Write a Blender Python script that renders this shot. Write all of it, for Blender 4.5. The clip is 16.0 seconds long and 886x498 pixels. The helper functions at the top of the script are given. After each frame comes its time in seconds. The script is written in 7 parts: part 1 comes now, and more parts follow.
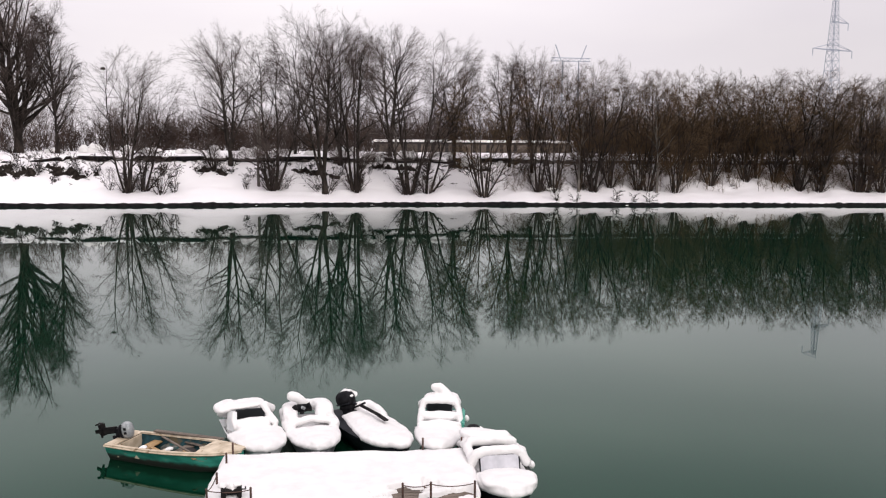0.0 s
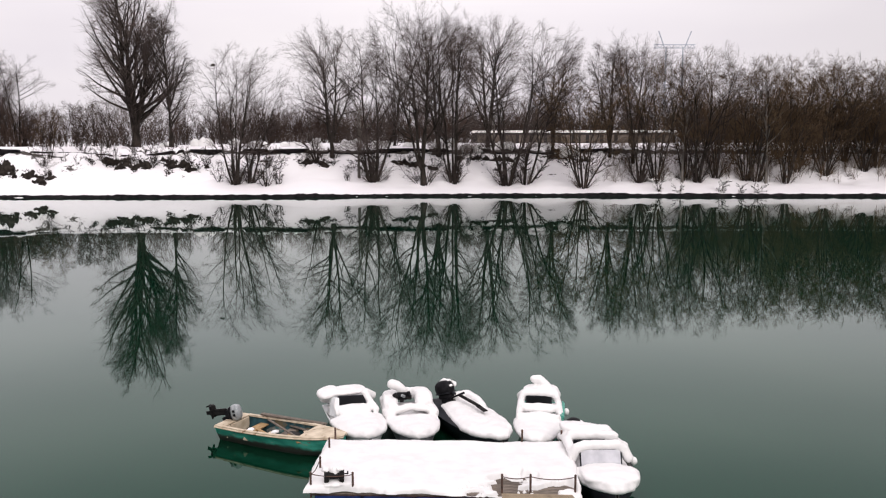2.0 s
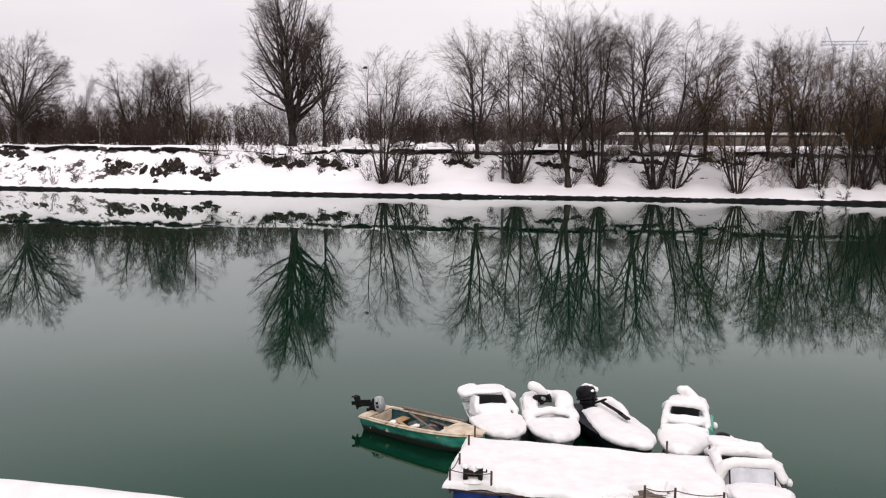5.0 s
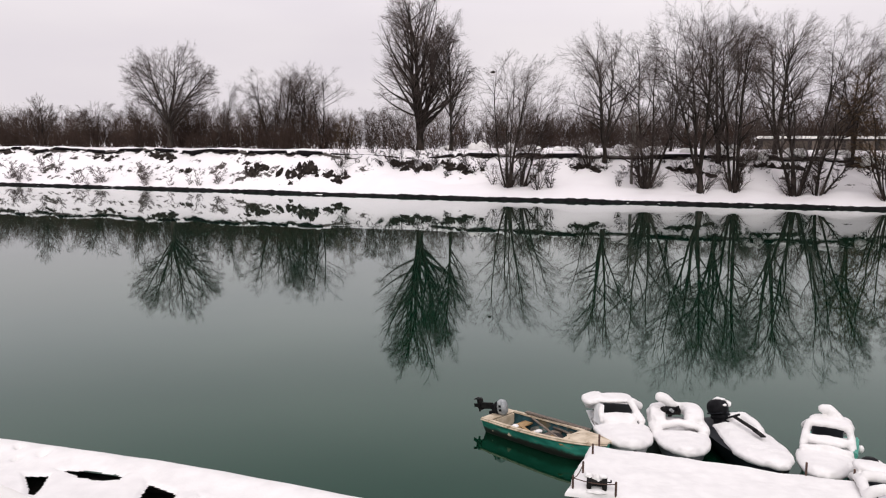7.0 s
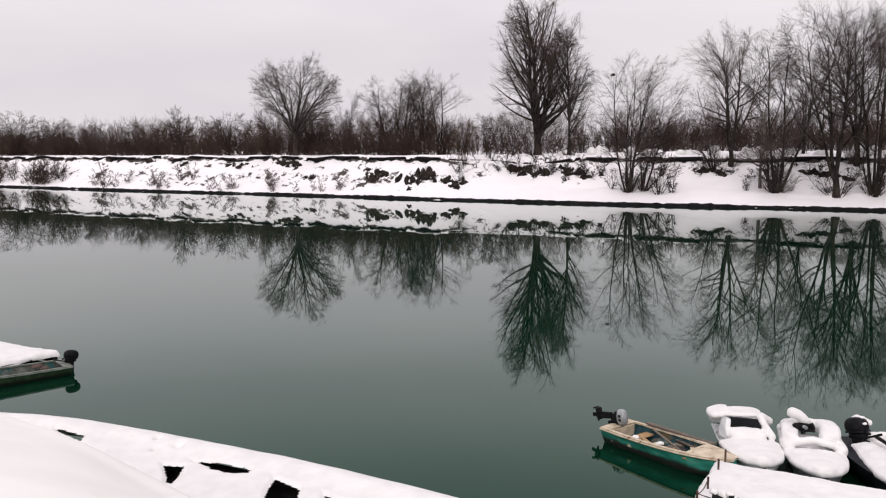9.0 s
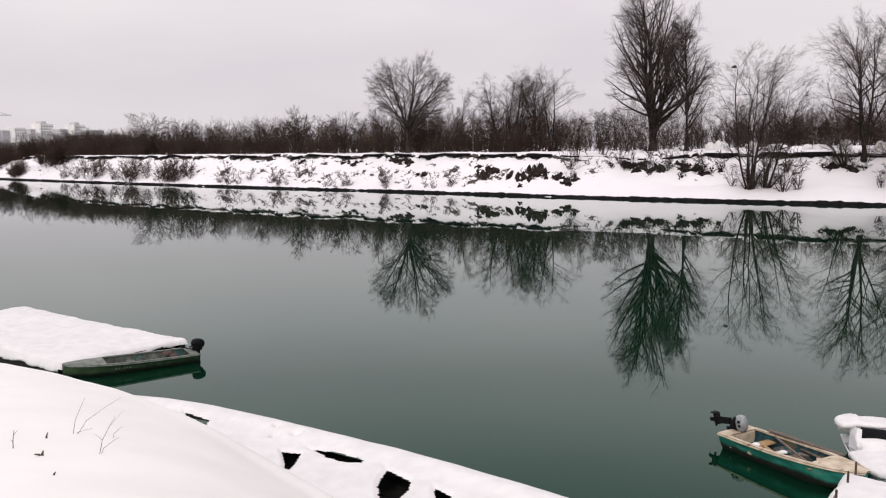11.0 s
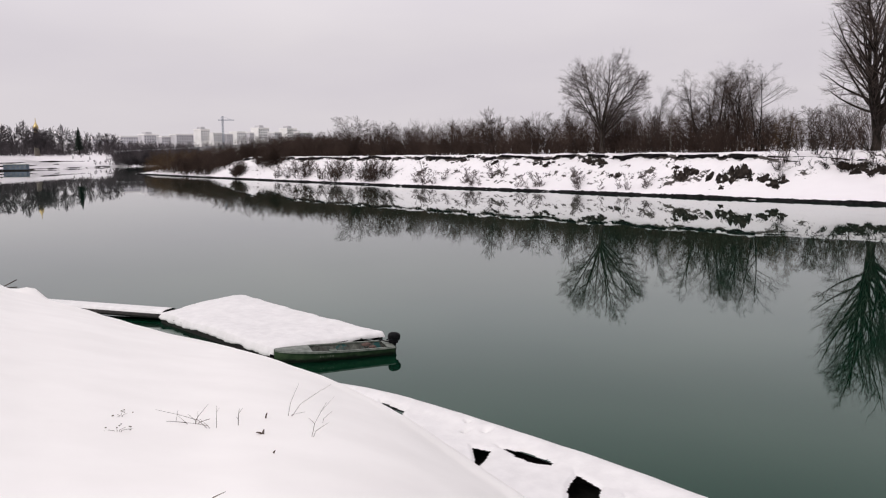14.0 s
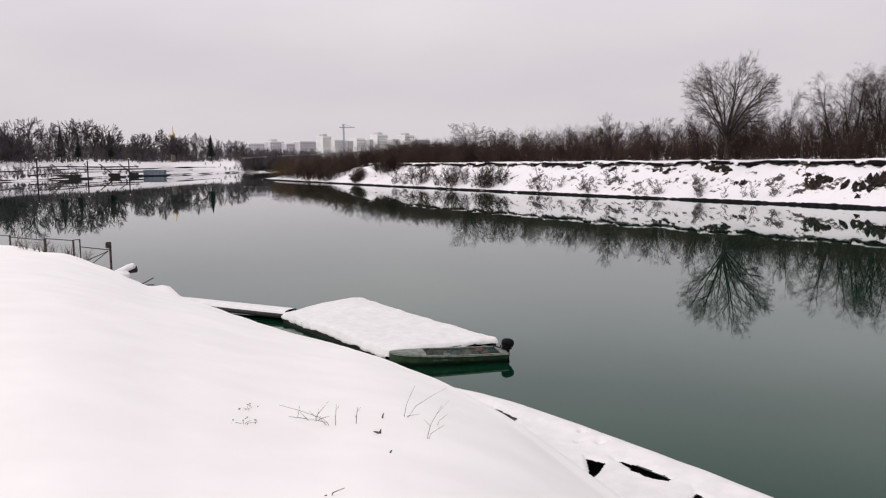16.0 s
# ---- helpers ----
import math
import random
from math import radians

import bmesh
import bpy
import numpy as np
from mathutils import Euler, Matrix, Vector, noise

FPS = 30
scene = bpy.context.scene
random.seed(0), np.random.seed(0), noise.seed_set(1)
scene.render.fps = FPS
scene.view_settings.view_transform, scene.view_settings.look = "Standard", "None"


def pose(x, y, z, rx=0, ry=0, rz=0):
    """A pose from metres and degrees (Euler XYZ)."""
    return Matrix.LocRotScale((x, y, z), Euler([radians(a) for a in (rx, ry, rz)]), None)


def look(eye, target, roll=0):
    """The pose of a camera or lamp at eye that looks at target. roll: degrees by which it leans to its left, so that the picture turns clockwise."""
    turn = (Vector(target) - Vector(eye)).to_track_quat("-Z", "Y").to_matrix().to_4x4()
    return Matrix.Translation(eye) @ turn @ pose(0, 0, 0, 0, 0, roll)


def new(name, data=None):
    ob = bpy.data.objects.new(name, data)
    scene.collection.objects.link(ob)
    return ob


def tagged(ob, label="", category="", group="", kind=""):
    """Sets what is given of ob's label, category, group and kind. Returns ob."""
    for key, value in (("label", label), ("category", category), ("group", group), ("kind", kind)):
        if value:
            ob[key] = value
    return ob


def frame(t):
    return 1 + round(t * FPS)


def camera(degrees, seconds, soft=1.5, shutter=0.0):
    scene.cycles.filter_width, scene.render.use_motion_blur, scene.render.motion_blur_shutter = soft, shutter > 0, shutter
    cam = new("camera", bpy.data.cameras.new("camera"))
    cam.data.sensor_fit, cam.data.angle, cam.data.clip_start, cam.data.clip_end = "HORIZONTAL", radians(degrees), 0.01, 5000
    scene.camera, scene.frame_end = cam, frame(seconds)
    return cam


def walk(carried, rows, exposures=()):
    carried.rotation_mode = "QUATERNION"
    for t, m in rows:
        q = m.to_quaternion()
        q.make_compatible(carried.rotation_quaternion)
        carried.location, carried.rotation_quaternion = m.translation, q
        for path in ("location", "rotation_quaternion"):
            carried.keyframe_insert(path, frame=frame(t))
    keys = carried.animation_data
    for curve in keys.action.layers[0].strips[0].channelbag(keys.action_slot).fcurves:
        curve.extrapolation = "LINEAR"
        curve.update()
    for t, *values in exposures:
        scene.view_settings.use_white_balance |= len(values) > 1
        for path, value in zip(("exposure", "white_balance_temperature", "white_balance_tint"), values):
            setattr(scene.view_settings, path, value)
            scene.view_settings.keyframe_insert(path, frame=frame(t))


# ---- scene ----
cam = camera(58.1, 16.0, soft=1.15)
ROWS = [
    (0.0, -0.000, 0.000, 8.000, 83.143, -0.398, 0.048),
    (0.5, -0.042, 0.054, 7.971, 83.101, -0.340, 1.825),
    (1.0, -0.066, 0.104, 7.958, 82.857, -0.109, 3.479),
    (1.5, -0.068, 0.083, 7.968, 82.685, 0.071, 5.122),
    (2.0, -0.090, 0.089, 7.961, 82.508, 0.085, 6.996),
    (2.5, -0.109, 0.135, 7.945, 82.242, 0.113, 8.806),
    (3.0, -0.137, 0.145, 7.941, 82.102, -0.007, 10.408),
    (3.5, -0.151, 0.114, 7.944, 82.171, -0.120, 12.021),
    (6.0, -0.227, 0.107, 7.918, 82.729, -0.489, 21.488),
    (6.5, -0.243, 0.084, 7.922, 82.752, -0.536, 23.897),
    (7.0, -0.271, 0.101, 7.901, 82.806, -0.443, 26.173),
    (7.5, -0.271, 0.083, 7.901, 82.865, -0.117, 28.475),
    (8.0, -0.292, 0.086, 7.902, 82.995, 0.150, 30.683),
    (10.5, -0.338, 0.067, 7.902, 83.056, 0.238, 40.168),
    (11.0, -0.359, 0.058, 7.892, 82.993, 0.539, 42.400),
    (11.5, -0.370, 0.048, 7.894, 83.014, 0.546, 44.629),
    (12.0, -0.384, 0.035, 7.899, 83.140, 0.452, 46.854),
    (12.5, -0.419, 0.027, 7.893, 83.214, 0.377, 49.157),
    (13.0, -0.425, 0.007, 7.896, 83.160, 0.482, 51.584),
    (13.5, -0.468, 0.011, 7.888, 83.135, 0.609, 53.847),
    (14.0, -0.473, -0.007, 7.893, 83.195, 0.700, 56.024),
    (14.5, -0.444, -0.027, 7.899, 83.375, 0.758, 58.239),
    (15.0, -0.486, -0.023, 7.883, 83.570, 0.663, 60.418),
    (15.5, -0.483, -0.025, 7.890, 83.640, 0.597, 62.502),
    (16.0, -0.515, -0.028, 7.873, 83.753, 0.665, 64.266),
]
walk(cam, [(t, pose(x, y, z, rx, ry, rz)) for t, x, y, z, rx, ry, rz in ROWS],
     exposures=[(0.0, 0.11, 6600, 10.5), (3.5, 0.10, 6600, 10.5), (7.0, -0.05, 6600, 10.5), (11.0, -0.14, 6600, 10.5), (14.0, -0.26, 6550, 10.5), (16.0, -0.27, 6550, 10.5)])

# ---- sky, sun and exposure ----
SUN_UP, SUN_ROUND = radians(38), radians(205)
world = bpy.data.worlds.new("winter_sky")
scene.world = world
world.use_nodes = True
wn, wl = world.node_tree.nodes, world.node_tree.links
wn.clear()
w_out = wn.new("ShaderNodeOutputWorld")
w_bg = wn.new("ShaderNodeBackground")
w_sky = wn.new("ShaderNodeTexSky")
w_sky.sky_type = "NISHITA"
w_sky.sun_disc = False
w_sky.sun_elevation, w_sky.sun_rotation = SUN_UP, SUN_ROUND
w_sky.dust_density, w_sky.air_density = 4.0, 1.2
w_hs = wn.new("ShaderNodeHueSaturation")
w_hs.inputs["Saturation"].default_value = 0.25
w_co = wn.new("ShaderNodeTexCoord")
w_map = wn.new("ShaderNodeMapping")
w_map.inputs["Scale"].default_value = (1.3, 1.3, 5.0)
w_noise = wn.new("ShaderNodeTexNoise")
w_noise.inputs["Scale"].default_value = 1.6
w_noise.inputs["Detail"].default_value = 4.0
w_noise.inputs["Roughness"].default_value = 0.45
w_ramp = wn.new("ShaderNodeValToRGB")
w_ramp.color_ramp.elements[0].position, w_ramp.color_ramp.elements[1].position = 0.32, 0.68
w_ramp.color_ramp.elements[0].color = (0.88, 0.828, 0.90, 1)
w_ramp.color_ramp.elements[1].color = (1.0, 0.945, 0.988, 1)
w_sep = wn.new("ShaderNodeSeparateXYZ")
w_top = wn.new("ShaderNodeMapRange")  # brightest overhead
w_top.interpolation_type = "SMOOTHSTEP"
w_top.inputs["From Min"].default_value, w_top.inputs["From Max"].default_value = 0.55, 1.0
w_top.inputs["To Min"].default_value, w_top.inputs["To Max"].default_value = 0.0, 13.0
w_add = wn.new("ShaderNodeMath")
w_add.operation = "ADD"
w_round = wn.new("ShaderNodeMapRange")  # the cloud is thinnest across the river and heavier to both sides
w_round.inputs["From Min"].default_value, w_round.inputs["From Max"].default_value = -1.0, 1.0


def sky_ramp(stops):
    ramp = wn.new("ShaderNodeValToRGB")
    ramp.color_ramp.interpolation = "EASE"
    for i, (at, v) in enumerate(stops):
        e = ramp.color_ramp.elements[i] if i < 2 else ramp.color_ramp.elements.new(at)
        e.position, e.color = at, (v, v, v, 1)
    return ramp


w_band = sky_ramp([(0.0, 0.79), (1.0, 0.62), (0.12, 0.82), (0.21, 0.92), (0.30, 0.80), (0.42, 0.62)])  # the overcast fades slowly towards the zenith
w_low = sky_ramp([(0.0, 1.02), (1.0, 0.78), (0.25, 1.01), (0.42, 1.03), (0.52, 1.02), (0.72, 0.86)])
w_base = wn.new("ShaderNodeMath")
w_base.operation = "MULTIPLY"
w_base.inputs[1].default_value = 11.05
w_mul = wn.new("ShaderNodeMath")
w_mul.operation = "MULTIPLY"
w_scale = wn.new("ShaderNodeVectorMath")
w_scale.operation = "SCALE"
w_mix = wn.new("ShaderNodeMix")
w_mix.data_type = "RGBA"
w_mix.inputs["Factor"].default_value = 0.92
wl.new(w_co.outputs["Generated"], w_sep.inputs["Vector"])
wl.new(w_sep.outputs["X"], w_round.inputs["Value"])
wl.new(w_round.outputs["Result"], w_low.inputs["Fac"])
wl.new(w_sep.outputs["Z"], w_band.inputs["Fac"])
wl.new(w_band.outputs["Color"], w_mul.inputs[1])
wl.new(w_low.outputs["Color"], w_base.inputs[0])
wl.new(w_base.outputs["Value"], w_mul.inputs[0])
wl.new(w_sep.outputs["Z"], w_top.inputs["Value"])
wl.new(w_mul.outputs["Value"], w_add.inputs[0])
wl.new(w_top.outputs["Result"], w_add.inputs[1])
wl.new(w_add.outputs["Value"], w_scale.inputs["Scale"])
wl.new(w_co.outputs["Generated"], w_map.inputs["Vector"])
wl.new(w_map.outputs["Vector"], w_noise.inputs["Vector"])
wl.new(w_noise.outputs["Fac"], w_ramp.inputs["Fac"])
wl.new(w_ramp.outputs["Color"], w_scale.inputs[0])
wl.new(w_sky.outputs["Color"], w_hs.inputs["Color"])
wl.new(w_hs.outputs["Color"], w_mix.inputs["A"])
wl.new(w_scale.outputs["Vector"], w_mix.inputs["B"])
wl.new(w_mix.outputs["Result"], w_bg.inputs["Color"])
w_bg.inputs["Strength"].default_value = 0.1
wl.new(w_bg.outputs["Background"], w_out.inputs["Surface"])

sun = new("sun", bpy.data.lights.new("sun", "SUN"))
sun.data.energy, sun.data.angle, sun.data.color = 1.35, radians(25), (1.0, 0.96, 0.93)
sun.matrix_world = look((0, 0, 60), (60 * math.cos(SUN_UP) * math.sin(-SUN_ROUND) * -1, -60 * math.cos(SUN_UP) * math.cos(SUN_ROUND), 60 - 60 * math.sin(SUN_UP)))

# ---- materials ----
def material(name, dark, light, rough=0.7, scale=4.0, detail=5.0, lo=0.35, hi=0.65, bump=0.0, bump_scale=20.0, metal=0.0,
             spots=None, spot_scale=1.0, spot_at=0.6, per_object=0.0, per_island=0.0, stretch=(1, 1, 1), ior=1.45, spec=0.5):
    """A two-tone surface with noise at two scales, stains of a third colour, and fine relief, in metres."""
    m = bpy.data.materials.new(name)
    m.use_nodes = True
    n, l = m.node_tree.nodes, m.node_tree.links
    bsdf = n["Principled BSDF"]
    bsdf.inputs["Roughness"].default_value, bsdf.inputs["Metallic"].default_value = rough, metal
    bsdf.inputs["IOR"].default_value = ior
    bsdf.inputs["Specular IOR Level"].default_value = spec
    co = n.new("ShaderNodeTexCoord")
    mp = n.new("ShaderNodeMapping")
    mp.inputs["Scale"].default_value = stretch
    l.new(co.outputs["Object"], mp.inputs["Vector"])
    tx = n.new("ShaderNodeTexNoise")
    tx.inputs["Scale"].default_value, tx.inputs["Detail"].default_value = scale, detail
    l.new(mp.outputs["Vector"], tx.inputs["Vector"])
    rp = n.new("ShaderNodeValToRGB")
    rp.color_ramp.elements[0].position, rp.color_ramp.elements[1].position = lo, hi
    rp.color_ramp.elements[0].color, rp.color_ramp.elements[1].color = (*dark, 1), (*light, 1)
    l.new(tx.outputs["Fac"], rp.inputs["Fac"])
    colour = rp.outputs["Color"]
    if spots:
        t2 = n.new("ShaderNodeTexNoise")
        t2.inputs["Scale"].default_value, t2.inputs["Detail"].default_value = spot_scale, 6.0
        l.new(mp.outputs["Vector"], t2.inputs["Vector"])
        r2 = n.new("ShaderNodeValToRGB")
        r2.color_ramp.elements[0].position, r2.color_ramp.elements[1].position = spot_at, spot_at + 0.06
        l.new(t2.outputs["Fac"], r2.inputs["Fac"])
        mx = n.new("ShaderNodeMix")
        mx.data_type = "RGBA"
        mx.inputs["B"].default_value = (*spots, 1)
        l.new(r2.outputs["Color"], mx.inputs["Factor"])
        l.new(colour, mx.inputs["A"])
        colour = mx.outputs["Result"]
    for amount, node, out in ((per_object, "ShaderNodeObjectInfo", "Random"), (per_island, "ShaderNodeNewGeometry", "Random Per Island")):
        if amount:
            inf = n.new(node)
            mr = n.new("ShaderNodeMapRange")
            mr.inputs["To Min"].default_value, mr.inputs["To Max"].default_value = 1 - amount, 1 + amount
            l.new(inf.outputs[out], mr.inputs["Value"])
            hs = n.new("ShaderNodeHueSaturation")
            l.new(mr.outputs["Result"], hs.inputs["Value"])
            l.new(colour, hs.inputs["Color"])
            colour = hs.outputs["Color"]
    l.new(colour, bsdf.inputs["Base Color"])
    if bump:
        tb = n.new("ShaderNodeTexNoise")
        tb.inputs["Scale"].default_value, tb.inputs["Detail"].default_value = bump_scale, 4.0
        l.new(mp.outputs["Vector"], tb.inputs["Vector"])
        bp = n.new("ShaderNodeBump")
        bp.inputs["Strength"].default_value, bp.inputs["Distance"].default_value = 0.6, bump
        l.new(tb.outputs["Fac"], bp.inputs["Height"])
        l.new(bp.outputs["Normal"], bsdf.inputs["Normal"])
    return m


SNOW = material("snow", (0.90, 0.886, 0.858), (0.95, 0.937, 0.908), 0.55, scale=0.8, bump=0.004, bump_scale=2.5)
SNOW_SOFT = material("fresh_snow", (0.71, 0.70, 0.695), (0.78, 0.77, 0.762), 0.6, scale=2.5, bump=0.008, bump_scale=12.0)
BARK = material("bark", (0.015, 0.012, 0.010), (0.05, 0.040, 0.035), 0.9, scale=3.0, stretch=(1, 1, 0.3), bump=0.02, bump_scale=14, per_object=0.25, spec=0.15)
BARK_PALE = material("pale_bark", (0.09, 0.08, 0.07), (0.22, 0.20, 0.18), 0.9, scale=1.2, stretch=(1, 1, 0.5), spots=(0.05, 0.04, 0.04), spot_scale=1.5, spot_at=0.55)
TWIG = material("twigs", (0.044, 0.033, 0.030), (0.115, 0.089, 0.081), 0.9, scale=0.4, per_object=0.2, per_island=0.15, spec=0.15)
TWIG_RED = material("reddish_twigs", (0.050, 0.031, 0.017), (0.125, 0.082, 0.048), 0.9, scale=0.25, per_object=0.2, per_island=0.2, spec=0.15)
TWIG_PALE = material("pale_twigs", (0.08, 0.062, 0.062), (0.17, 0.135, 0.135), 0.9, scale=0.5, per_object=0.15, per_island=0.2)
TWIG_FAR = material("brown_far_twigs", (0.030, 0.020, 0.016), (0.075, 0.052, 0.042), 0.95, scale=0.12, per_island=0.25, spec=0.1)
# paler and greyer than near twigs: the haze of distance is in the colour
HAZED_WOOD = material("far_twigs", (0.060, 0.053, 0.058), (0.118, 0.104, 0.11), 0.95, scale=0.1, per_island=0.2, spec=0.1)
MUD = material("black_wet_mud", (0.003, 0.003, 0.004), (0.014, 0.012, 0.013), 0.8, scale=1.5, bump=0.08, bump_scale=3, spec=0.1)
EARTH = material("wet_earth", (0.008, 0.006, 0.005), (0.04, 0.032, 0.027), 0.85, scale=1.5, bump=0.08, bump_scale=3, spec=0.12)


def bank_material():
    """Snow that slides off wherever the bank is steep or undercut, leaving dark earth and roots."""
    m = bpy.data.materials.new("snowy_bank")
    m.use_nodes = True
    n, l = m.node_tree.nodes, m.node_tree.links
    bsdf = n["Principled BSDF"]
    bsdf.inputs["Roughness"].default_value = 0.7
    geo, co = n.new("ShaderNodeNewGeometry"), n.new("ShaderNodeTexCoord")
    sep = n.new("ShaderNodeSeparateXYZ")
    l.new(geo.outputs["Normal"], sep.inputs["Vector"])
    mp = n.new("ShaderNodeMapping")
    mp.inputs["Scale"].default_value = (0.8, 0.8, 1.6)
    l.new(co.outputs["Object"], mp.inputs["Vector"])
    tx = n.new("ShaderNodeTexNoise")
    tx.inputs["Scale"].default_value, tx.inputs["Detail"].default_value, tx.inputs["Roughness"].default_value = 0.9, 8.0, 0.65
    l.new(mp.outputs["Vector"], tx.inputs["Vector"])
    ad = n.new("ShaderNodeMath")
    ad.operation = "MULTIPLY_ADD"
    ad.inputs[1].default_value = 0.95
    l.new(tx.outputs["Fac"], ad.inputs[0])
    steep = n.new("ShaderNodeMath")
    steep.operation = "MULTIPLY"
    steep.inputs[1].default_value = 1.3
    l.new(sep.outputs["Z"], steep.inputs[0])
    l.new(steep.outputs["Value"], ad.inputs[2])
    rp = n.new("ShaderNodeValToRGB")
    rp.color_ramp.elements[0].position, rp.color_ramp.elements[1].position = 0.70, 0.725
    hf = n.new("ShaderNodeMath")
    hf.operation = "MULTIPLY"
    hf.inputs[1].default_value = 0.5
    l.new(ad.outputs["Value"], hf.inputs[0])
    l.new(hf.outputs["Value"], rp.inputs["Fac"])
    t3 = n.new("ShaderNodeTexNoise")
    t3.inputs["Scale"].default_value = 3.0
    l.new(co.outputs["Object"], t3.inputs["Vector"])
    r3 = n.new("ShaderNodeValToRGB")
    r3.color_ramp.elements[0].color, r3.color_ramp.elements[1].color = (0.02, 0.016, 0.014, 1), (0.075, 0.06, 0.05, 1)
    l.new(t3.outputs["Fac"], r3.inputs["Fac"])
    mx = n.new("ShaderNodeMix")
    mx.data_type = "RGBA"
    mx.inputs["B"].default_value = (0.84, 0.815, 0.83, 1)
    l.new(r3.outputs["Color"], mx.inputs["A"])
    l.new(rp.outputs["Color"], mx.inputs["Factor"])
    l.new(mx.outputs["Result"], bsdf.inputs["Base Color"])
    bp = n.new("ShaderNodeBump")
    bp.inputs["Strength"].default_value, bp.inputs["Distance"].default_value = 0.7, 0.12
    l.new(tx.outputs["Fac"], bp.inputs["Height"])
    l.new(bp.outputs["Normal"], bsdf.inputs["Normal"])
    return m


def water_material():
    m = bpy.data.materials.new("river_water")
    m.use_nodes = True
    n, l = m.node_tree.nodes, m.node_tree.links
    bsdf = n["Principled BSDF"]
    bsdf.inputs["Roughness"].default_value, bsdf.inputs["IOR"].default_value = 0.017, 1.52
    bsdf.inputs["Specular Tint"].default_value = (0.06, 1.0, 0.6, 1)
    co = n.new("ShaderNodeTexCoord")
    tx = n.new("ShaderNodeTexNoise")
    tx.inputs["Scale"].default_value, tx.inputs["Detail"].default_value = 0.03, 2.0
    l.new(co.outputs["Object"], tx.inputs["Vector"])
    rp = n.new("ShaderNodeValToRGB")
    rp.color_ramp.elements[0].color, rp.color_ramp.elements[1].color = (0.0012, 0.0170, 0.0085, 1), (0.0016, 0.0195, 0.0098, 1)
    l.new(tx.outputs["Fac"], rp.inputs["Fac"])
    l.new(rp.outputs["Color"], bsdf.inputs["Base Color"])
    mp = n.new("ShaderNodeMapping")
    mp.inputs["Scale"].default_value = (0.5, 1.0, 1.0)
    l.new(co.outputs["Object"], mp.inputs["Vector"])
    wv = n.new("ShaderNodeTexNoise")
    wv.inputs["Scale"].default_value, wv.inputs["Detail"].default_value = 1.2, 3.0
    l.new(mp.outputs["Vector"], wv.inputs["Vector"])
    bp = n.new("ShaderNodeBump")
    bp.inputs["Strength"].default_value, bp.inputs["Distance"].default_value = 0.25, 0.0025
    l.new(wv.outputs["Fac"], bp.inputs["Height"])
    l.new(bp.outputs["Normal"], bsdf.inputs["Normal"])
    return m


BANK = bank_material()
WATER = water_material()

# ---- building tools ----
def quads(name, V, F, mat, smooth=True):
    """A mesh from an (n, 3) array of places and an (m, 4) array of corners."""
    me = bpy.data.meshes.new(name)
    V, F = np.asarray(V, np.float32), np.asarray(F, np.int32)
    me.vertices.add(len(V))
    me.vertices.foreach_set("co", V.ravel())
    me.loops.add(F.size)
    me.loops.foreach_set("vertex_index", F.ravel())
    me.polygons.add(len(F))
    me.polygons.foreach_set("loop_start", np.arange(0, F.size, F.shape[1], dtype=np.int32))
    me.polygons.foreach_set("use_smooth", np.full(len(F), smooth))
    for one in (mat if isinstance(mat, (list, tuple)) else [mat]):
        me.materials.append(one)
    me.update(calc_edges=True)
    return me


def lattice(nu, nv):
    """Corners of the faces of a grid of nu by nv places."""
    i, j = np.meshgrid(np.arange(nu - 1), np.arange(nv - 1), indexing="ij")
    a = (i * nv + j).ravel()
    return np.stack([a, a + nv, a + nv + 1, a + 1], 1)


def part(name, data, mat, parent, label="", m=None):
    """One mesh object, from a bmesh or a mesh, under a thing or a part."""
    if isinstance(data, bmesh.types.BMesh):
        me = bpy.data.meshes.new(name)
        bmesh.ops.recalc_face_normals(data, faces=data.faces)
        data.to_mesh(me)
        data.free()
        me.materials.append(mat)
        me.shade_smooth()
        me.set_sharp_from_angle(angle=radians(38))
        data = me
    ob = new(name, data)
    ob.parent = parent
    if m is not None:
        ob.matrix_basis = m
    if label:
        tagged(ob, label)
    return ob


def thing(name, m, label, category, group="", kind=""):
    """An empty at a thing's base."""
    ob = new(name)
    ob.empty_display_size = 0.2
    ob.matrix_basis = m
    return tagged(ob, label, category, group, kind)


def block(bm, x0, x1, y0, y1, z0, z1, bevel=0.0, m=None):
    """A box with bevelled edges, added to bm."""
    r = bmesh.ops.create_cube(bm, size=1.0, matrix=Matrix.LocRotScale(((x0 + x1) / 2, (y0 + y1) / 2, (z0 + z1) / 2), None, (x1 - x0, y1 - y0, z1 - z0)))
    vs = r["verts"]
    if bevel:
        es = list({e for v in vs for e in v.link_edges})
        vs = list({v for f in bmesh.ops.bevel(bm, geom=es, offset=bevel, segments=2, affect="EDGES")["faces"] for v in f.verts} | {v for v in vs if v.is_valid})
    if m is not None:
        bmesh.ops.transform(bm, matrix=m, verts=vs)
    return bm


def rod(bm, a, b, r, r2=None, sides=8):
    """A round bar from a to b, added to bm."""
    a, b = Vector(a), Vector(b)
    d = b - a
    m = Matrix.Translation((a + b) / 2) @ d.to_track_quat("Z", "Y").to_matrix().to_4x4()
    bmesh.ops.create_cone(bm, cap_ends=True, segments=sides, radius1=r, radius2=r if r2 is None else r2, depth=d.length, matrix=m)
    return bm


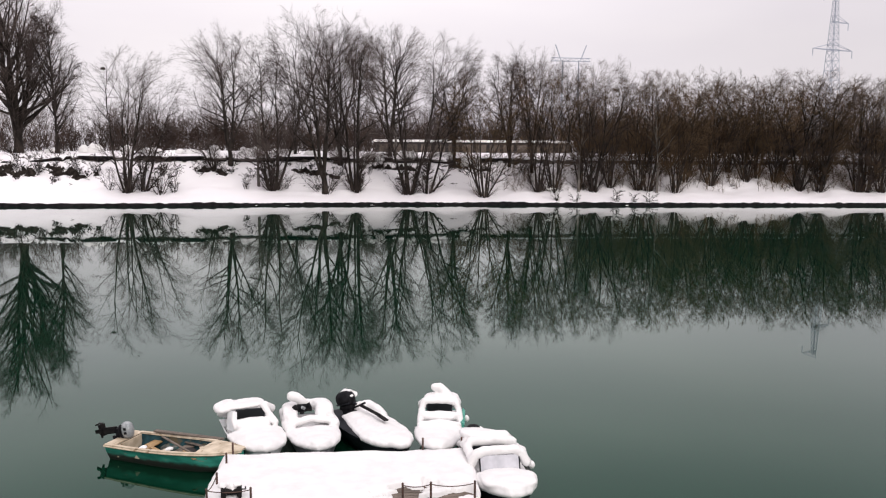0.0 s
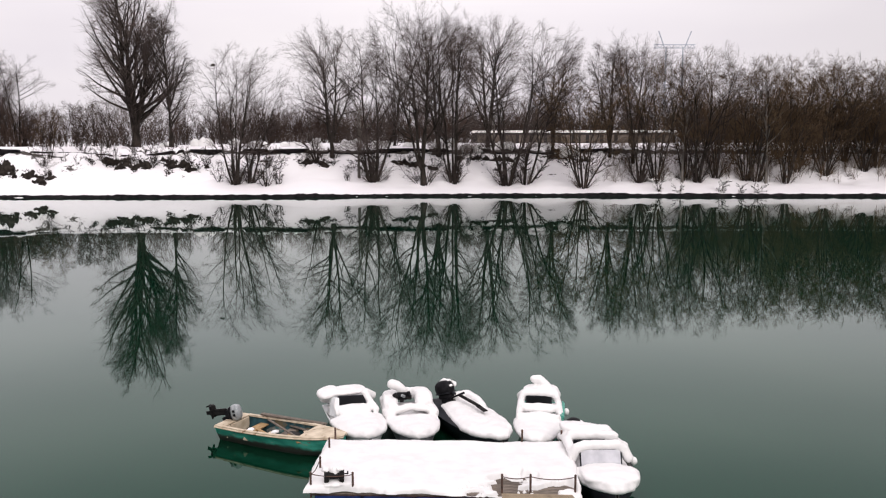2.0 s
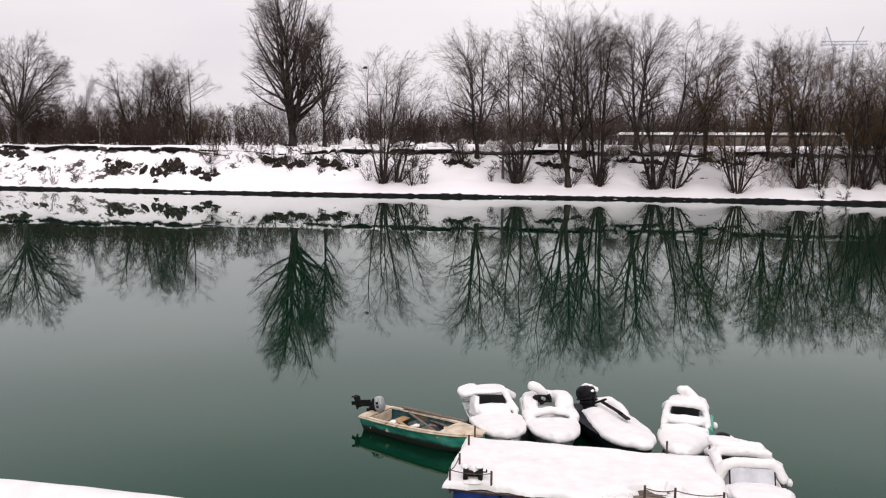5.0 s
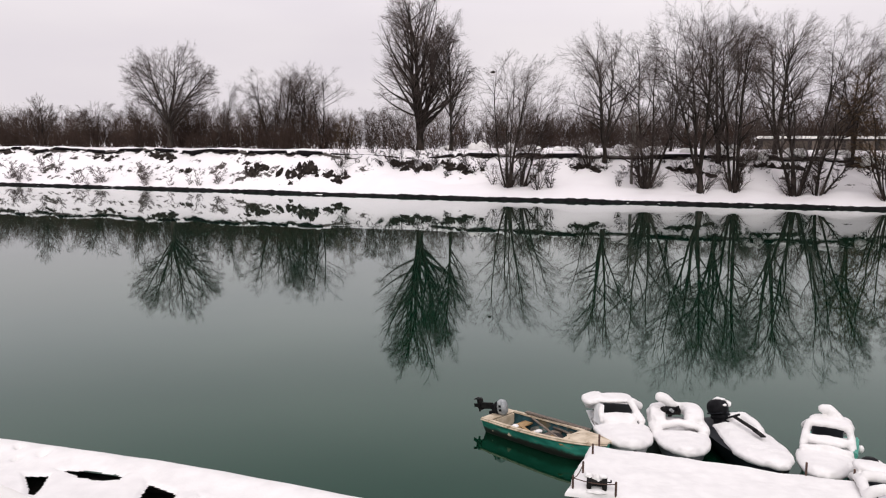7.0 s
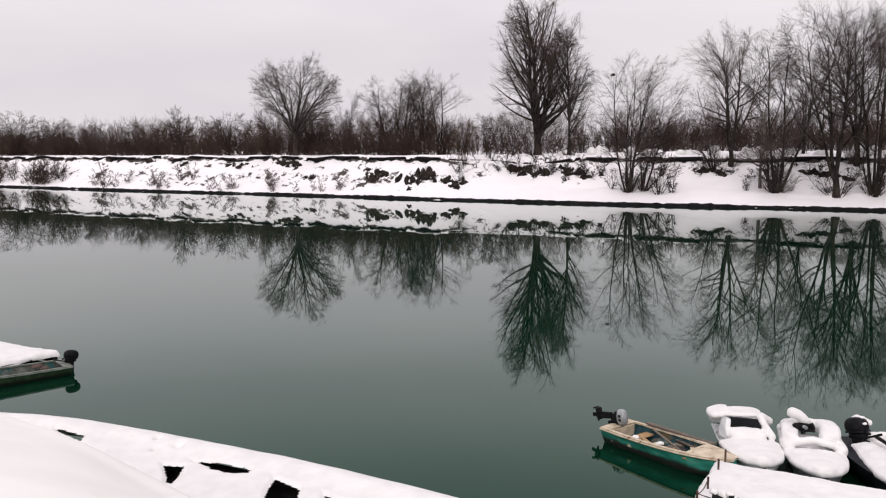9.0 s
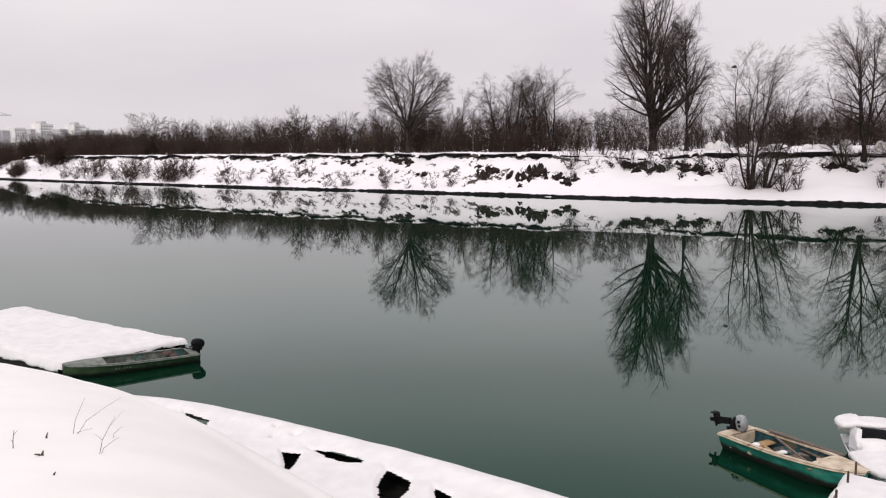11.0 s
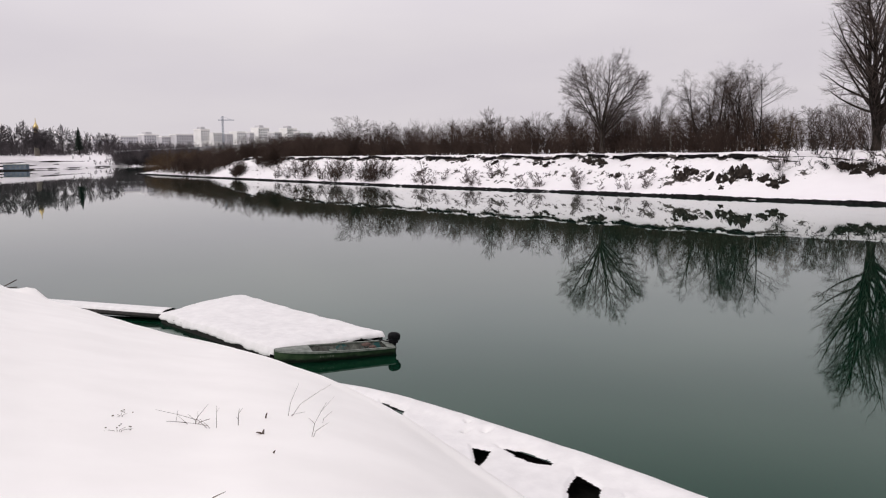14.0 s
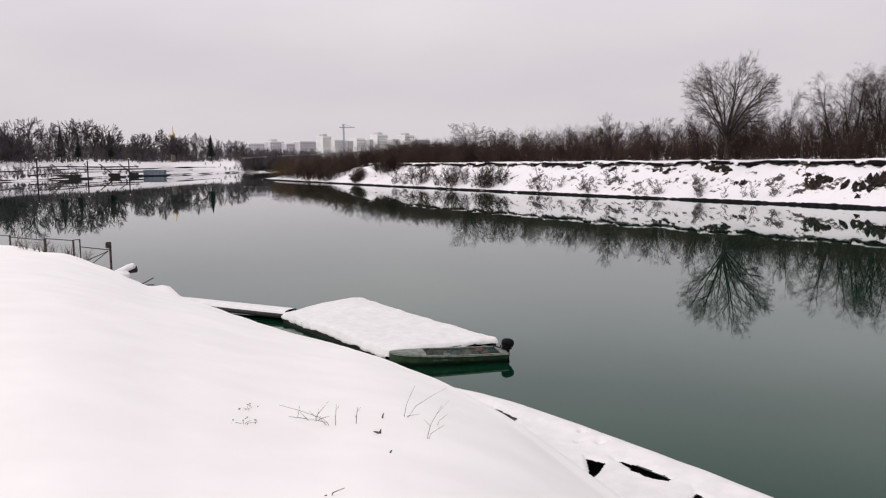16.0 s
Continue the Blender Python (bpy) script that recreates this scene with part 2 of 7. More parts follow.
def blob(bm, c, r, seed=0, rough=0.08, subdiv=3, m=None):
    """A rounded lump with an uneven surface, flattened below."""
    res = bmesh.ops.create_icosphere(bm, subdivisions=subdiv, radius=1.0)
    for v in res["verts"]:
        k = 1 + rough * noise.noise(v.co * 1.6 + Vector((seed * 7.3, seed * 3.1, 0)))
        z = v.co.z if v.co.z > 0 else v.co.z * 0.35
        v.co = Vector((v.co.x * r[0] * k, v.co.y * r[1] * k, z * r[2] * k))
        if m is not None:
            v.co = m @ v.co
        v.co += Vector(c)
    return bm


def fractal(x, y, scale, seed, octaves=4):
    """Smooth noise over arrays of places, about -1 to 1."""
    rng = np.random.default_rng(seed)
    out, amp, tot = np.zeros_like(x, dtype=float), 1.0, 0.0
    for k in range(octaves):
        for _ in range(4):
            a, p = rng.uniform(0, 2 * np.pi, 2)
            w = rng.uniform(0.7, 1.4) * 2 ** k / scale
            out += amp * np.sin((x * np.cos(a) + y * np.sin(a)) * w + p + 1.3 * np.sin((y * np.cos(a) - x * np.sin(a)) * w * 0.7 + p * 2))
        tot += amp * 2.2
        amp *= 0.55
    return out / tot


# ---- trees ----
def tubes(pts, rad, sides):
    """Tapered tubes along n polylines of k places each."""
    n, k, _ = pts.shape
    d = np.gradient(pts, axis=1)
    d /= np.linalg.norm(d, axis=2, keepdims=True) + 1e-9
    ref = np.where(np.abs(d[..., 2:3]) > 0.8, np.array([1.0, 0, 0]), np.array([0, 0, 1.0]))
    u = np.cross(d, ref)
    u /= np.linalg.norm(u, axis=2, keepdims=True) + 1e-9
    v = np.cross(d, u)
    a = np.arange(sides) * 2 * np.pi / sides
    ring = u[:, :, None, :] * np.cos(a)[None, None, :, None] + v[:, :, None, :] * np.sin(a)[None, None, :, None]
    V = pts[:, :, None, :] + ring * rad[:, :, None, None]
    base = (np.arange(n) * k * sides)[:, None, None]
    row = (np.arange(k - 1) * sides)[None, :, None]
    s = np.arange(sides)[None, None, :]
    s2 = (s + 1) % sides
    F = np.stack([base + row + s, base + row + s2, base + row + sides + s2, base + row + sides + s], -1)
    return V.reshape(-1, 3), F.reshape(-1, 4)


def grow(rng, start, way, length, radius, k, up, wobble, tip=0.25):
    """Polylines that bend upwards (up) and wander (wobble) as they grow."""
    n = len(start)
    pts = np.empty((n, k, 3))
    pts[:, 0] = start
    d = way.copy()
    step = (length / (k - 1))[:, None]
    for i in range(1, k):
        d = d + rng.normal(0, wobble, (n, 3))
        d[:, 2] += up
        d /= np.linalg.norm(d, axis=1, keepdims=True) + 1e-9
        pts[:, i] = pts[:, i - 1] + d * step
    rad = radius[:, None] * np.linspace(1, tip, k)[None, :]
    return pts, rad


def sprout(rng, pts, rad, per, lo, hi, angle, ratio, fat=0.55, fall=0.5, even=True):
    """Where and which way the next branches leave their parents."""
    n, k, _ = pts.shape
    who = np.repeat(np.arange(n), per)
    m = len(who)
    at = np.tile((np.arange(per) + 0.5) / per, n) if even else rng.random(m)
    at = lo + (hi - lo) * np.clip(at + rng.normal(0, 0.35 / per, m), 0, 1)
    f = at * (k - 1)
    i = np.minimum(f.astype(int), k - 2)
    w = (f - i)[:, None]
    start = pts[who, i] * (1 - w) + pts[who, i + 1] * w
    tan = pts[who, i + 1] - pts[who, i]
    tan /= np.linalg.norm(tan, axis=1, keepdims=True) + 1e-9
    side = rng.normal(0, 1, (m, 3))
    side -= (side * tan).sum(1, keepdims=True) * tan
    side /= np.linalg.norm(side, axis=1, keepdims=True) + 1e-9
    a = np.radians(rng.normal(angle, angle * 0.22, m))[:, None]
    way = tan * np.cos(a) + side * np.sin(a)
    total = np.linalg.norm(np.diff(pts, axis=1), axis=2).sum(1)[who]
    length = total * ratio * (1 - fall * at) * rng.uniform(0.7, 1.25, m)
    r = rad[who, i] * fat
    return start, way, length, r


KINDS = {
    # stems and how far they lean apart (degrees), girth, bole, where boughs begin, boughs per stem with their angle, reach and rise,
    # branches per bough, twigs per branch, sprays per twig, twig girth, shoots at the foot, breadth and fullest height of the crown
    "poplar": (4, 7, 0.27, 0.06, 0.02, 30, 44, 0.34, 0.10, 7, 7, 2, 0.0100, 20, 0.265, 0.38),
    "young_poplar": (1, 2, 0.22, 0.08, 0.04, 62, 44, 0.30, 0.09, 7, 7, 2, 0.0100, 12, 0.23, 0.42),
    "oak": (15, 56, 0.26, 0.24, 0.26, 9, 44, 0.26, 0.03, 7, 8, 3, 0.0125, 0, 0.47, 0.56),
    "park": (9, 38, 0.24, 0.18, 0.10, 7, 44, 0.30, 0.03, 5, 4, 0, 0.10, 0, 0.46, 0.6),
    "copse": (7, 32, 0.15, 0.06, 0.08, 7, 44, 0.30, 0.03, 6, 6, 0, 0.034, 0, 0.46, 0.62),
    "dense": (10, 26, 0.12, 0.02, 0.16, 10, 40, 0.28, 0.05, 6, 7, 0, 0.022, 20, 0.42, 0.62),
    "willow": (8, 23, 0.18, 0.03, 0.22, 10, 42, 0.28, 0.06, 7, 7, 3, 0.0105, 26, 0.41, 0.64),
    "slender": (4, 14, 0.23, 0.08, 0.22, 16, 46, 0.30, 0.06, 7, 7, 3, 0.0100, 16, 0.37, 0.62),
    "birch": (1, 3, 0.15, 0.2, 0.2, 24, 45, 0.26, 0.02, 6, 5, 1, 0.0105, 0, 0.19, 0.5),
    "leaning": (5, 26, 0.20, 0.03, 0.24, 12, 42, 0.30, 0.06, 7, 7, 2, 0.0100, 24, 0.38, 0.64),
    "brush": (8, 20, 0.12, 0.02, 0.14, 9, 38, 0.30, 0.055, 6, 7, 2, 0.0135, 14, 0.36, 0.60),
    "shrub": (8, 36, 0.18, 0.0, 0.15, 5, 38, 0.4, 0.05, 4, 4, 0, 0.027, 0, 0.52, 0.7),
    "frosted": (10, 36, 0.12, 0.0, 0.15, 4, 36, 0.4, 0.05, 4, 4, 0, 0.026, 0, 0.5, 0.75),
    "tangle": (9, 62, 0.35, 0.0, 0.1, 4, 50, 0.5, 0.02, 4, 4, 0, 0.025, 0, 0.9, 0.6),
    "laden": (12, 58, 0.45, 0.0, 0.1, 5, 50, 0.5, 0.02, 4, 4, 0, 0.05, 0, 0.9, 0.6),
}


def tris(F):
    return F if F.shape[1] == 3 else np.concatenate([F[:, [0, 1, 2]], F[:, [0, 2, 3]]])


def spikes(start, end, rad):
    """Three-sided needles from start to end."""
    n = len(start)
    d = end - start
    d /= np.linalg.norm(d, axis=1, keepdims=True) + 1e-9
    ref = np.where(np.abs(d[:, 2:3]) > 0.8, np.array([1.0, 0, 0]), np.array([0, 0, 1.0]))
    u = np.cross(d, ref)
    u /= np.linalg.norm(u, axis=1, keepdims=True) + 1e-9
    v = np.cross(d, u)
    V = np.empty((n, 4, 3))
    for k in range(3):
        a = k * 2 * np.pi / 3
        V[:, k] = start + (u * np.cos(a) + v * np.sin(a)) * rad[:, None]
    V[:, 3] = end
    b = (np.arange(n) * 4)[:, None]
    F = np.concatenate([b + np.array([[0, 1, 3]]), b + np.array([[1, 2, 3]]), b + np.array([[2, 0, 3]])])
    return V.reshape(-1, 3), F


def fork(rng, pts, rad, per, lo, hi, angle):
    """Where branches leave their parents, which way, how far along (0 to 1), and the parent's girth and length there."""
    n, k, _ = pts.shape
    who = np.repeat(np.arange(n), per)
    m = len(who)
    at = lo + (hi - lo) * np.clip((np.tile(np.arange(per), n) + rng.uniform(0.1, 0.9, m)) / per, 0, 1) ** 0.8
    f = at * (k - 1)
    i = np.minimum(f.astype(int), k - 2)
    w = (f - i)[:, None]
    start = pts[who, i] * (1 - w) + pts[who, i + 1] * w
    tan = pts[who, i + 1] - pts[who, i]
    tan /= np.linalg.norm(tan, axis=1, keepdims=True) + 1e-9
    away = start * np.array([1, 1, 0])
    away /= np.linalg.norm(away, axis=1, keepdims=True) + 0.4
    side = rng.normal(0, 1, (m, 3)) + away * 0.9 + np.array([0, 0, 0.25])
    side -= (side * tan).sum(1, keepdims=True) * tan
    side /= np.linalg.norm(side, axis=1, keepdims=True) + 1e-9
    a = np.radians(np.clip(rng.normal(angle, angle * 0.25, m), 8, 85))[:, None]
    total = np.linalg.norm(np.diff(pts, axis=1), axis=2).sum(1)[who]
    return start, tan * np.cos(a) + side * np.sin(a), at, rad[who, i], total


NOMINAL = {"shrub": 6.0, "frosted": 3.0, "tangle": 2.0, "laden": 2.2}


def tree_meshes(kind, seed, height=20.0):
    """Trunk and crown of one bare tree, as two meshes, height metres tall: stems, boughs, branches, twigs and sprays, each growing out of the one before."""
    stems, lean, girth, bole, low, n1, angle, reach, rise, n2, n3, n4, fine, shoots, breadth, fullest = KINDS[kind]
    rng = np.random.default_rng(seed)
    H = height
    g = girth * H / 20
    trunk, crown = [], []

    lobes = rng.uniform(0, 2 * np.pi, 4)
    fewer = kind in NOMINAL

    def crown_width(z):
        """How wide the crown is at a height, 0 to 1."""
        f = np.clip((z / H - low * 0.6) / (1 - low * 0.6), 0.0, 1.0)
        point = 1.2 - 0.78 * f if "poplar" in kind else 1.0
        return point * np.where(f > fullest, np.clip(1 - ((f - fullest) / (1 - fullest)) ** 2.3, 0, 1) ** 0.55, np.clip(1 - ((fullest - f) / fullest) ** 2, 0, 1) ** 0.6 * 0.85 + 0.15)

    def within(P, slack):
        """Shorten whatever grows out of the rounded, lobed crown."""
        x, y, z = P[..., 0], P[..., 1], P[..., 2]
        a = np.arctan2(y, x)
        room = breadth * H * crown_width(z / slack) * slack * (0.88 + 0.12 * np.sin(2 * a + lobes[0] + 4 * z / H) + 0.1 * np.sin(3 * a + lobes[1] - 9 * z / H) + 0.08 * np.sin(5 * a + lobes[2] + 15 * z / H))
        inside = (np.hypot(x, y) < np.maximum(room, 0.02 * H)) & (z < H * slack * 0.985)
        k = P.shape[1]
        keep = np.clip(np.cumprod(inside[:, 1:], axis=1).sum(1) / (k - 1), 0.3, 1)
        keep = np.where(keep < 1, keep * rng.uniform(0.85, 1.1, len(keep)), 1)
        return P[:, :1] + (P - P[:, :1]) * keep[:, None, None]

    az = rng.uniform(0, 2 * np.pi) + np.arange(stems) * 2.4 + rng.normal(0, 0.25, stems)
    tilt = np.radians(lean * np.clip(np.sqrt((np.arange(stems) + 0.15) / max(stems - 1, 1)) * rng.uniform(0.75, 1.2, stems), 0.1, 1.3))
    out = np.stack([np.cos(az), np.sin(az), np.zeros(stems)], 1)
    way = out * np.sin(tilt)[:, None] + np.array([0, 0, 1.0]) * np.cos(tilt)[:, None]
    foot = np.tile([[0.0, 0, bole * H * 0.85]], (stems, 1)) if bole > 0.05 else out * 0.3 * H / 20 + np.array([0, 0, -0.4])
    if bole > 0.05 and stems > 1:
        foot = foot + np.array([[0, 0, 1.0]]) * rng.uniform(-0.25, 0.3, (stems, 1)) * bole * H
    length = (H - foot[:, 2]) * rng.uniform(0.70, 0.84, stems)
    P0, R0 = grow(rng, foot, way, length, g * rng.uniform(0.7, 1.1, stems), 6 if fewer else 12, 0.012 if lean > 30 else 0.035, 0.045 if lean < 10 else 0.06, 0.16)
    P0 = within(P0, 0.88)
    if bole > 0.05:
        z = np.array([-0.6, 0.05 * bole * H, 0.5 * bole * H, bole * H * 1.15])
        thick = np.array([[1.9, 1.45, 1.2, 1.0]]) * g * (1.45 if stems > 5 else 1.15)
        trunk.append(tubes(np.stack([np.array([0, 0.02, 0.06, 0.03]), z * 0, z], -1)[None], thick, 8))
    trunk.append(tubes(P0, R0, 4 if fewer else 6))
    st, way, at, thick, _ = fork(rng, P0, R0, n1, low, 0.97, angle)
    ln = H * reach * (0.5 + 0.5 * crown_width(st[:, 2])) * rng.uniform(0.65, 1.15, len(st))
    P1, R1 = grow(rng, st, way, ln, np.clip(np.minimum(thick * 0.7, 0.028 * ln), fine * 1.6, g), 4 if fewer else 7, rise, 0.085, 0.2)
    P1 = within(P1, 0.98)
    trunk.append(tubes(P1, np.maximum(R1, fine * 1.1), 3 if fewer else 4))
    st, way, at, thick, ln = fork(rng, P1, R1, n2, 0.15, 1.0, 46)
    ln = ln * 0.5 * (1 - 0.45 * at) * rng.uniform(0.65, 1.2, len(st)) + 0.012 * H
    P2, R2 = grow(rng, st, way, ln, np.clip(thick * 0.6, fine * 1.1, 0.03), 3, rise * 0.8, 0.13, 0.5)
    P2 = within(P2, 1.01)
    crown.append(tubes(P2, np.maximum(R2, fine * 0.9), 3))
    st, way, at, thick, ln = fork(rng, P2, R2, n3, 0.12, 1.0, 46)
    ln = ln * 0.42 * rng.uniform(0.6, 1.2, len(st)) + 0.009 * H
    P3, R3 = grow(rng, st, way, ln, np.full(len(st), fine), 3, rise * 0.6, 0.12, 0.6)
    P3 = within(P3, 1.03)
    crown.append(spikes(P3[:, 0], P3[:, 2], R3[:, 0]))
    if n4:
        st, way, at, thick, ln = fork(rng, P3, R3, n4, 0.2, 1.0, 42)
        ln = ln * 0.45 * rng.uniform(0.6, 1.2, len(st)) + 0.007 * H
        way[:, 2] += 0.15
        crown.append(spikes(st, st + way * ln[:, None], np.full(len(st), fine * 0.62)))
    # every tree comes out at its own height
    k = H / np.percentile(np.concatenate([v for v, _ in crown])[:, 2], 99.8)
    trunk, crown = ([(v * k, f) for v, f in side] for side in (trunk, crown))
    if shoots:
        a = rng.uniform(0, 2 * np.pi, shoots)
        t = np.radians(rng.uniform(8, 55, shoots))
        w = np.stack([np.cos(a) * np.sin(t), np.sin(a) * np.sin(t), np.cos(t)], 1)
        st = np.stack([np.cos(a) * 0.6, np.sin(a) * 0.6, np.full(shoots, -0.2)], 1) * H / 20
        P5, R5 = grow(rng, st, w, rng.uniform(0.05, 0.18, shoots) * H, np.full(shoots, 0.04), 4, 0.05, 0.12, 0.3)
        trunk.append(tubes(P5, R5, 3))
        st, way, at, thick, ln = fork(rng, P5, R5, 10, 0.1, 1.0, 38)
        crown.append(spikes(st, st + way * (ln * 0.3 + 0.25)[:, None], np.full(len(st), 0.018)))
    wood = {"brush": TWIG_RED, "dense": TWIG_RED, "park": HAZED_WOOD, "copse": TWIG_FAR, "shrub": TWIG_FAR, "tangle": EARTH, "frosted": TWIG_PALE, "laden": SNOW_SOFT}.get(kind, TWIG)
    return joined("trunk", trunk, {"frosted": TWIG_PALE, "birch": BARK_PALE, "tangle": EARTH, "park": HAZED_WOOD}.get(kind, BARK)), joined("crown", crown, wood)


def joined(name, pieces, mat):
    V, F, n = [], [], 0
    for v, f in pieces:
        V.append(v)
        F.append(tris(f) + n)
        n += len(v)
    return quads(name, np.concatenate(V), np.concatenate(F), mat)


GROWN = {}


def tree(kind, variant, x, y, z, h, label, spread=1.0, turn=0.0, group="bare trees on the far bank", name=None, category="tree", lean=0.0):
    key = (kind, variant)
    if key not in GROWN:
        GROWN[key] = tree_meshes(kind, 100 * variant + sum(map(ord, kind)), NOMINAL.get(kind, 20.0))
    tm, cm = GROWN[key]
    k = h / NOMINAL.get(kind, 20.0)
    m = Matrix.LocRotScale((x, y, z), Euler((0, radians(lean), radians(turn))), (k * spread, k * spread, k))
    ob = thing(name or ("shrub" if kind in ("shrub", "frosted", "tangle", "laden") else "tree"), m, label, "shrub" if kind in ("shrub", "frosted", "tangle", "laden") else category, group)
    part("trunk", tm, None, ob)
    part("crown", cm, None, ob)
    return ob


def thicket(name, rng, xs, ys, zs, hs, mat, label, girth=0.05, per=8, twigs=5, fine=0.03, category="thicket"):
    """Many thin stems with their twigs as one mass that nobody could count."""
    n = len(xs)
    hs = hs * np.clip(0.94 + 0.25 * fractal(xs, ys, 9.0, 90, 4), 0.6, 1.2)
    start = np.stack([xs, ys, zs - 0.2], 1)
    way = rng.normal(0, 0.3, (n, 3))
    way[:, 2] = 1
    way /= np.linalg.norm(way, axis=1, keepdims=True)
    P0, R0 = grow(rng, start, way, hs, girth * hs / 8, 4, 0.03, 0.09, 0.3)
    s = sprout(rng, P0, R0, per, 0.04, 0.98, 42, 0.5, 0.6, 0.6)
    P1, R1 = grow(rng, *s, 2, 0.08, 0.12, 0.4)
    R1 = np.clip(R1, fine * 0.8, fine * 1.3)
    s = sprout(rng, P1, R1, twigs, 0.05, 1.0, 48, 0.55, 0.7, 0.3)
    e = s[0] + s[1] * (s[2] + 0.06 * hs.mean())[:, None]
    e[:, 2] += 0.02 * hs.mean()
    pieces = [tubes(P0, R0, 3), spikes(P1[:, 0], P1[:, 1], R1[:, 0]), spikes(s[0], e, np.full(len(e), fine * 0.7))]
    ob = new(name, joined(name, pieces, mat))
    return tagged(ob, label, category, "", "stuff")

# ---- the river and its banks ----
SHORE_X = [-460, -405, -300, -248, -160, -110, -60, -30, 0, 40, 72, 200, 700]
SHORE_Y = [92, 93, 96, 98, 104, 109.5, 113.5, 119, 124.5, 126.5, 130, 140, 190]


def shore(x):
    """The far waterline."""
    x = np.asarray(x, float)
    return sum(np.interp(x + o, SHORE_X, SHORE_Y) for o in (-12, -4, 4, 12)) / 4 + 0.5 * fractal(x, x * 0, 9, 5, 3)


def bank_z(x, y):
    """The height of the far bank: a mud edge, a snowy beach, a steep eroded face with a turf lip, and flat fields behind."""
    x, y = np.asarray(x, float), np.asarray(y, float)
    s = y - shore(x)
    s = s + 0.9 * fractal(x, y, 4.5, 11, 3) * np.clip(s / 6, 0, 1)
    open_face = np.clip((-62 - x) / 25, 0, 1)
    low = np.clip((-296 - x) / 40, 0, 1)
    beach = np.interp(s, [-30, -3, -0.15, 0.15, 0.5, 9, 13, 17.2, 17.8, 19, 40, 90], [-3, -0.8, -0.05, 0.12, 0.28, 2.2, 4.2, 6.2, 7.1, 7.35, 8.0, 8.3])
    face = np.interp(s, [-30, -3, -0.15, 0.15, 0.5, 3.0, 8, 12.2, 12.8, 14, 40, 90], [-3, -0.8, -0.05, 0.12, 0.28, 1.0, 4.2, 6.4, 7.3, 7.45, 7.6, 7.6])
    flat = np.interp(s, [-30, -3, -0.15, 0.15, 0.5, 9, 20, 30, 60, 120], [-3, -0.8, -0.05, 0.1, 0.25, 1.4, 3.0, 4.4, 6.0, 7.0])
    z = beach * (1 - open_face) + face * open_face
    z = z * (1 - low) + flat * low
    rough = np.exp(-((s - 9) / 6.5) ** 2)
    z = z + rough * (0.45 * fractal(x, y, 2.6, 3, 3) + 0.5 * open_face * fractal(x * 1.9, y * 0.55, 1.1, 4, 4)) + 0.08 * fractal(x, y, 6, 8, 3) * (s > 0.6)
    return z - np.clip((-405 - x) * 0.25, 0, 6)


xs = np.concatenate([np.arange(-470, -200, 1.6), np.arange(-200, 110, 0.6), np.arange(110, 700, 8.0)])
off = np.concatenate([[-60, -12, -3, -1, -0.3, -0.1, 0.08, 0.2, 0.4, 0.8], np.arange(1.3, 21, 0.36), np.arange(21, 60, 2.0), np.array([60, 80, 120, 200, 400, 900, 2400])])
X = np.repeat(xs[:, None], len(off), 1)
Y = shore(X) + off[None, :]
Z = bank_z(X, Y)
tagged(new("ground_far_bank", quads("ground_far_bank", np.stack([X, Y, Z], -1).reshape(-1, 3), lattice(len(xs), len(off))[:, ::-1], BANK)),
                  "snow-covered river bank with bare eroded earth", "river bank", kind="structure")

# the dark mud and stones left bare along the waterline
xs = np.arange(-403, 120, 0.25)
prof = np.array([-0.5, -0.22, -0.05, 0.1, 0.3, 0.7])
hz = np.array([-0.4, 0.02, 0.22, 0.32, 0.36, 0.2])
X = np.repeat(xs[:, None], len(prof), 1)
Y = shore(X) + prof[None, :] + 0.22 * fractal(X, X * 0 + prof * 3, 0.9, 51, 4)
Z = hz[None, :] * (1 + 0.3 * fractal(X, X * 0, 3.0, 52, 5)) + 0.1 * fractal(X * 2, prof[None, :] * 8 + X * 0, 0.8, 53, 3) + 0.05
tagged(new("mud_edge", quads("mud_edge", np.stack([X, Y, Z], -1).reshape(-1, 3), lattice(len(xs), len(prof))[:, ::-1], MUD)), "dark wet mud and stones along the waterline", "mud", kind="structure")

# the undercut turf edge along the top of the bank
xs = np.arange(-300, 12, 0.2)
brink = np.where(xs > -62, 17.5, np.where(xs < -87, 12.5, 12.5 + 5 * (xs + 87) / 25))
y0 = shore(xs) + brink
y0 = y0 - 0.9 * fractal(xs, y0, 4.5, 11, 3) + 0.3 * fractal(xs, xs * 0, 1.2, 61, 4)
top = bank_z(xs, y0 + 0.5) + 0.02
top = np.convolve(np.pad(top, 10, mode="edge"), np.ones(21) / 21, "valid")
deep = np.clip(0.2 + 0.75 * fractal(xs, xs * 0, 1.6, 62, 6), 0.0, 1.0)
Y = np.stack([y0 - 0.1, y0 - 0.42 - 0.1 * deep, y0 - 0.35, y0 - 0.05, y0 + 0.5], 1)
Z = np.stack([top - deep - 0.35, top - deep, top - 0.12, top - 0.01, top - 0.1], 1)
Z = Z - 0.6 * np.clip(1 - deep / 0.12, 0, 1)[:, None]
X = np.repeat(xs[:, None], 5, 1)
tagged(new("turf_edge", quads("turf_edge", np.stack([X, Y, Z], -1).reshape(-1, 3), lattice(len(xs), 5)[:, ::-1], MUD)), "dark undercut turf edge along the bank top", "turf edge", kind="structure")

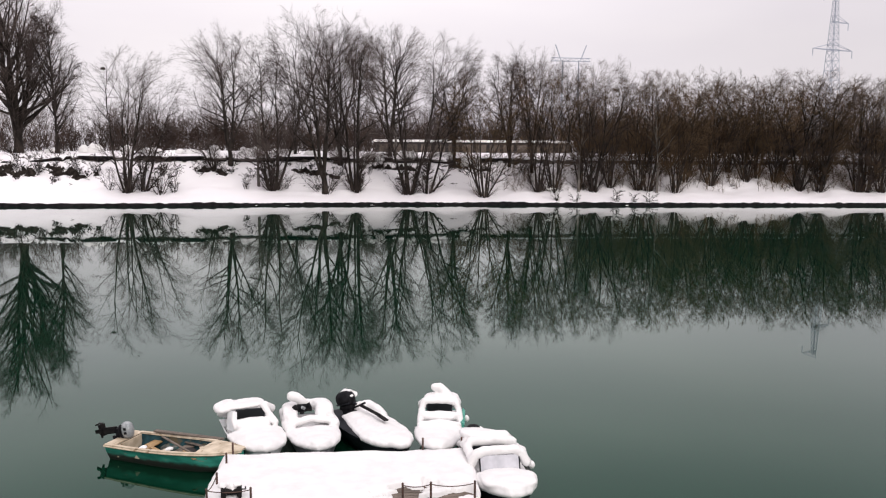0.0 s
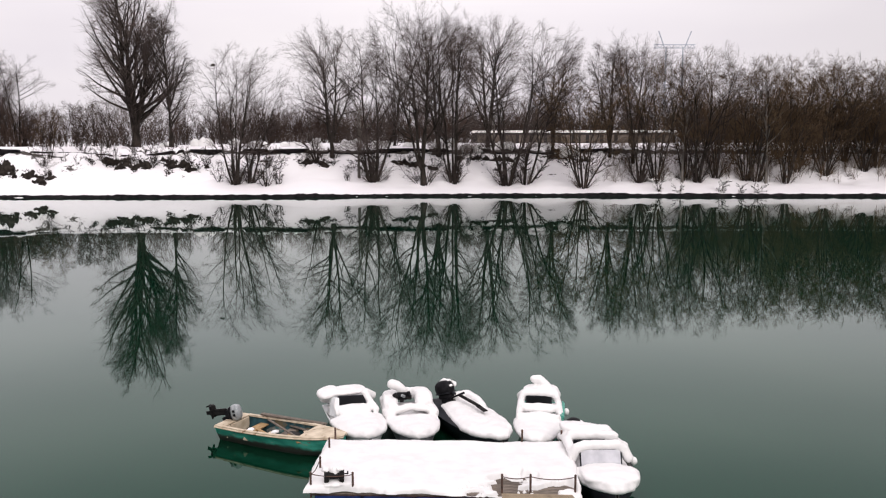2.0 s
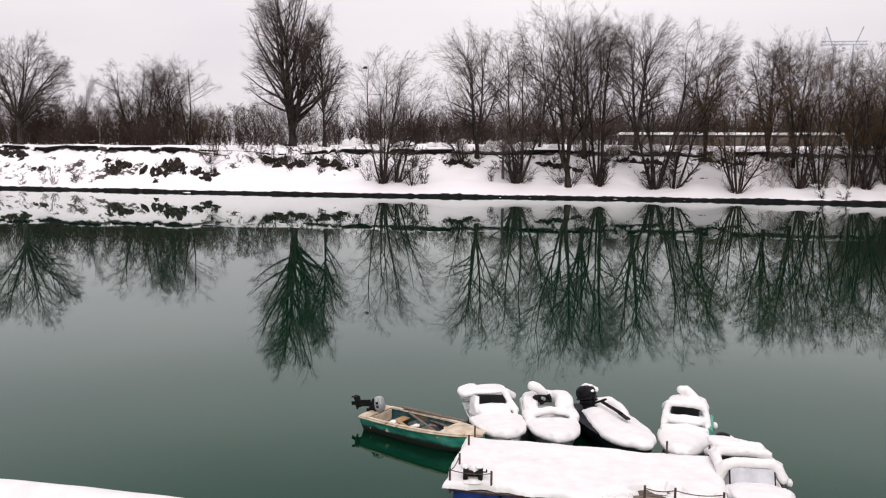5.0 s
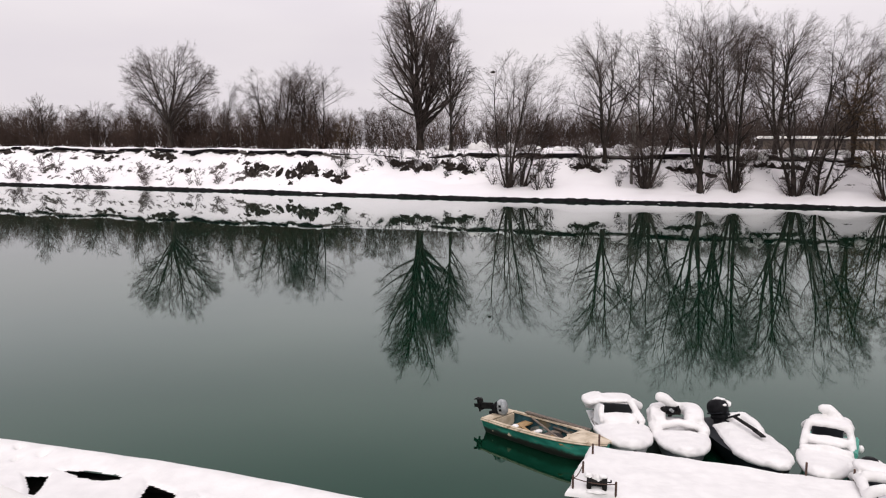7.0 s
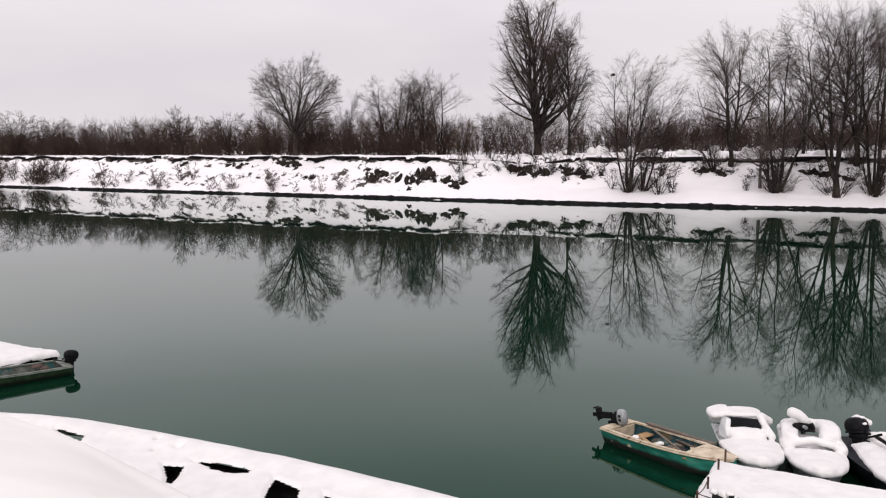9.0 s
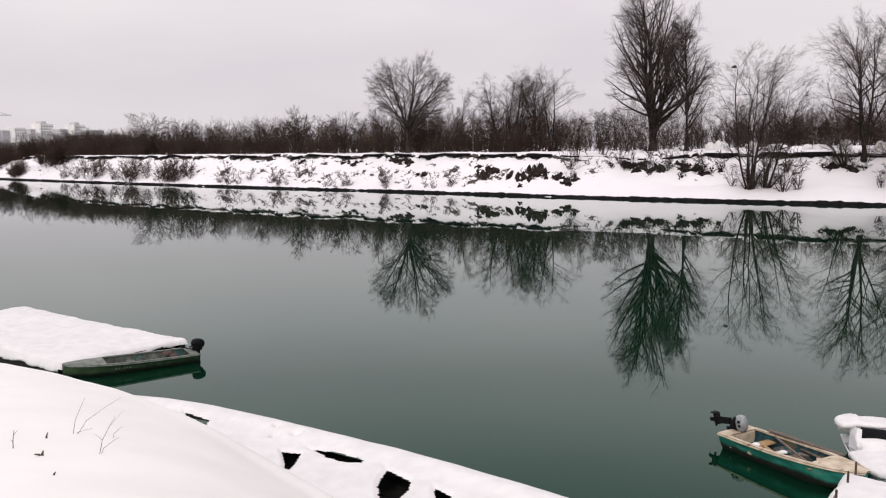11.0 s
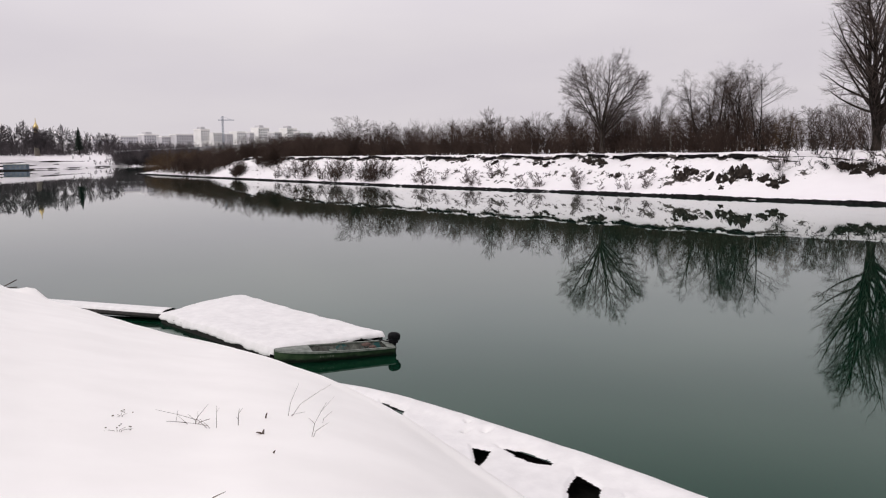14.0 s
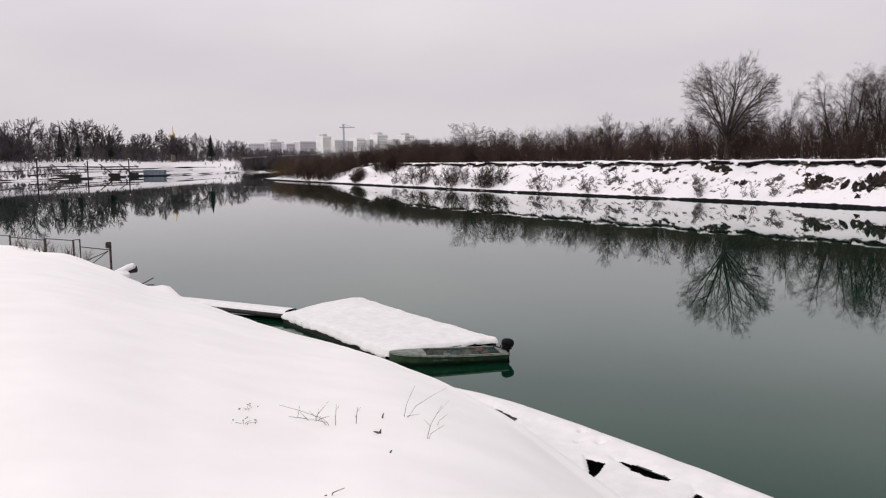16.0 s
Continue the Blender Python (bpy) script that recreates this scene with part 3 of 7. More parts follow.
water = tagged(new("water", quads("water", [(-3200, -1500, 0), (1500, -1500, 0), (1500, 2500, 0), (-3200, 2500, 0)], [(0, 1, 2, 3)], WATER)),
               "calm dark green river mirroring the bare trees", "river", kind="structure")

# the near bank: a mound of snow round the camera with a crest beyond which it drops to the river
CREST_AZ = [-180, -100, -60, 0, 30, 45, 51.4, 53.5, 57.2, 61.3, 65.4, 68, 72, 76, 79, 82.4, 85.3, 87.7, 88.7, 91, 93.5, 110, 180]
CREST_D = [60, 40, 9, 6.5, 7, 8, 9.1, 9.6, 10.8, 12.6, 14.8, 16.5, 19.5, 23.5, 27, 32, 37, 41, 43, 47, 52, 70, 60]
CREST_T = [0.02, 0.04, 0.6, 0.68, 0.62, 0.53, 0.442, 0.418, 0.364, 0.314, 0.278, 0.254, 0.23, 0.212, 0.183, 0.161, 0.141, 0.12, 0.107, 0.092, 0.086, 0.05, 0.02]


def mound_z(x, y):
    az = np.degrees(np.arctan2(-(x + 0.5), y))
    d = np.hypot(x + 0.5, y)
    dc, tn = (sum(np.interp(az + o, CREST_AZ, row) for o in (-3, -1.5, 0, 1.5, 3)) / 5 for row in (CREST_D, CREST_T))
    zc = 7.87 - dc * tn
    u = np.clip(d / dc, 0, 1)
    z = 6.35 + (zc - 6.35) * (u * 0.9 + 0.1 * u ** 3)
    drop = np.maximum(d - dc, 0)
    z = z - 0.72 * np.sqrt(drop ** 2 + 1.0) + 0.72
    for cx, cy, h, r in ((-34.3, 3.75, 0.3, 0.5), (-39.6, 0.3, 0.34, 1.5), (-37.6, 1.6, 0.2, 0.9), (-43.0, -2.2, 0.25, 1.8)):
        z = z + h * np.exp(-((x - cx) ** 2 + (y - cy) ** 2) / r ** 2)
    return z + 0.04 * fractal(x, y, 2.2, 21, 3) * np.clip(d / 4, 0, 1) + 0.005 * fractal(x, y, 0.35, 22, 2)


az = np.radians(np.concatenate([np.arange(-180, -20, 5.0), np.arange(-20, 100, 0.5), np.arange(100, 181, 5.0)]))
rad = np.concatenate([[0.002, 0.1], np.arange(0.5, 20, 0.3), np.arange(20, 60, 0.5), np.arange(60, 90, 6), [120, 300, 900]])
A, D = np.meshgrid(az, rad, indexing="ij")
X, Y = -np.sin(A) * D - 0.5, np.cos(A) * D
Z = np.maximum(mound_z(X, Y), -3)
tagged(new("ground_near_bank", quads("ground_near_bank", np.stack([X, Y, Z], -1).reshape(-1, 3), lattice(len(az), len(rad)), SNOW)),
                   "smooth deep snow on the near river bank", "snowy bank", kind="structure")

# ---- the bank beyond the bend ----
BEND_X = [-300, -420, -486, -503, -540, -625, -665, -817, -885, -905, -890, -840]
BEND_Y = [-150, -62, -27, -12, 9, 52, 102, 186, 310, 450, 700, 1500]


def bend_z(s):
    return np.interp(s, [-20, -1, 0.5, 6, 14, 45, 60, 160, 900], [-3, -0.4, 0.8, 1.4, 3.2, 10, 12.5, 15, 24])


bx, by = np.array(BEND_X, float), np.array(BEND_Y, float)
run = np.concatenate([[0], np.cumsum(np.hypot(np.diff(bx), np.diff(by)))])
t = np.arange(0, run[-1], 5.0)
px, py = np.interp(t, run, bx), np.interp(t, run, by)
tx, ty = np.gradient(px), np.gradient(py)
tx, ty = np.convolve(np.pad(tx, 4, mode="edge"), np.ones(9) / 9, "valid"), np.convolve(np.pad(ty, 4, mode="edge"), np.ones(9) / 9, "valid")
tl = np.hypot(tx, ty)
BEND = (px, py, ty / tl, -tx / tl)
off = np.array([-20, -2, -0.5, 0.5, 2, 4, 6, 9, 12, 15, 20, 26, 33, 40, 46, 52, 60, 80, 120, 200, 400, 900])
X = BEND[0][:, None] + BEND[2][:, None] * off * -1 * -1
Y = BEND[1][:, None] + BEND[3][:, None] * off
if ((X[:, -1] - X[:, 0]).mean()) > 0:
    BEND = (BEND[0], BEND[1], -BEND[2], -BEND[3])
    X, Y = BEND[0][:, None] + BEND[2][:, None] * off, BEND[1][:, None] + BEND[3][:, None] * off
Z = bend_z(off)[None, :] + 0.7 * fractal(X, Y, 14, 31, 4) * (off > 1)
tagged(new("ground_bend_bank", quads("ground_bend_bank", np.stack([X, Y, Z], -1).reshape(-1, 3), lattice(len(t), len(off)), BANK)),
       "distant snowy bank beyond the river bend", "river bank", kind="structure")

# dark stones along the far waterline
k = np.arange(8, len(t), 1)
o = np.array([-0.8, 0.1, 1.0, 2.2])
X = BEND[0][k][:, None] + BEND[2][k][:, None] * o + 0.4 * fractal(k[:, None] * 5.0 + o * 0, o[None, :] * 4 + k[:, None] * 0, 4.0, 71, 3)
Y = BEND[1][k][:, None] + BEND[3][k][:, None] * o
Z = np.array([-0.5, 0.55, 0.95, 0.7])[None, :] * (1 + 0.25 * fractal(k[:, None] * 5.0 + o * 0, o[None, :] * 0 + k[:, None] * 0.0, 9.0, 72, 4))
tagged(new("stone_edge", quads("stone_edge", np.stack([X, Y, Z], -1).reshape(-1, 3), lattice(len(k), 4), EARTH)), "dark stone edging along the far waterline", "stones", kind="structure")

# low retaining walls that step the far slope
for s, k0, k1 in ((13.0, 52, 96), (23.0, 40, 112), (31.0, 60, 84)):
    k = np.arange(k0, k1)
    o = s + np.array([0.0, 0.0, 0.5, 0.5])[None, :] + 1.6 * np.sin(k * 0.21)[:, None]
    X, Y = BEND[0][k][:, None] + BEND[2][k][:, None] * o, BEND[1][k][:, None] + BEND[3][k][:, None] * o
    Z = bend_z(o) + np.array([-1.2, 0.45, 0.5, -1.2])[None, :] + 0.25 * fractal(X, Y, 12, 81, 3)
    tagged(new("retaining_wall", quads("retaining_wall", np.stack([X, Y, Z], -1).reshape(-1, 3), lattice(len(k), 4), EARTH, False)), "low dark retaining wall along the snowy slope", "wall", kind="structure")

# ---- trees on the far bank ----
def stand(rows, label, group):
    """Trees by kind, variant, place, height of the top, breadth and lean."""
    for i, (kind, var, x, y, top, spread, lean) in enumerate(rows):
        z = float(bank_z(x, y))
        words = LABELS[kind]
        tree(kind, var, x, y, z, top - z + 0.3, words, spread, 47.0 * i % 360 if not lean else 0, group, lean=lean)


LABELS = {
    "poplar": "tall bare poplar with a dense upswept crown",
    "young_poplar": "young bare poplar with slender upswept branches",
    "oak": "broad bare tree with a rounded crown on the bank top",
    "willow": "bare grey willow with several stems in snow",
    "slender": "tall slender bare tree with fine twigs",
    "leaning": "bare tree with leaning forked stems in snow",
    "dense": "dense dark brown bushy tree on the beach",
    "brush": "dark brown brushy tree with dense thin stems",
    "birch": "slim birch with pale bark and drooping twigs",
    "shrub": "small bare shrub growing out of the snow",
    "frosted": "pale frosted shrub on the snowy slope",
    "tangle": "dark tangle of roots and brush on bare earth",
    "laden": "snow-laden bush lying at the waterline",
}
stand([
    ("poplar", 1, -73.9, 139.6, 38.3, 1.13, 0), ("young_poplar", 1, -65.0, 135.2, 32.4, 0.95, 0),
    ("willow", 1, -48.5, 122.8, 23.0, 1.0, 0), ("leaning", 1, -46.6, 124.3, 19.8, 1.0, 8),
    ("shrub", 1, -43.4, 122.6, 8.5, 1.0, 0), ("shrub", 2, -41.6, 123.2, 6.5, 1.0, 0),
    ("leaning", 2, -38.0, 132.1, 21.0, 1.0, -10), ("slender", 1, -35.7, 134.3, 28.1, 1.0, 0),
    ("willow", 2, -27.1, 127.1, 27.1, 1.0, 0), ("slender", 2, -27.6, 149.5, 24.9, 0.8, 0),
], "", "bare trees on the far bank")
stand([
    ("slender", 3, -18.9, 127.5, 29.8, 1.0, -4), ("slender", 4, -17.8, 137.9, 30.5, 1.0, 0),
    ("willow", 3, -14.1, 128.2, 27.8, 0.9, 0), ("slender", 1, -9.5, 141.7, 29.9, 1.0, 0),
    ("willow", 4, -5.6, 130.9, 26.9, 1.0, 0), ("leaning", 1, -2.5, 130.0, 26.4, 0.9, 6),
    ("slender", 2, 1.8, 140.0, 25.3, 1.0, 0), ("dense", 1, 6.5, 128.8, 18.8, 1.15, 0),
    ("slender", 4, 11.6, 141.5, 26.2, 0.9, 0), ("slender", 3, 15.3, 139.2, 25.6, 0.9, 0),
], "", "bare trees on the far bank")
stand([
    ("willow", 1, 15.8, 133.1, 22.7, 0.9, 0), ("brush", 2, 18.2, 132.0, 22.7, 1.0, 0),
    ("brush", 3, 23.1, 134.0, 22.6, 1.0, 0), ("willow", 3, 24.9, 133.2, 22.5, 0.9, 0),
    ("brush", 1, 28.1, 135.0, 23.3, 1.0, 0), ("brush", 4, 32.9, 135.0, 21.7, 1.0, 0),
    ("brush", 2, 34.3, 134.0, 21.3, 1.0, 0), ("brush", 3, 38.8, 134.0, 21.4, 1.0, 0),
], "", "bare trees on the far bank")
stand([
    ("oak", 1, -124.8, 125.0, 28.0, 0.9, 0), ("willow", 4, -109.5, 139.6, 24.6, 1.2, 0), ("willow", 1, -106.8, 141.0, 24.2, 1.1, 0),
    ("slender", 4, -104.5, 144.4, 24.6, 0.9, 0), ("willow", 2, -98.5, 142.2, 24.8, 1.1, 0), ("willow", 3, -103.0, 140.2, 22.5, 0.9, 0),
    ("willow", 2, -119.2, 135.2, 21.1, 0.8, 0), ("brush", 1, -80.4, 123.5, 14.4, 0.9, 0),
    ("willow", 1, -77.2, 135.8, 16.8, 0.7, 0), ("shrub", 1, -77.9, 128.5, 12.8, 1.0, 0),
], "", "bare trees on the far bank")

# shrubs on the open face and along the water
def shrubs(kind, group, rows):
    for i, (x, y, h, spread) in enumerate(rows):
        tree(kind, 1 + i % 3, x, y, float(bank_z(x, y)) - 0.1, h, LABELS[kind], spread, 71.0 * i % 360, group)


rng = np.random.default_rng(23)
for x0, n, w, h0 in ((-150, 9, 14, 3.0), (-168, 7, 7, 3.2), (-190, 9, 10, 3.6), (-214, 7, 9, 4.0), (-240, 6, 10, 4.0), (-106, 5, 6, 2.8), (-118, 4, 3, 2.6), (-131, 5, 5, 2.8)):
    rows = []
    for _ in range(n):
        x = x0 + rng.normal(0, w * 0.5)
        rows.append((x, float(shore(x)) + rng.uniform(0.6, 3.5) + 5 * rng.random() ** 3, h0 * rng.uniform(0.7, 1.35), rng.uniform(0.8, 1.3)))
    shrubs("shrub" if x0 < -180 else "frosted", "bare shrubs on the slope" if x0 < -180 else "frosted shrubs on the slope", rows)


def scar(x0, y0, a, b, seed, lump=0.35):
    """A ragged patch of bare earth and roots where the snow has slid away."""
    gx, gy = np.arange(-a * 1.5, a * 1.5, 0.16), np.arange(-b * 1.5, b * 1.5, 0.16)
    dx, dy = np.meshgrid(gx, gy, indexing="ij")
    x, y = x0 + dx, y0 + dy
    mask = 0.8 - (dx / a) ** 2 - (dy / b) ** 2 + 1.5 * fractal(x, y * 1.6, 0.8, seed, 5)
    z = bank_z(x, y) + np.where(mask > 0.25, 0.06 + lump * np.clip(mask, 0, 0.8) * (0.6 + 1.6 * fractal(x, y, 0.28, seed + 1, 3)), -0.12)
    F = lattice(len(gx), len(gy))
    F = F[mask.ravel()[F].max(1) > 0.2]
    used = np.unique(F)
    back = np.zeros(x.size, int)
    back[used] = np.arange(len(used))
    V = np.stack([x, y, z], -1).reshape(-1, 3)[used]
    tagged(new("earth_patch", quads("earth_patch", V, back[F], EARTH)), "ragged patch of bare dark earth on the bank", "bare earth", kind="structure")


for i, (x0, y0, a, b, lump) in enumerate(((-97.0, 118.0, 3.0, 1.6, 0.5), (-86.0, 118.2, 3.8, 2.2, 0.6), (-91.5, 118.5, 0.9, 1.6, 0.4), (-79.5, 118.6, 2.4, 1.8, 0.4), (-68.0, 125.6, 4.2, 1.4, 0.5), (-60, 127.3, 4.2, 1.3, 0.5), (-121.5, 119.0, 4.5, 1.6, 0.4),
                                             (-113, 116.2, 2.0, 0.8, 0.3), (-134, 117.5, 4.5, 0.9, 0.3), (-150, 115.5, 2.5, 0.8, 0.3), (-163, 114.8, 3.0, 0.8, 0.3), (-175, 114.5, 2.2, 0.7, 0.3), (-143, 112.0, 1.5, 0.8, 0.3),
                                             (-38, 131.6, 4.0, 0.9, 0.4), (-22, 134.3, 4.0, 0.8, 0.4), (-9, 138.0, 5.0, 0.8, 0.4), (4, 140.0, 4.0, 0.8, 0.4))):
    scar(x0, y0, a, b, 70 + 3 * i, lump)
    for k in range(3 if a > 2.3 else 1):
        x, y = x0 + a * (0.6 * k - 0.6), y0 + b * (0.3 if k % 2 else -0.2)
        tree("tangle", 1 + (i + k) % 2, x, y, float(bank_z(x, y)) - 0.15, 0.9 + 0.5 * b * 0.6, LABELS["tangle"], 0.75, 77.0 * (i + k) % 360, "tangles of roots on the bank")
shrubs("shrub", "dark shrubs under the bank edge", [(-80.5, 121.5, 4.6, 1.1), (-78.5, 119.5, 3.0, 1.2), (-72.5, 125.5, 4.6, 0.9), (-70.3, 124.8, 4.0, 0.9), (-67.6, 126.0, 4.4, 0.9), (-64.2, 126.4, 4.0, 0.9), (-61.5, 127.0, 3.6, 1.0), (-58.2, 127.4, 3.8, 0.9), (-55.5, 128.0, 3.0, 1.0), (-36, 131.5, 3.2, 1.0), (-24, 133.8, 3.0, 1.0), (-11, 137.0, 3.4, 1.0), (8.5, 136.0, 4.0, 1.0)])
rng = np.random.default_rng(31)
shrubs("tangle", "dark brush under the bank edge", [(-77.5 + 1.5 * i + rng.normal(0, 0.6), float(shore(-76.5 + 1.45 * i)) + rng.uniform(10.5, 14.5), rng.uniform(1.8, 3.2), rng.uniform(0.7, 1.0)) for i in range(16)])
shrubs("tangle", "dark brush under the bank edge", [(x + rng.normal(0, 0.8), float(shore(x)) + rng.uniform(9, 15), rng.uniform(1.2, 2.4), 1.0) for x in (-48, -40, -33, -26, -19, -15, -9, -3, 3, 9)])
rng = np.random.default_rng(37)
shrubs("tangle", "dark brush under the bank edge", [(x, float(shore(x)) + rng.uniform(12.5, 16.5), rng.uniform(1.4, 2.6), rng.uniform(0.9, 1.4)) for x in np.arange(-50, 14, 2.9) + rng.normal(0, 0.9, 23)])
shrubs("shrub", "dark shrubs under the bank edge", [(x, float(shore(x)) + rng.uniform(7, 15), rng.uniform(2.2, 3.8), rng.uniform(0.9, 1.2)) for x in np.arange(-52, 40, 6.6) + rng.normal(0, 1.5, 14)])
shrubs("laden", "snow-laden bushes at the waterline", [(18.0, 127.2, 2.4, 1.0), (21.0, 126.8, 1.8, 1.0), (27.5, 127.6, 2.2, 1.2), (30.5, 127.5, 1.6, 1.3), (33.0, 127.7, 1.8, 1.1)])

# the dense brown wood downstream
rng = np.random.default_rng(4)
for i in range(20):
    x = 41.0 + i * 2.3 + rng.uniform(-0.8, 0.8)
    y = float(shore(x)) + rng.uniform(7.5, 15.0)
    z = float(bank_z(x, y))
    tree(("brush", "brush", "dense", "brush", "willow")[i % 5], 1 + i % 4 if i % 5 < 4 and i % 5 != 2 else 1, x, y, z, 20.5 - z + rng.uniform(-2.5, 2.2), LABELS["brush"], rng.uniform(0.85, 1.3), rng.uniform(0, 360), "brushy trees on the far bank")

rng = np.random.default_rng(7)
n = 800
xs = rng.uniform(24, 100, n)
ys = shore(xs) + rng.uniform(11, 34, n)
thicket("thicket", rng, xs, ys, bank_z(xs, ys), rng.uniform(5, 11, n), TWIG_RED, "dense brown thicket behind the riverside trees", 0.05, 9, 6, 0.026)
n = 420
xs = rng.uniform(10, 100, n)
ys = shore(xs) + rng.uniform(7.5, 14, n)
thicket("foot_brush", rng, xs, ys, bank_z(xs, ys), rng.uniform(1.4, 4.2, n), TWIG_RED, "dark tangled brush at the foot of the wood", 0.08, 8, 5, 0.02)
n = 1900
xs = rng.uniform(-345, 95, n)
near = np.clip((-75 - xs) / 25, 0, 1)
ys = shore(xs) + (72 - 50 * near) + rng.uniform(0, 1, n) ** 1.3 * 45
hs = rng.uniform(4.6, 7.0, n) + 3.0 * near + 4.6 * (1 - near)
hs = hs * np.interp(xs, [-345, -300, -262, -235], [0.9, 0.86, 0.84, 1.0])
thicket("far_thicket", rng, xs, ys, bank_z(xs, ys), hs, TWIG_FAR, "brown leafless wood behind the snowy field", 0.07, 8, 6, 0.043)
n = 3600
xs = rng.uniform(-345, 95, n)
near = np.clip((-75 - xs) / 25, 0, 1)
ys = shore(xs) + (72 - 52 * near) + rng.uniform(0, 14, n)
thicket("undergrowth", rng, xs, ys, bank_z(xs, ys), rng.uniform(2.2, 5.6, n) + 1.8 * (1 - near), TWIG_FAR, "dark undergrowth at the edge of the wood", 0.09, 6, 3, 0.08)
n = 760
xs = np.concatenate([rng.uniform(-402, -302, 460), rng.uniform(-345, -262, 300)])
ys = shore(xs) + np.where(np.arange(n) < 460, rng.uniform(3.0, 24, n), rng.uniform(22, 44, n))
hs = rng.uniform(5.6, 9.4, n) * np.interp(xs, [-402, -392, -375], [0.6, 0.9, 1.0])
red = xs < -368 + rng.normal(0, 9, n)
thicket("spit_thicket", rng, xs[red], ys[red], bank_z(xs, ys)[red], hs[red], TWIG_RED, "reddish brown bushes on the snowy spit", 0.06, 9, 7, 0.05)
thicket("spit_wood", rng, xs[~red], ys[~red], bank_z(xs, ys)[~red], hs[~red], TWIG_FAR, "dark brown wood behind the snowy spit", 0.06, 9, 7, 0.05)
# single crowns that stand out above the brown wood
for i, (x, y, top, spread) in enumerate(((-234, 122, 20.4, 1.25), (-221, 126, 18.4, 1.1), (-212, 121, 17.0, 1.2), (-203, 126, 15.8, 1.1), (-165, 126, 19.6, 0.9), (-172, 130, 17.5, 1.0), (-152, 130, 17.8, 1.0), (-142, 134, 18.3, 1.0), (-186, 128, 16.4, 1.0),
                                          (-113, 141, 19.0, 1.0), (-131, 137, 18.4, 1.0), (-90, 147, 16.5, 1.1), (-84, 143, 15.5, 1.0), (-246, 126, 15.5, 1.2))):
    z = float(bank_z(x, y))
    tree("copse", 1 + i % 3, x, y, z, top - z, "rounded bare crown rising above the brown wood", spread, 83.0 * i % 360, "bare trees of the brown wood")
# wood on the bank beyond the bend
n = 1900
k = np.where(np.arange(n) < 1350, rng.integers(34, 185, n), rng.integers(34, 72, n))
s = rng.uniform(50, 105, n)
xs, ys = BEND[0][k] + BEND[2][k] * s, BEND[1][k] + BEND[3][k] * s
thicket("bend_wood", rng, xs, ys, bend_z(s), rng.uniform(9, 13.5, n) + 6 * np.clip(1 - np.hypot(xs + 575, ys + 30) / 70, 0, 1), HAZED_WOOD, "distant leafless park trees beyond the bend", 0.14, 7, 4, 0.23)
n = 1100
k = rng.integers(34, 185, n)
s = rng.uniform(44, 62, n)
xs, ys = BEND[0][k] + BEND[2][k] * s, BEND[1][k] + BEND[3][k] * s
thicket("bend_hedge", rng, xs, ys, bend_z(s), rng.uniform(3, 6.5, n), HAZED_WOOD, "dark undergrowth along the far hill", 0.2, 7, 4, 0.2)
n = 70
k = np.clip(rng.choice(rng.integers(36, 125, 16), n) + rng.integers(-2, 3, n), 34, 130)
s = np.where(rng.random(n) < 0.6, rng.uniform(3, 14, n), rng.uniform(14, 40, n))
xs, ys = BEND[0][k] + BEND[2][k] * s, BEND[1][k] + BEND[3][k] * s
thicket("bend_bushes", rng, xs, ys, bend_z(s), rng.uniform(2.0, 4.5, n), HAZED_WOOD, "scattered bushes on the far snowy slope", 0.12, 14, 6, 0.1)
PARK = [(-560, -34, 34), (-562, -24, 36), (-560, -14, 38), (-566, -4, 35), (-572, 4, 31), (-600, 8, 38), (-604, 16, 40), (-612, 24, 40), (-618, 33, 37), (-628, 40, 33), (-640, 52, 30), (-652, 58, 31), (-660, 68, 32),
        (-686, 78, 37), (-690, 92, 31), (-700, 98, 33), (-708, 108, 35), (-716, 118, 31), (-730, 130, 30), (-745, 142, 30), (-765, 155, 30), (-785, 165, 30), (-640, 30, 33), (-668, 60, 33), (-545, -30, 30), (-550, -50, 36), (-676, 82, 31), (-680, 88, 32), (-672, 90, 29), (-660, 80.5, 26), (-664, 85.5, 27.5)]
for i, (x, y, top) in enumerate(PARK):
    tree("park", 1 + i % 3, x, y, 12.0, top - 12.0, "large bare park tree on the far hill", 0.62 + 0.1 * (i % 3), 67.0 * i, "park trees on the far hill")
rng = np.random.default_rng(78)
n = 150
k = rng.integers(34, 62, n)
s = rng.uniform(2, 40, n) * rng.random(n)
xs, ys = BEND[0][k] + BEND[2][k] * s, BEND[1][k] + BEND[3][k] * s
thicket("slope_bushes", rng, xs, ys, bend_z(s), rng.uniform(2.5, 5.0, n), HAZED_WOOD, "bare bushes on the snowy slope by the landing", 0.1, 12, 6, 0.1)
n = 210
c = rng.integers(0, 11, n)
xs = np.array([-336.0, -322.0, -312.0, -281.0, -281.0, -274.0, -268.0, -262.0, -228.0, -209.0, -190.0])[c] + rng.normal(0, 1.7, n)
ys = shore(xs) + np.where((c > 4) & (c < 8), rng.uniform(7, 12, n), rng.uniform(1, 5, n))
thicket("spit_shrubs", rng, xs, ys, bank_z(xs, ys), rng.uniform(3.8, 6.4, n), TWIG_FAR, "dark bare bushes standing at the foot of the slope", 0.06, 9, 6, 0.075)
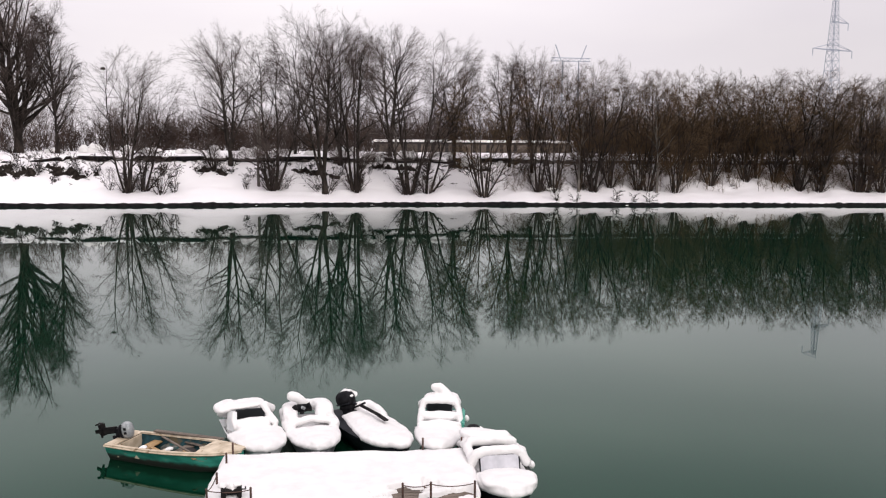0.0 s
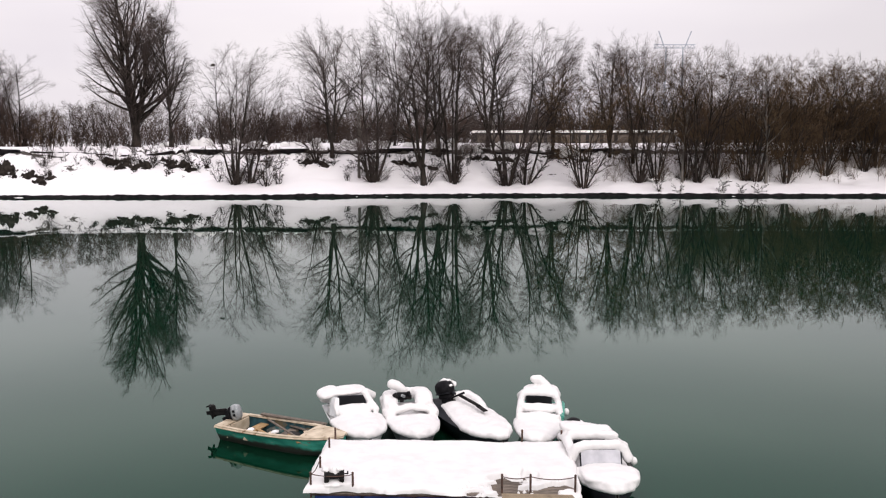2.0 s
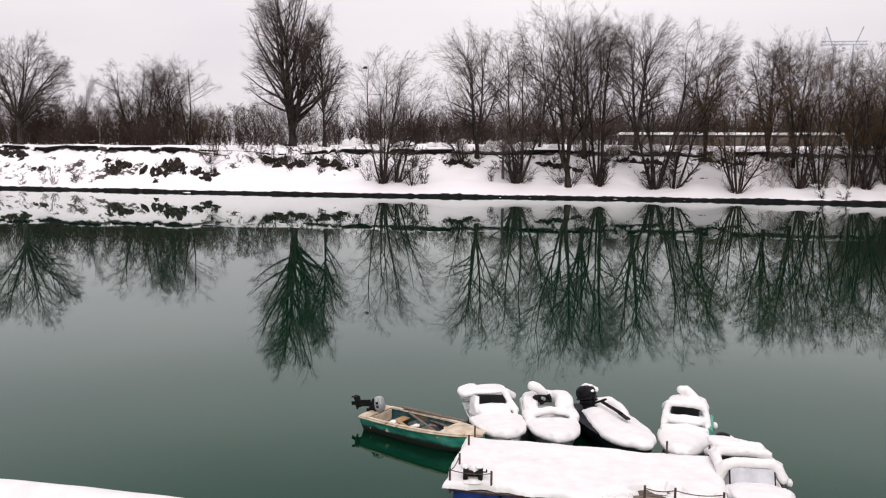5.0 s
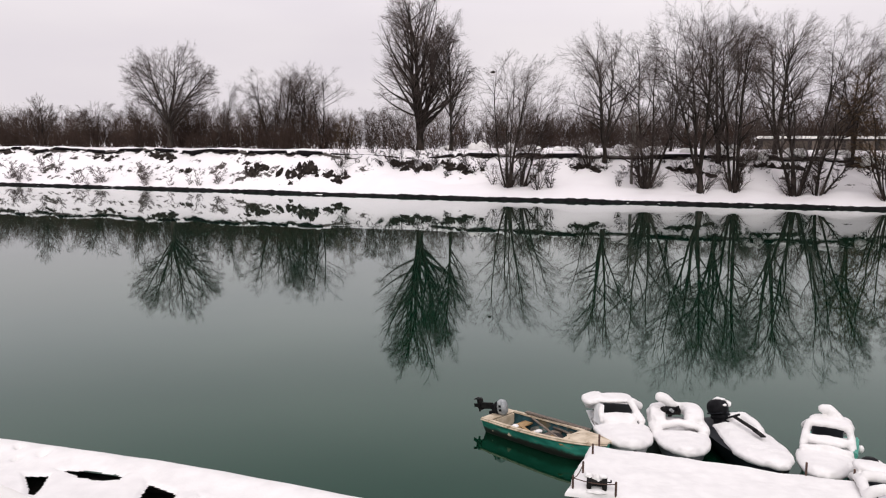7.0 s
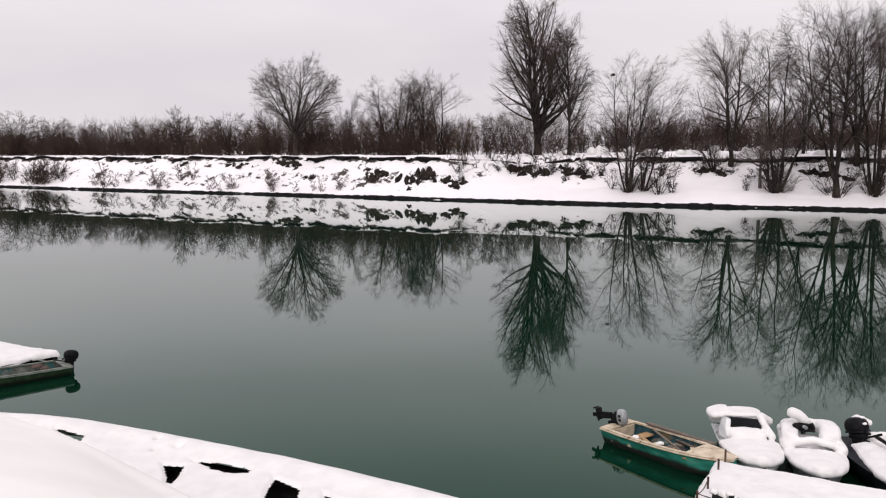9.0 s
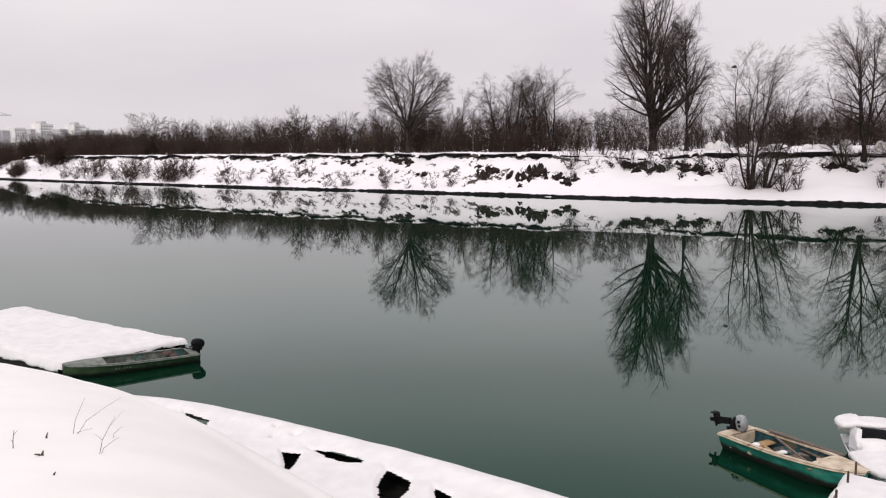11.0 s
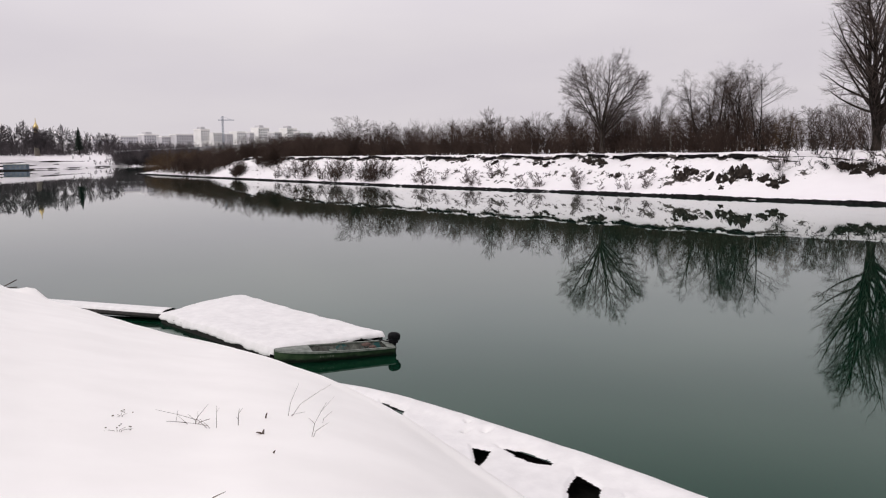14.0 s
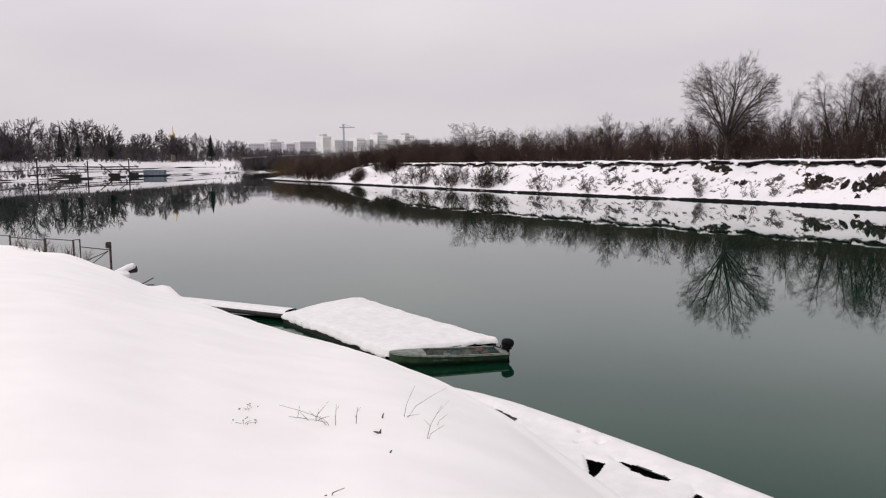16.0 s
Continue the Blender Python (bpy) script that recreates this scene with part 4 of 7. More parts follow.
# trees that crowd down to the water where the hill ends
rng = np.random.default_rng(77)
n = 420
xs, ys = rng.uniform(-800, -735, n), rng.uniform(160, 235, n)
thicket("waterside_wood", rng, xs, ys, np.full(n, 1.0), rng.uniform(9, 17, n), HAZED_WOOD, "dark leafless trees crowding down to the river", 0.1, 9, 6, 0.2)
# birches, and snow-laden bushes in the field
stand([("birch", 1, -8.6, 143, 22, 1.0, 0), ("birch", 2, 35.5, 133, 19, 1.0, 0), ("birch", 1, -113, 133, 19, 1.0, 0), ("birch", 2, -29.8, 129, 20, 1.0, 0), ("birch", 1, -31.5, 138, 21, 1.0, 0), ("birch", 2, 22.5, 133, 19, 1.0, 0)], "", "birches on the far bank")
for i in range(14):
    x, y, h = -68 + 5.6 * i, 140 + (i * 7 % 5), 0.9 + 0.3 * (i * 3 % 4)
    ob = thing("snowy_bush", pose(x, y, float(bank_z(x, y)) - 0.1, 0, 0, 61 * i), "low bush bowed under a mound of snow", "bush", "snowed-up bushes in the field")
    bm = bmesh.new()
    for k in range(4):
        blob(bm, (1.3 * math.sin(2.2 * k + i), 0.9 * math.cos(3.1 * k + i), 0.12 * k), (1.2 - 0.15 * k, 1.0 - 0.1 * k, h * (1 - 0.12 * k)), 9 * i + k, 0.35, 2)
    part("snow_load", bm, SNOW_SOFT, ob, "lumpy mound of snow")
    if ("shrub", 1) in GROWN:
        part("twigs", GROWN[("shrub", 1)][1], None, ob, m=Matrix.Diagonal((0.36, 0.36, 0.3, 1)))

# ---- docks ----
WOOD = material("weathered_planks", (0.07, 0.055, 0.045), (0.20, 0.165, 0.135), 0.85, scale=6.0, stretch=(1, 8, 8), bump=0.004, bump_scale=40, per_object=0.25)
STRAW_WOOD = material("pale_worn_planks", (0.17, 0.125, 0.075), (0.40, 0.32, 0.21), 0.85, scale=6.0, stretch=(1, 8, 8), bump=0.004, bump_scale=40, per_object=0.3)
BLUE = material("blue_painted_steel", (0.006, 0.018, 0.095), (0.016, 0.046, 0.20), 0.45, scale=3.0, spots=(0.10, 0.05, 0.03), spot_scale=4.0, spot_at=0.66)
RUST = material("rusty_steel", (0.035, 0.022, 0.018), (0.11, 0.06, 0.045), 0.8, scale=12.0, bump=0.002, bump_scale=60)
IRON = material("dark_iron", (0.006, 0.006, 0.007), (0.02, 0.018, 0.017), 0.6, scale=9.0, bump=0.003, bump_scale=50, spec=0.1)
TIMBER = material("dark_wet_timber", (0.006, 0.005, 0.005), (0.024, 0.019, 0.017), 0.7, scale=5.0, bump=0.01, bump_scale=20)


def snow_slab(fx, fy, top, nu, nv, seed, rough=0.045, floor_z=None, hole=None):
    """A snow layer over a four-sided plan: rounded rims, a soft uneven top, sunk to the deck where hole says so."""
    u, v = np.meshgrid(np.linspace(-1, 1, nu), np.linspace(-1, 1, nv), indexing="ij")
    us, vs = np.sign(u) * np.abs(u) ** 0.6, np.sign(v) * np.abs(v) ** 0.6
    x, y = fx(us, vs), fy(us, vs)
    rim = np.sqrt(np.clip(1 - np.maximum(np.abs(us) ** 26, np.abs(vs) ** 16), 0, 1))
    h = top(us, vs, x, y) * (0.15 + 0.85 * rim) + rough * fractal(x, y, 0.6, seed, 5) * rim
    x = x + 0.07 * fractal(x, y, 0.4, seed + 1, 4) * np.abs(us) ** 12
    y = y + 0.11 * fractal(x, y, 0.3, seed + 2, 4) * np.abs(vs) ** 12
    if hole is not None:
        h = h * (1 - hole(x, y)) - 0.03 * hole(x, y)
    return x, y, h


# dock beside the boats
DOCK = pose(-2.18, 17.26, 0, 0, 0, 5.0)
dock = thing("floating_dock", DOCK, "snow-covered floating dock with blue floats and railings", "dock")
bm = bmesh.new()
for y in (-1.20, 0.0, 1.22):
    block(bm, -2.78, 2.82, y - 0.05, y + 0.05, 0.545, 0.58, 0.01)
for x in (-2.78, 0.0, 2.80):
    block(bm, x - 0.05, x + 0.05, -1.14, 1.16, 0.545, 0.577, 0.01)
part("frame", bm, RUST, dock)
for x0, x1 in ((-2.72, -1.72), (-1.69, -0.62), (-0.59, 0.72), (0.75, 1.72), (1.75, 2.75)):
    for y in (-0.84, 0.82):
        bm = bmesh.new()
        block(bm, x0, x1, y - 0.45, y + 0.45, -0.2, 0.54, 0.03)
        part("float", bm, BLUE, dock, "blue painted steel float")
rng = random.Random(3)
for i in range(19):
    bm = bmesh.new()
    block(bm, -2.8 - rng.uniform(0, 0.03), 2.84 + rng.uniform(0, 0.03), -0.064, 0.064, 0.0, 0.03, 0.004)
    part("plank", bm, WOOD, dock, m=Matrix.Translation((0, -1.19 + 0.142 * i, 0.582 + rng.uniform(0, 0.006))))
bm = bmesh.new()
POSTS = [(-2.80, -1.23), (-1.90, -1.23), (1.26, -1.23), (1.86, -1.22), (2.80, -1.22), (-2.75, -0.4), (-2.75, 0.75), (-2.72, 1.42), (2.8, 1.40), (1.85, 1.42)]
for x, y in POSTS:
    bm = bmesh.new()
    rod(bm, (x, y, 0.5), (x, y, 1.06), 0.024)
    rod(bm, (x, y, 1.06), (x, y, 1.08), 0.03, 0.012)
    part("post", bm, RUST, dock, "rusty steel railing post")


def sagging(a, b, sag, r, n=8):
    bm = bmesh.new()
    pts = [Vector(a).lerp(Vector(b), k / n) - Vector((0, 0, 4 * sag * (k / n) * (1 - k / n))) for k in range(n + 1)]
    for p, q in zip(pts, pts[1:]):
        rod(bm, p, q, r, sides=6)
    return bm


for i, j, sag in ((0, 1, 0.05), (2, 3, 0.05), (3, 4, 0.06), (0, 5, 0.08)):
    part("chain", sagging((*POSTS[i], 1.02), (*POSTS[j], 1.02), sag, 0.011), RUST, dock)


def PIT(x, y):
    """Where the snow has been trodden off the planks: a ragged edge, with clods left lying inside."""
    edge = np.interp(x, [-0.1, 0.25, 0.75, 1.1, 1.5, 1.75, 1.95, 2.36, 2.78, 2.9], [-1.6, -1.25, -0.78, -0.46, -0.14, -0.27, -0.4, -0.58, -0.72, -1.0])
    bare = np.clip((edge + 0.22 * fractal(x, y, 0.3, 9, 4) - y) / 0.1, 0, 1)
    clods = np.clip((fractal(x, y * 1.5, 0.22, 33, 4) - 0.2 + 0.25 * np.clip(-0.8 - y, 0, 1) + 0.5 * np.clip(1.0 - x, 0, 1)) * 7, 0, 1)
    return bare * (1 - 0.55 * clods)


x, y, h = snow_slab(lambda u, v: u * 2.97, lambda u, v: v * 1.41 + 0.1, lambda u, v, x, y: 0.19 + 0.05 * fractal(x, y, 1.6, 4, 2), 260, 150, 5, hole=PIT)
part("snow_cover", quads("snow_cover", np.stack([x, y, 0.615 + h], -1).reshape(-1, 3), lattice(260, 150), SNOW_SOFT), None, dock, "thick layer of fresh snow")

# mooring winch that stands on the dock
winch = thing("mooring_winch", DOCK @ pose(-2.33, -1.08, 0.76, 0, 0, 8), "small dark iron winch on the snowy dock", "winch")
bm = bmesh.new()
block(bm, -0.28, 0.28, -0.1, 0.1, -0.02, 0.04, 0.01)
part("base", bm, RUST, winch)
for x in (-0.15, 0.17):
    bm = bmesh.new()
    rod(bm, (x - 0.05, 0, 0.17), (x + 0.05, 0, 0.17), 0.15, 0.14, 14)
    block(bm, x - 0.045, x + 0.045, -0.13, 0.13, -0.02, 0.1, 0.02)
    part("cheek", bm, IRON, winch)
bm = bmesh.new()
rod(bm, (-0.17, 0, 0.17), (0.17, 0, 0.17), 0.075, sides=12)
part("drum", bm, IRON, winch)
bm = bmesh.new()
rod(bm, (0.2, 0, 0.2), (0.3, 0, 0.2), 0.015)
rod(bm, (0.3, 0, 0.2), (0.3, -0.12, 0.3), 0.015)
part("handle", bm, IRON, winch)
for c, r in (((0.02, 0.05, 0.2), (0.13, 0.1, 0.13)), ((-0.17, 0.03, 0.29), (0.1, 0.11, 0.08)), ((0.14, 0.02, 0.3), (0.09, 0.1, 0.06)), ((0.0, -0.12, 0.03), (0.24, 0.12, 0.05))):
    bm = bmesh.new()
    blob(bm, c, r, int(c[2] * 90), 0.3)
    part("snow_cap", bm, SNOW_SOFT, winch, "cap of snow")

# gangway from the bank to the dock
gang = thing("gangway", pose(0.3, 10.15, 0, 0, 0, 4), "weathered plank gangway partly under snow", "gangway")
SLOPE = pose(0, 0, 2.6, -17.5, 0, 0)
for x in (-0.6, 0.6):
    bm = bmesh.new()
    block(bm, x - 0.05, x + 0.05, 0, 5.9, -0.12, -0.01, 0.008)
    part("beam", bm, RUST, gang, m=SLOPE)
for i in range(38):
    bm = bmesh.new()
    block(bm, -0.72, 0.72, -0.068, 0.068, 0.0, 0.03, 0.004)
    part("plank", bm, STRAW_WOOD, gang, m=SLOPE @ Matrix.Translation((0, 0.1 + i * 0.152, 0)))

# long pontoon along the foot of the bank
EDGE_X = [-23.2, -22.1, -20.2, -18.0, -16.0, -14.4, -12.9, -11.7, -8.3, -2.0]
EDGE_Y = [10.2, 10.85, 11.6, 12.15, 12.5, 12.72, 12.97, 13.15, 13.38, 13.6]
pontoon = thing("pontoon", pose(0, 0, 0), "long low pontoon under deep snow with dark gaps", "pontoon")
# the gaps in the snow, each by its corners
PITS = (((-15.59, 10.94), (-15.07, 11.10), (-14.75, 10.74), (-14.48, 10.34), (-14.70, 10.32)),
        ((-15.10, 11.44), (-14.33, 11.70), (-13.49, 11.74), (-13.42, 11.54), (-13.89, 11.33), (-14.56, 11.34)),
        ((-12.79, 11.69), (-11.96, 11.63), (-11.58, 11.11), (-11.48, 10.68), (-11.84, 10.55), (-12.22, 10.90)),
        ((-11.34, 11.74), (-10.85, 11.72), (-10.67, 11.52), (-10.97, 11.27)),
        ((-19.73, 10.77), (-18.78, 10.97), (-18.47, 10.67), (-19.64, 10.72)))
xs = np.arange(-23.2, -2.0, 0.04)
vs = np.concatenate([-np.linspace(0, 1, 10)[::-1] ** 2 * 0.0 + np.linspace(-0.02, 0.3, 10), np.arange(0.34, 3.7, 0.04)])
X = np.repeat(xs[:, None], len(vs), 1)
ey = sum(np.interp(X + o, EDGE_X, EDGE_Y) for o in (-0.8, 0, 0.8)) / 3 + 0.03 * fractal(X, X * 0, 1.5, 6, 3)
Y = ey - np.repeat(vs[None, :], len(xs), 0)
back = np.clip(vs / 0.35, 0, 1)[None, :]
Z = 0.35 + 0.55 * np.sqrt(np.clip(1 - (1 - back) ** 2.2, 0, 1)) + 0.05 * fractal(X, Y, 1.2, 41, 3) * back + 0.10 * np.exp(-((vs[None, :] - 0.55) / 0.4) ** 2)
deep = np.full_like(X, -2.0)
for i, pit in enumerate(PITS):
    turn = sum(a[0] * b[1] - b[0] * a[1] for a, b in zip(pit, pit[1:] + pit[:1]))
    room = np.full_like(X, 9.0)
    for (ax, ay), (bx, by) in zip(pit, pit[1:] + pit[:1]):
        run = math.hypot(bx - ax, by - ay) + 1e-6
        room = np.minimum(room, math.copysign(1, turn) * ((bx - ax) * (Y - ay) - (by - ay) * (X - ax)) / run)
    deep = np.maximum(deep, np.clip((room + 0.05 * fractal(X, Y, 0.16, 60 + i, 3)) / 0.06, -2, 1))
for cx, cy, r0 in ((-16.13, 11.77, 0.14), (-16.9, 11.75, 0.09), (-16.5, 11.35, 0.07)):
    Z -= 0.16 * np.exp(-((X - cx) ** 2 + (Y - cy) ** 2) / r0 ** 2)
Z = Z - 0.06 * np.clip(1 + deep / 2, 0, 1) ** 2
F = lattice(len(xs), len(vs))
F = F[deep.ravel()[F].mean(1) < 0.3]
me = quads("snow_cover", np.stack([X, Y, Z], -1).reshape(-1, 3), F, SNOW_SOFT)
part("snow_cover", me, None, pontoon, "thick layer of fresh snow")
bm = bmesh.new()
for x0, y0, x1, y1 in ((-22.9, 10.3, -17.2, 12.2), (-17.1, 12.2, -11.6, 13.1), (-11.5, 13.05, -2.1, 13.5)):
    d = Vector((x1 - x0, y1 - y0))
    m = Matrix.Translation((x0, y0, 0)) @ Matrix.Rotation(math.atan2(d.y, d.x), 4, "Z")
    block(bm, 0, d.length, -0.4, -0.08, -0.3, 0.4, 0.03, m)
part("hull", bm, TIMBER, pontoon, "dark wet timber side")
for x0, y0, x1, y1 in ((-22.6, 9.9, -17.2, 11.8), (-17.1, 11.8, -11.6, 12.7), (-11.5, 12.65, -2.1, 13.1)):
    d = Vector((x1 - x0, y1 - y0))
    m = Matrix.Translation((x0, y0, 0)) @ Matrix.Rotation(math.atan2(d.y, d.x), 4, "Z")
    for k in range(9):
        bm = bmesh.new()
        block(bm, 0, d.length, -0.3 * k - 0.28, -0.3 * k, 0.22 + 0.03 * (k % 2), 0.3 + 0.04 * (k % 3), 0.01, m)
        part("deck_board", bm, TIMBER, pontoon)
bm = bmesh.new()
block(bm, -1.0, 1.0, -0.09, 0.09, -0.1, 0.05, 0.03, pose(-14.2, 11.52, 0.66, 8, 0, 5))
part("beam", bm, WOOD, pontoon, "bare brown timber beam")

# the dock upstream
DOCK2 = ((-39.4, 9.7), (-29.25, 11.25), (-29.3, 16.4), (-41.0, 14.3))
dock2 = thing("wide_dock", pose(0, 0, 0), "wide timber dock under a drift of snow", "dock")


def corner(u, v, k):
    a, b, c, d = (p[k] for p in DOCK2)
    return ((1 - u) * (1 - v) * a + (1 + u) * (1 - v) * b + (1 + u) * (1 + v) * c + (1 - u) * (1 + v) * d) / 4


x, y, h = snow_slab(lambda u, v: corner(u, v, 0), lambda u, v: corner(u, v, 1),
                    lambda u, v, x, y: 0.20 + 0.30 * np.exp(-((x + 39) / 3.5) ** 2) * np.exp(-((y - 13.0) / 2.4) ** 2) + 0.05 * fractal(x, y, 2, 14, 2), 180, 110, 15, rough=0.06)
z = 0.33 + h
sag = 0.5 + 0.9 * fractal(x, y, 0.55, 19, 4)
for j, (low, push) in enumerate(((0.15, 0.04), (0.20, 0.09), (0.28, 0.08))):
    z[:, j] = low + 0.09 * sag[:, j] * (1 if j < 2 else 0.5)
    y[:, j] -= push
    z[-1 - j, :] = np.minimum(z[-1 - j, :], low + 0.06 + 0.08 * sag[-1 - j, :])
    x[-1 - j, :] += push * 0.6
part("snow_cover", quads("snow_cover", np.stack([x, y, z], -1).reshape(-1, 3), lattice(180, 110), SNOW_SOFT), None, dock2, "thick drift of fresh snow")
rng = random.Random(8)
for i in range(42):
    u0, u1 = -1 + i / 21 + 0.004, -1 + (i + 1) / 21 - 0.004
    bm = bmesh.new()
    a, b, c, d = ((corner(u, v, 0), corner(u, v, 1)) for u, v in ((u0, -0.985 - rng.uniform(0, 0.012)), (u1, -0.985), (u1, 0.98), (u0, 0.98)))
    vs = [bm.verts.new((*p, z)) for z in (0.26, 0.33) for p in (a, b, c, d)]
    for f in ((3, 2, 1, 0), (4, 5, 6, 7), (0, 1, 5, 4), (1, 2, 6, 5), (2, 3, 7, 6), (3, 0, 4, 7)):
        bm.faces.new([vs[k] for k in f])
    part("plank", bm, TIMBER, dock2)
for v in (-0.93, 0.0, 0.93):
    bm = bmesh.new()
    a, b = Vector((corner(-0.98, v, 0), corner(-0.98, v, 1), 0.14)), Vector((corner(0.98, v, 0), corner(0.98, v, 1), 0.14))
    rod(bm, a, b, 0.12, sides=10)
    part("log", bm, TIMBER, dock2)
bm = bmesh.new()
a, b = Vector((corner(-0.99, -0.97, 0), corner(-0.99, -0.97, 1), 0)), Vector((corner(0.99, -0.97, 0), corner(0.99, -0.97, 1), 0))
block(bm, 0, (b - a).length, -0.06, 0.06, -0.1, 0.25, 0.02, Matrix.Translation(a) @ Matrix.Rotation(math.atan2(b.y - a.y, b.x - a.x), 4, "Z"))
part("side_beam", bm, TIMBER, dock2)
ramp = thing("footbridge", pose(0, 0, 0), "narrow snow-covered footbridge to the dock", "footbridge")
a, b = Vector((-40.0, 10.3, 0.22)), Vector((-46.5, 5.2, 0.34))
d = (b - a).normalized()
n = Vector((-d.y, d.x, 0))
bm = bmesh.new()
for w in (-0.55, 0.55):
    rod(bm, a + n * w, b + n * w, 0.12)
part("beam", bm, TIMBER, ramp)
u, v = np.meshgrid(np.linspace(0, 1, 40), np.linspace(-1, 1, 15), indexing="ij")
P = np.array(a)[None, None] + np.array(b - a) * u[..., None] + np.array(n) * (v * 0.6)[..., None]
P[..., 2] += 0.02 + 0.26 * np.sqrt(np.clip(1 - v ** 4, 0, 1))
part("snow_cover", quads("snow_cover", P.reshape(-1, 3), lattice(40, 15), SNOW_SOFT), None, ramp, "fresh snow")

# ---- boats ----
def grime_and_shade(m, colour, z0, z1):
    """Waterline grime and painted-in shade: a ragged dark band low on a hull."""
    n, l = m.node_tree.nodes, m.node_tree.links
    bsdf = n["Principled BSDF"]
    was = bsdf.inputs["Base Color"].links[0].from_socket
    co, sep, tx = n.new("ShaderNodeTexCoord"), n.new("ShaderNodeSeparateXYZ"), n.new("ShaderNodeTexNoise")
    tx.inputs["Scale"].default_value, tx.inputs["Detail"].default_value = 5.0, 5.0
    l.new(co.outputs["Object"], sep.inputs["Vector"])
    l.new(co.outputs["Object"], tx.inputs["Vector"])
    ad = n.new("ShaderNodeMath")
    ad.operation = "MULTIPLY_ADD"
    ad.inputs[1].default_value = -0.22
    l.new(tx.outputs["Fac"], ad.inputs[0])
    l.new(sep.outputs["Z"], ad.inputs[2])
    mr = n.new("ShaderNodeMapRange")
    mr.inputs["From Min"].default_value, mr.inputs["From Max"].default_value = z0 - 0.11, z1 - 0.11
    mr.inputs["To Min"].default_value, mr.inputs["To Max"].default_value = 1.0, 0.0
    l.new(ad.outputs["Value"], mr.inputs["Value"])
    mx = n.new("ShaderNodeMix")
    mx.data_type = "RGBA"
    mx.inputs["B"].default_value = (*colour, 1)
    l.new(mr.outputs["Result"], mx.inputs["Factor"])
    l.new(was, mx.inputs["A"])
    l.new(mx.outputs["Result"], bsdf.inputs["Base Color"])


HULL_WHITE = material("white_hull_paint", (0.62, 0.63, 0.64), (0.76, 0.77, 0.78), 0.35, scale=2.5)
HULL_GREY = material("grey_hull_paint", (0.10, 0.105, 0.115), (0.2, 0.205, 0.215), 0.45, scale=2.5, spec=0.3)
HULL_DARK = material("dark_hull_paint", (0.010, 0.011, 0.014), (0.026, 0.028, 0.033), 0.4, scale=2.5, spec=0.08)
HULL_TEAL = material("worn_teal_paint", (0.012, 0.15, 0.115), (0.06, 0.38, 0.29), 0.5, scale=2.2, stretch=(1, 0.6, 2.0), spots=(0.26, 0.26, 0.21), spot_scale=5.0, spot_at=0.62)
# real waterline grime, painted darker so the hull's reflection looks shaded
grime_and_shade(HULL_TEAL, (0.035, 0.035, 0.03), 0.16, 0.26)
TEAL_BRIGHT = material("pale_teal_paint", (0.05, 0.26, 0.20), (0.10, 0.38, 0.30), 0.5, scale=4.0, spots=(0.3, 0.33, 0.3), spot_scale=5.0, spot_at=0.64)
HULL_GREEN = material("olive_green_paint", (0.035, 0.065, 0.03), (0.07, 0.11, 0.055), 0.5, scale=4.0, spots=(0.14, 0.13, 0.10), spot_scale=4.0, spot_at=0.68)
# dark band paints shade on the low hull to darken its reflection
grime_and_shade(HULL_GREEN, (0.018, 0.020, 0.015), 0.20, 0.30)
DECK_BEIGE = material("worn_beige_deck", (0.42, 0.34, 0.24), (0.62, 0.53, 0.41), 0.65, scale=4.0, spots=(0.22, 0.15, 0.09), spot_scale=5.0, spot_at=0.62)
DECK_GREY = material("grey_aluminium_deck", (0.10, 0.12, 0.10), (0.22, 0.24, 0.21), 0.5, scale=4.0, metal=0.2)
MARK = material("worn_paint_mark", (0.10, 0.12, 0.09), (0.2, 0.22, 0.18), 0.6, scale=9.0)
INSIDE_TEAL = material("worn_teal_inside", (0.010, 0.024, 0.028), (0.024, 0.075, 0.088), 0.8, scale=4.0, spots=(0.10, 0.08, 0.05), spot_scale=3.0, spot_at=0.56, spec=0.2)
INSIDE = material("grimy_boat_inside", (0.05, 0.05, 0.045), (0.16, 0.17, 0.15), 0.8, scale=5.0, spots=(0.03, 0.09, 0.09), spot_scale=3.0, spot_at=0.55, spec=0.2)
SEAT_WOOD = material("varnished_seat_wood", (0.24, 0.14, 0.06), (0.42, 0.28, 0.14), 0.6, scale=5.0, stretch=(1, 6, 1))
GLASS_FROST = material("frosted_glass", (0.42, 0.42, 0.46), (0.58, 0.58, 0.62), 0.4, scale=3.0)
GLASS_DARK = material("dark_windscreen", (0.006, 0.007, 0.008), (0.012, 0.013, 0.015), 0.3, scale=2.0, spec=0.03)
MOTOR_BLACK = material("black_motor_cowl", (0.006, 0.006, 0.007), (0.014, 0.014, 0.016), 0.42, scale=8.0, spec=0.07)
MOTOR_GREY = material("silver_motor_cowl", (0.22, 0.24, 0.25), (0.40, 0.42, 0.43), 0.4, scale=8.0, metal=0.3)


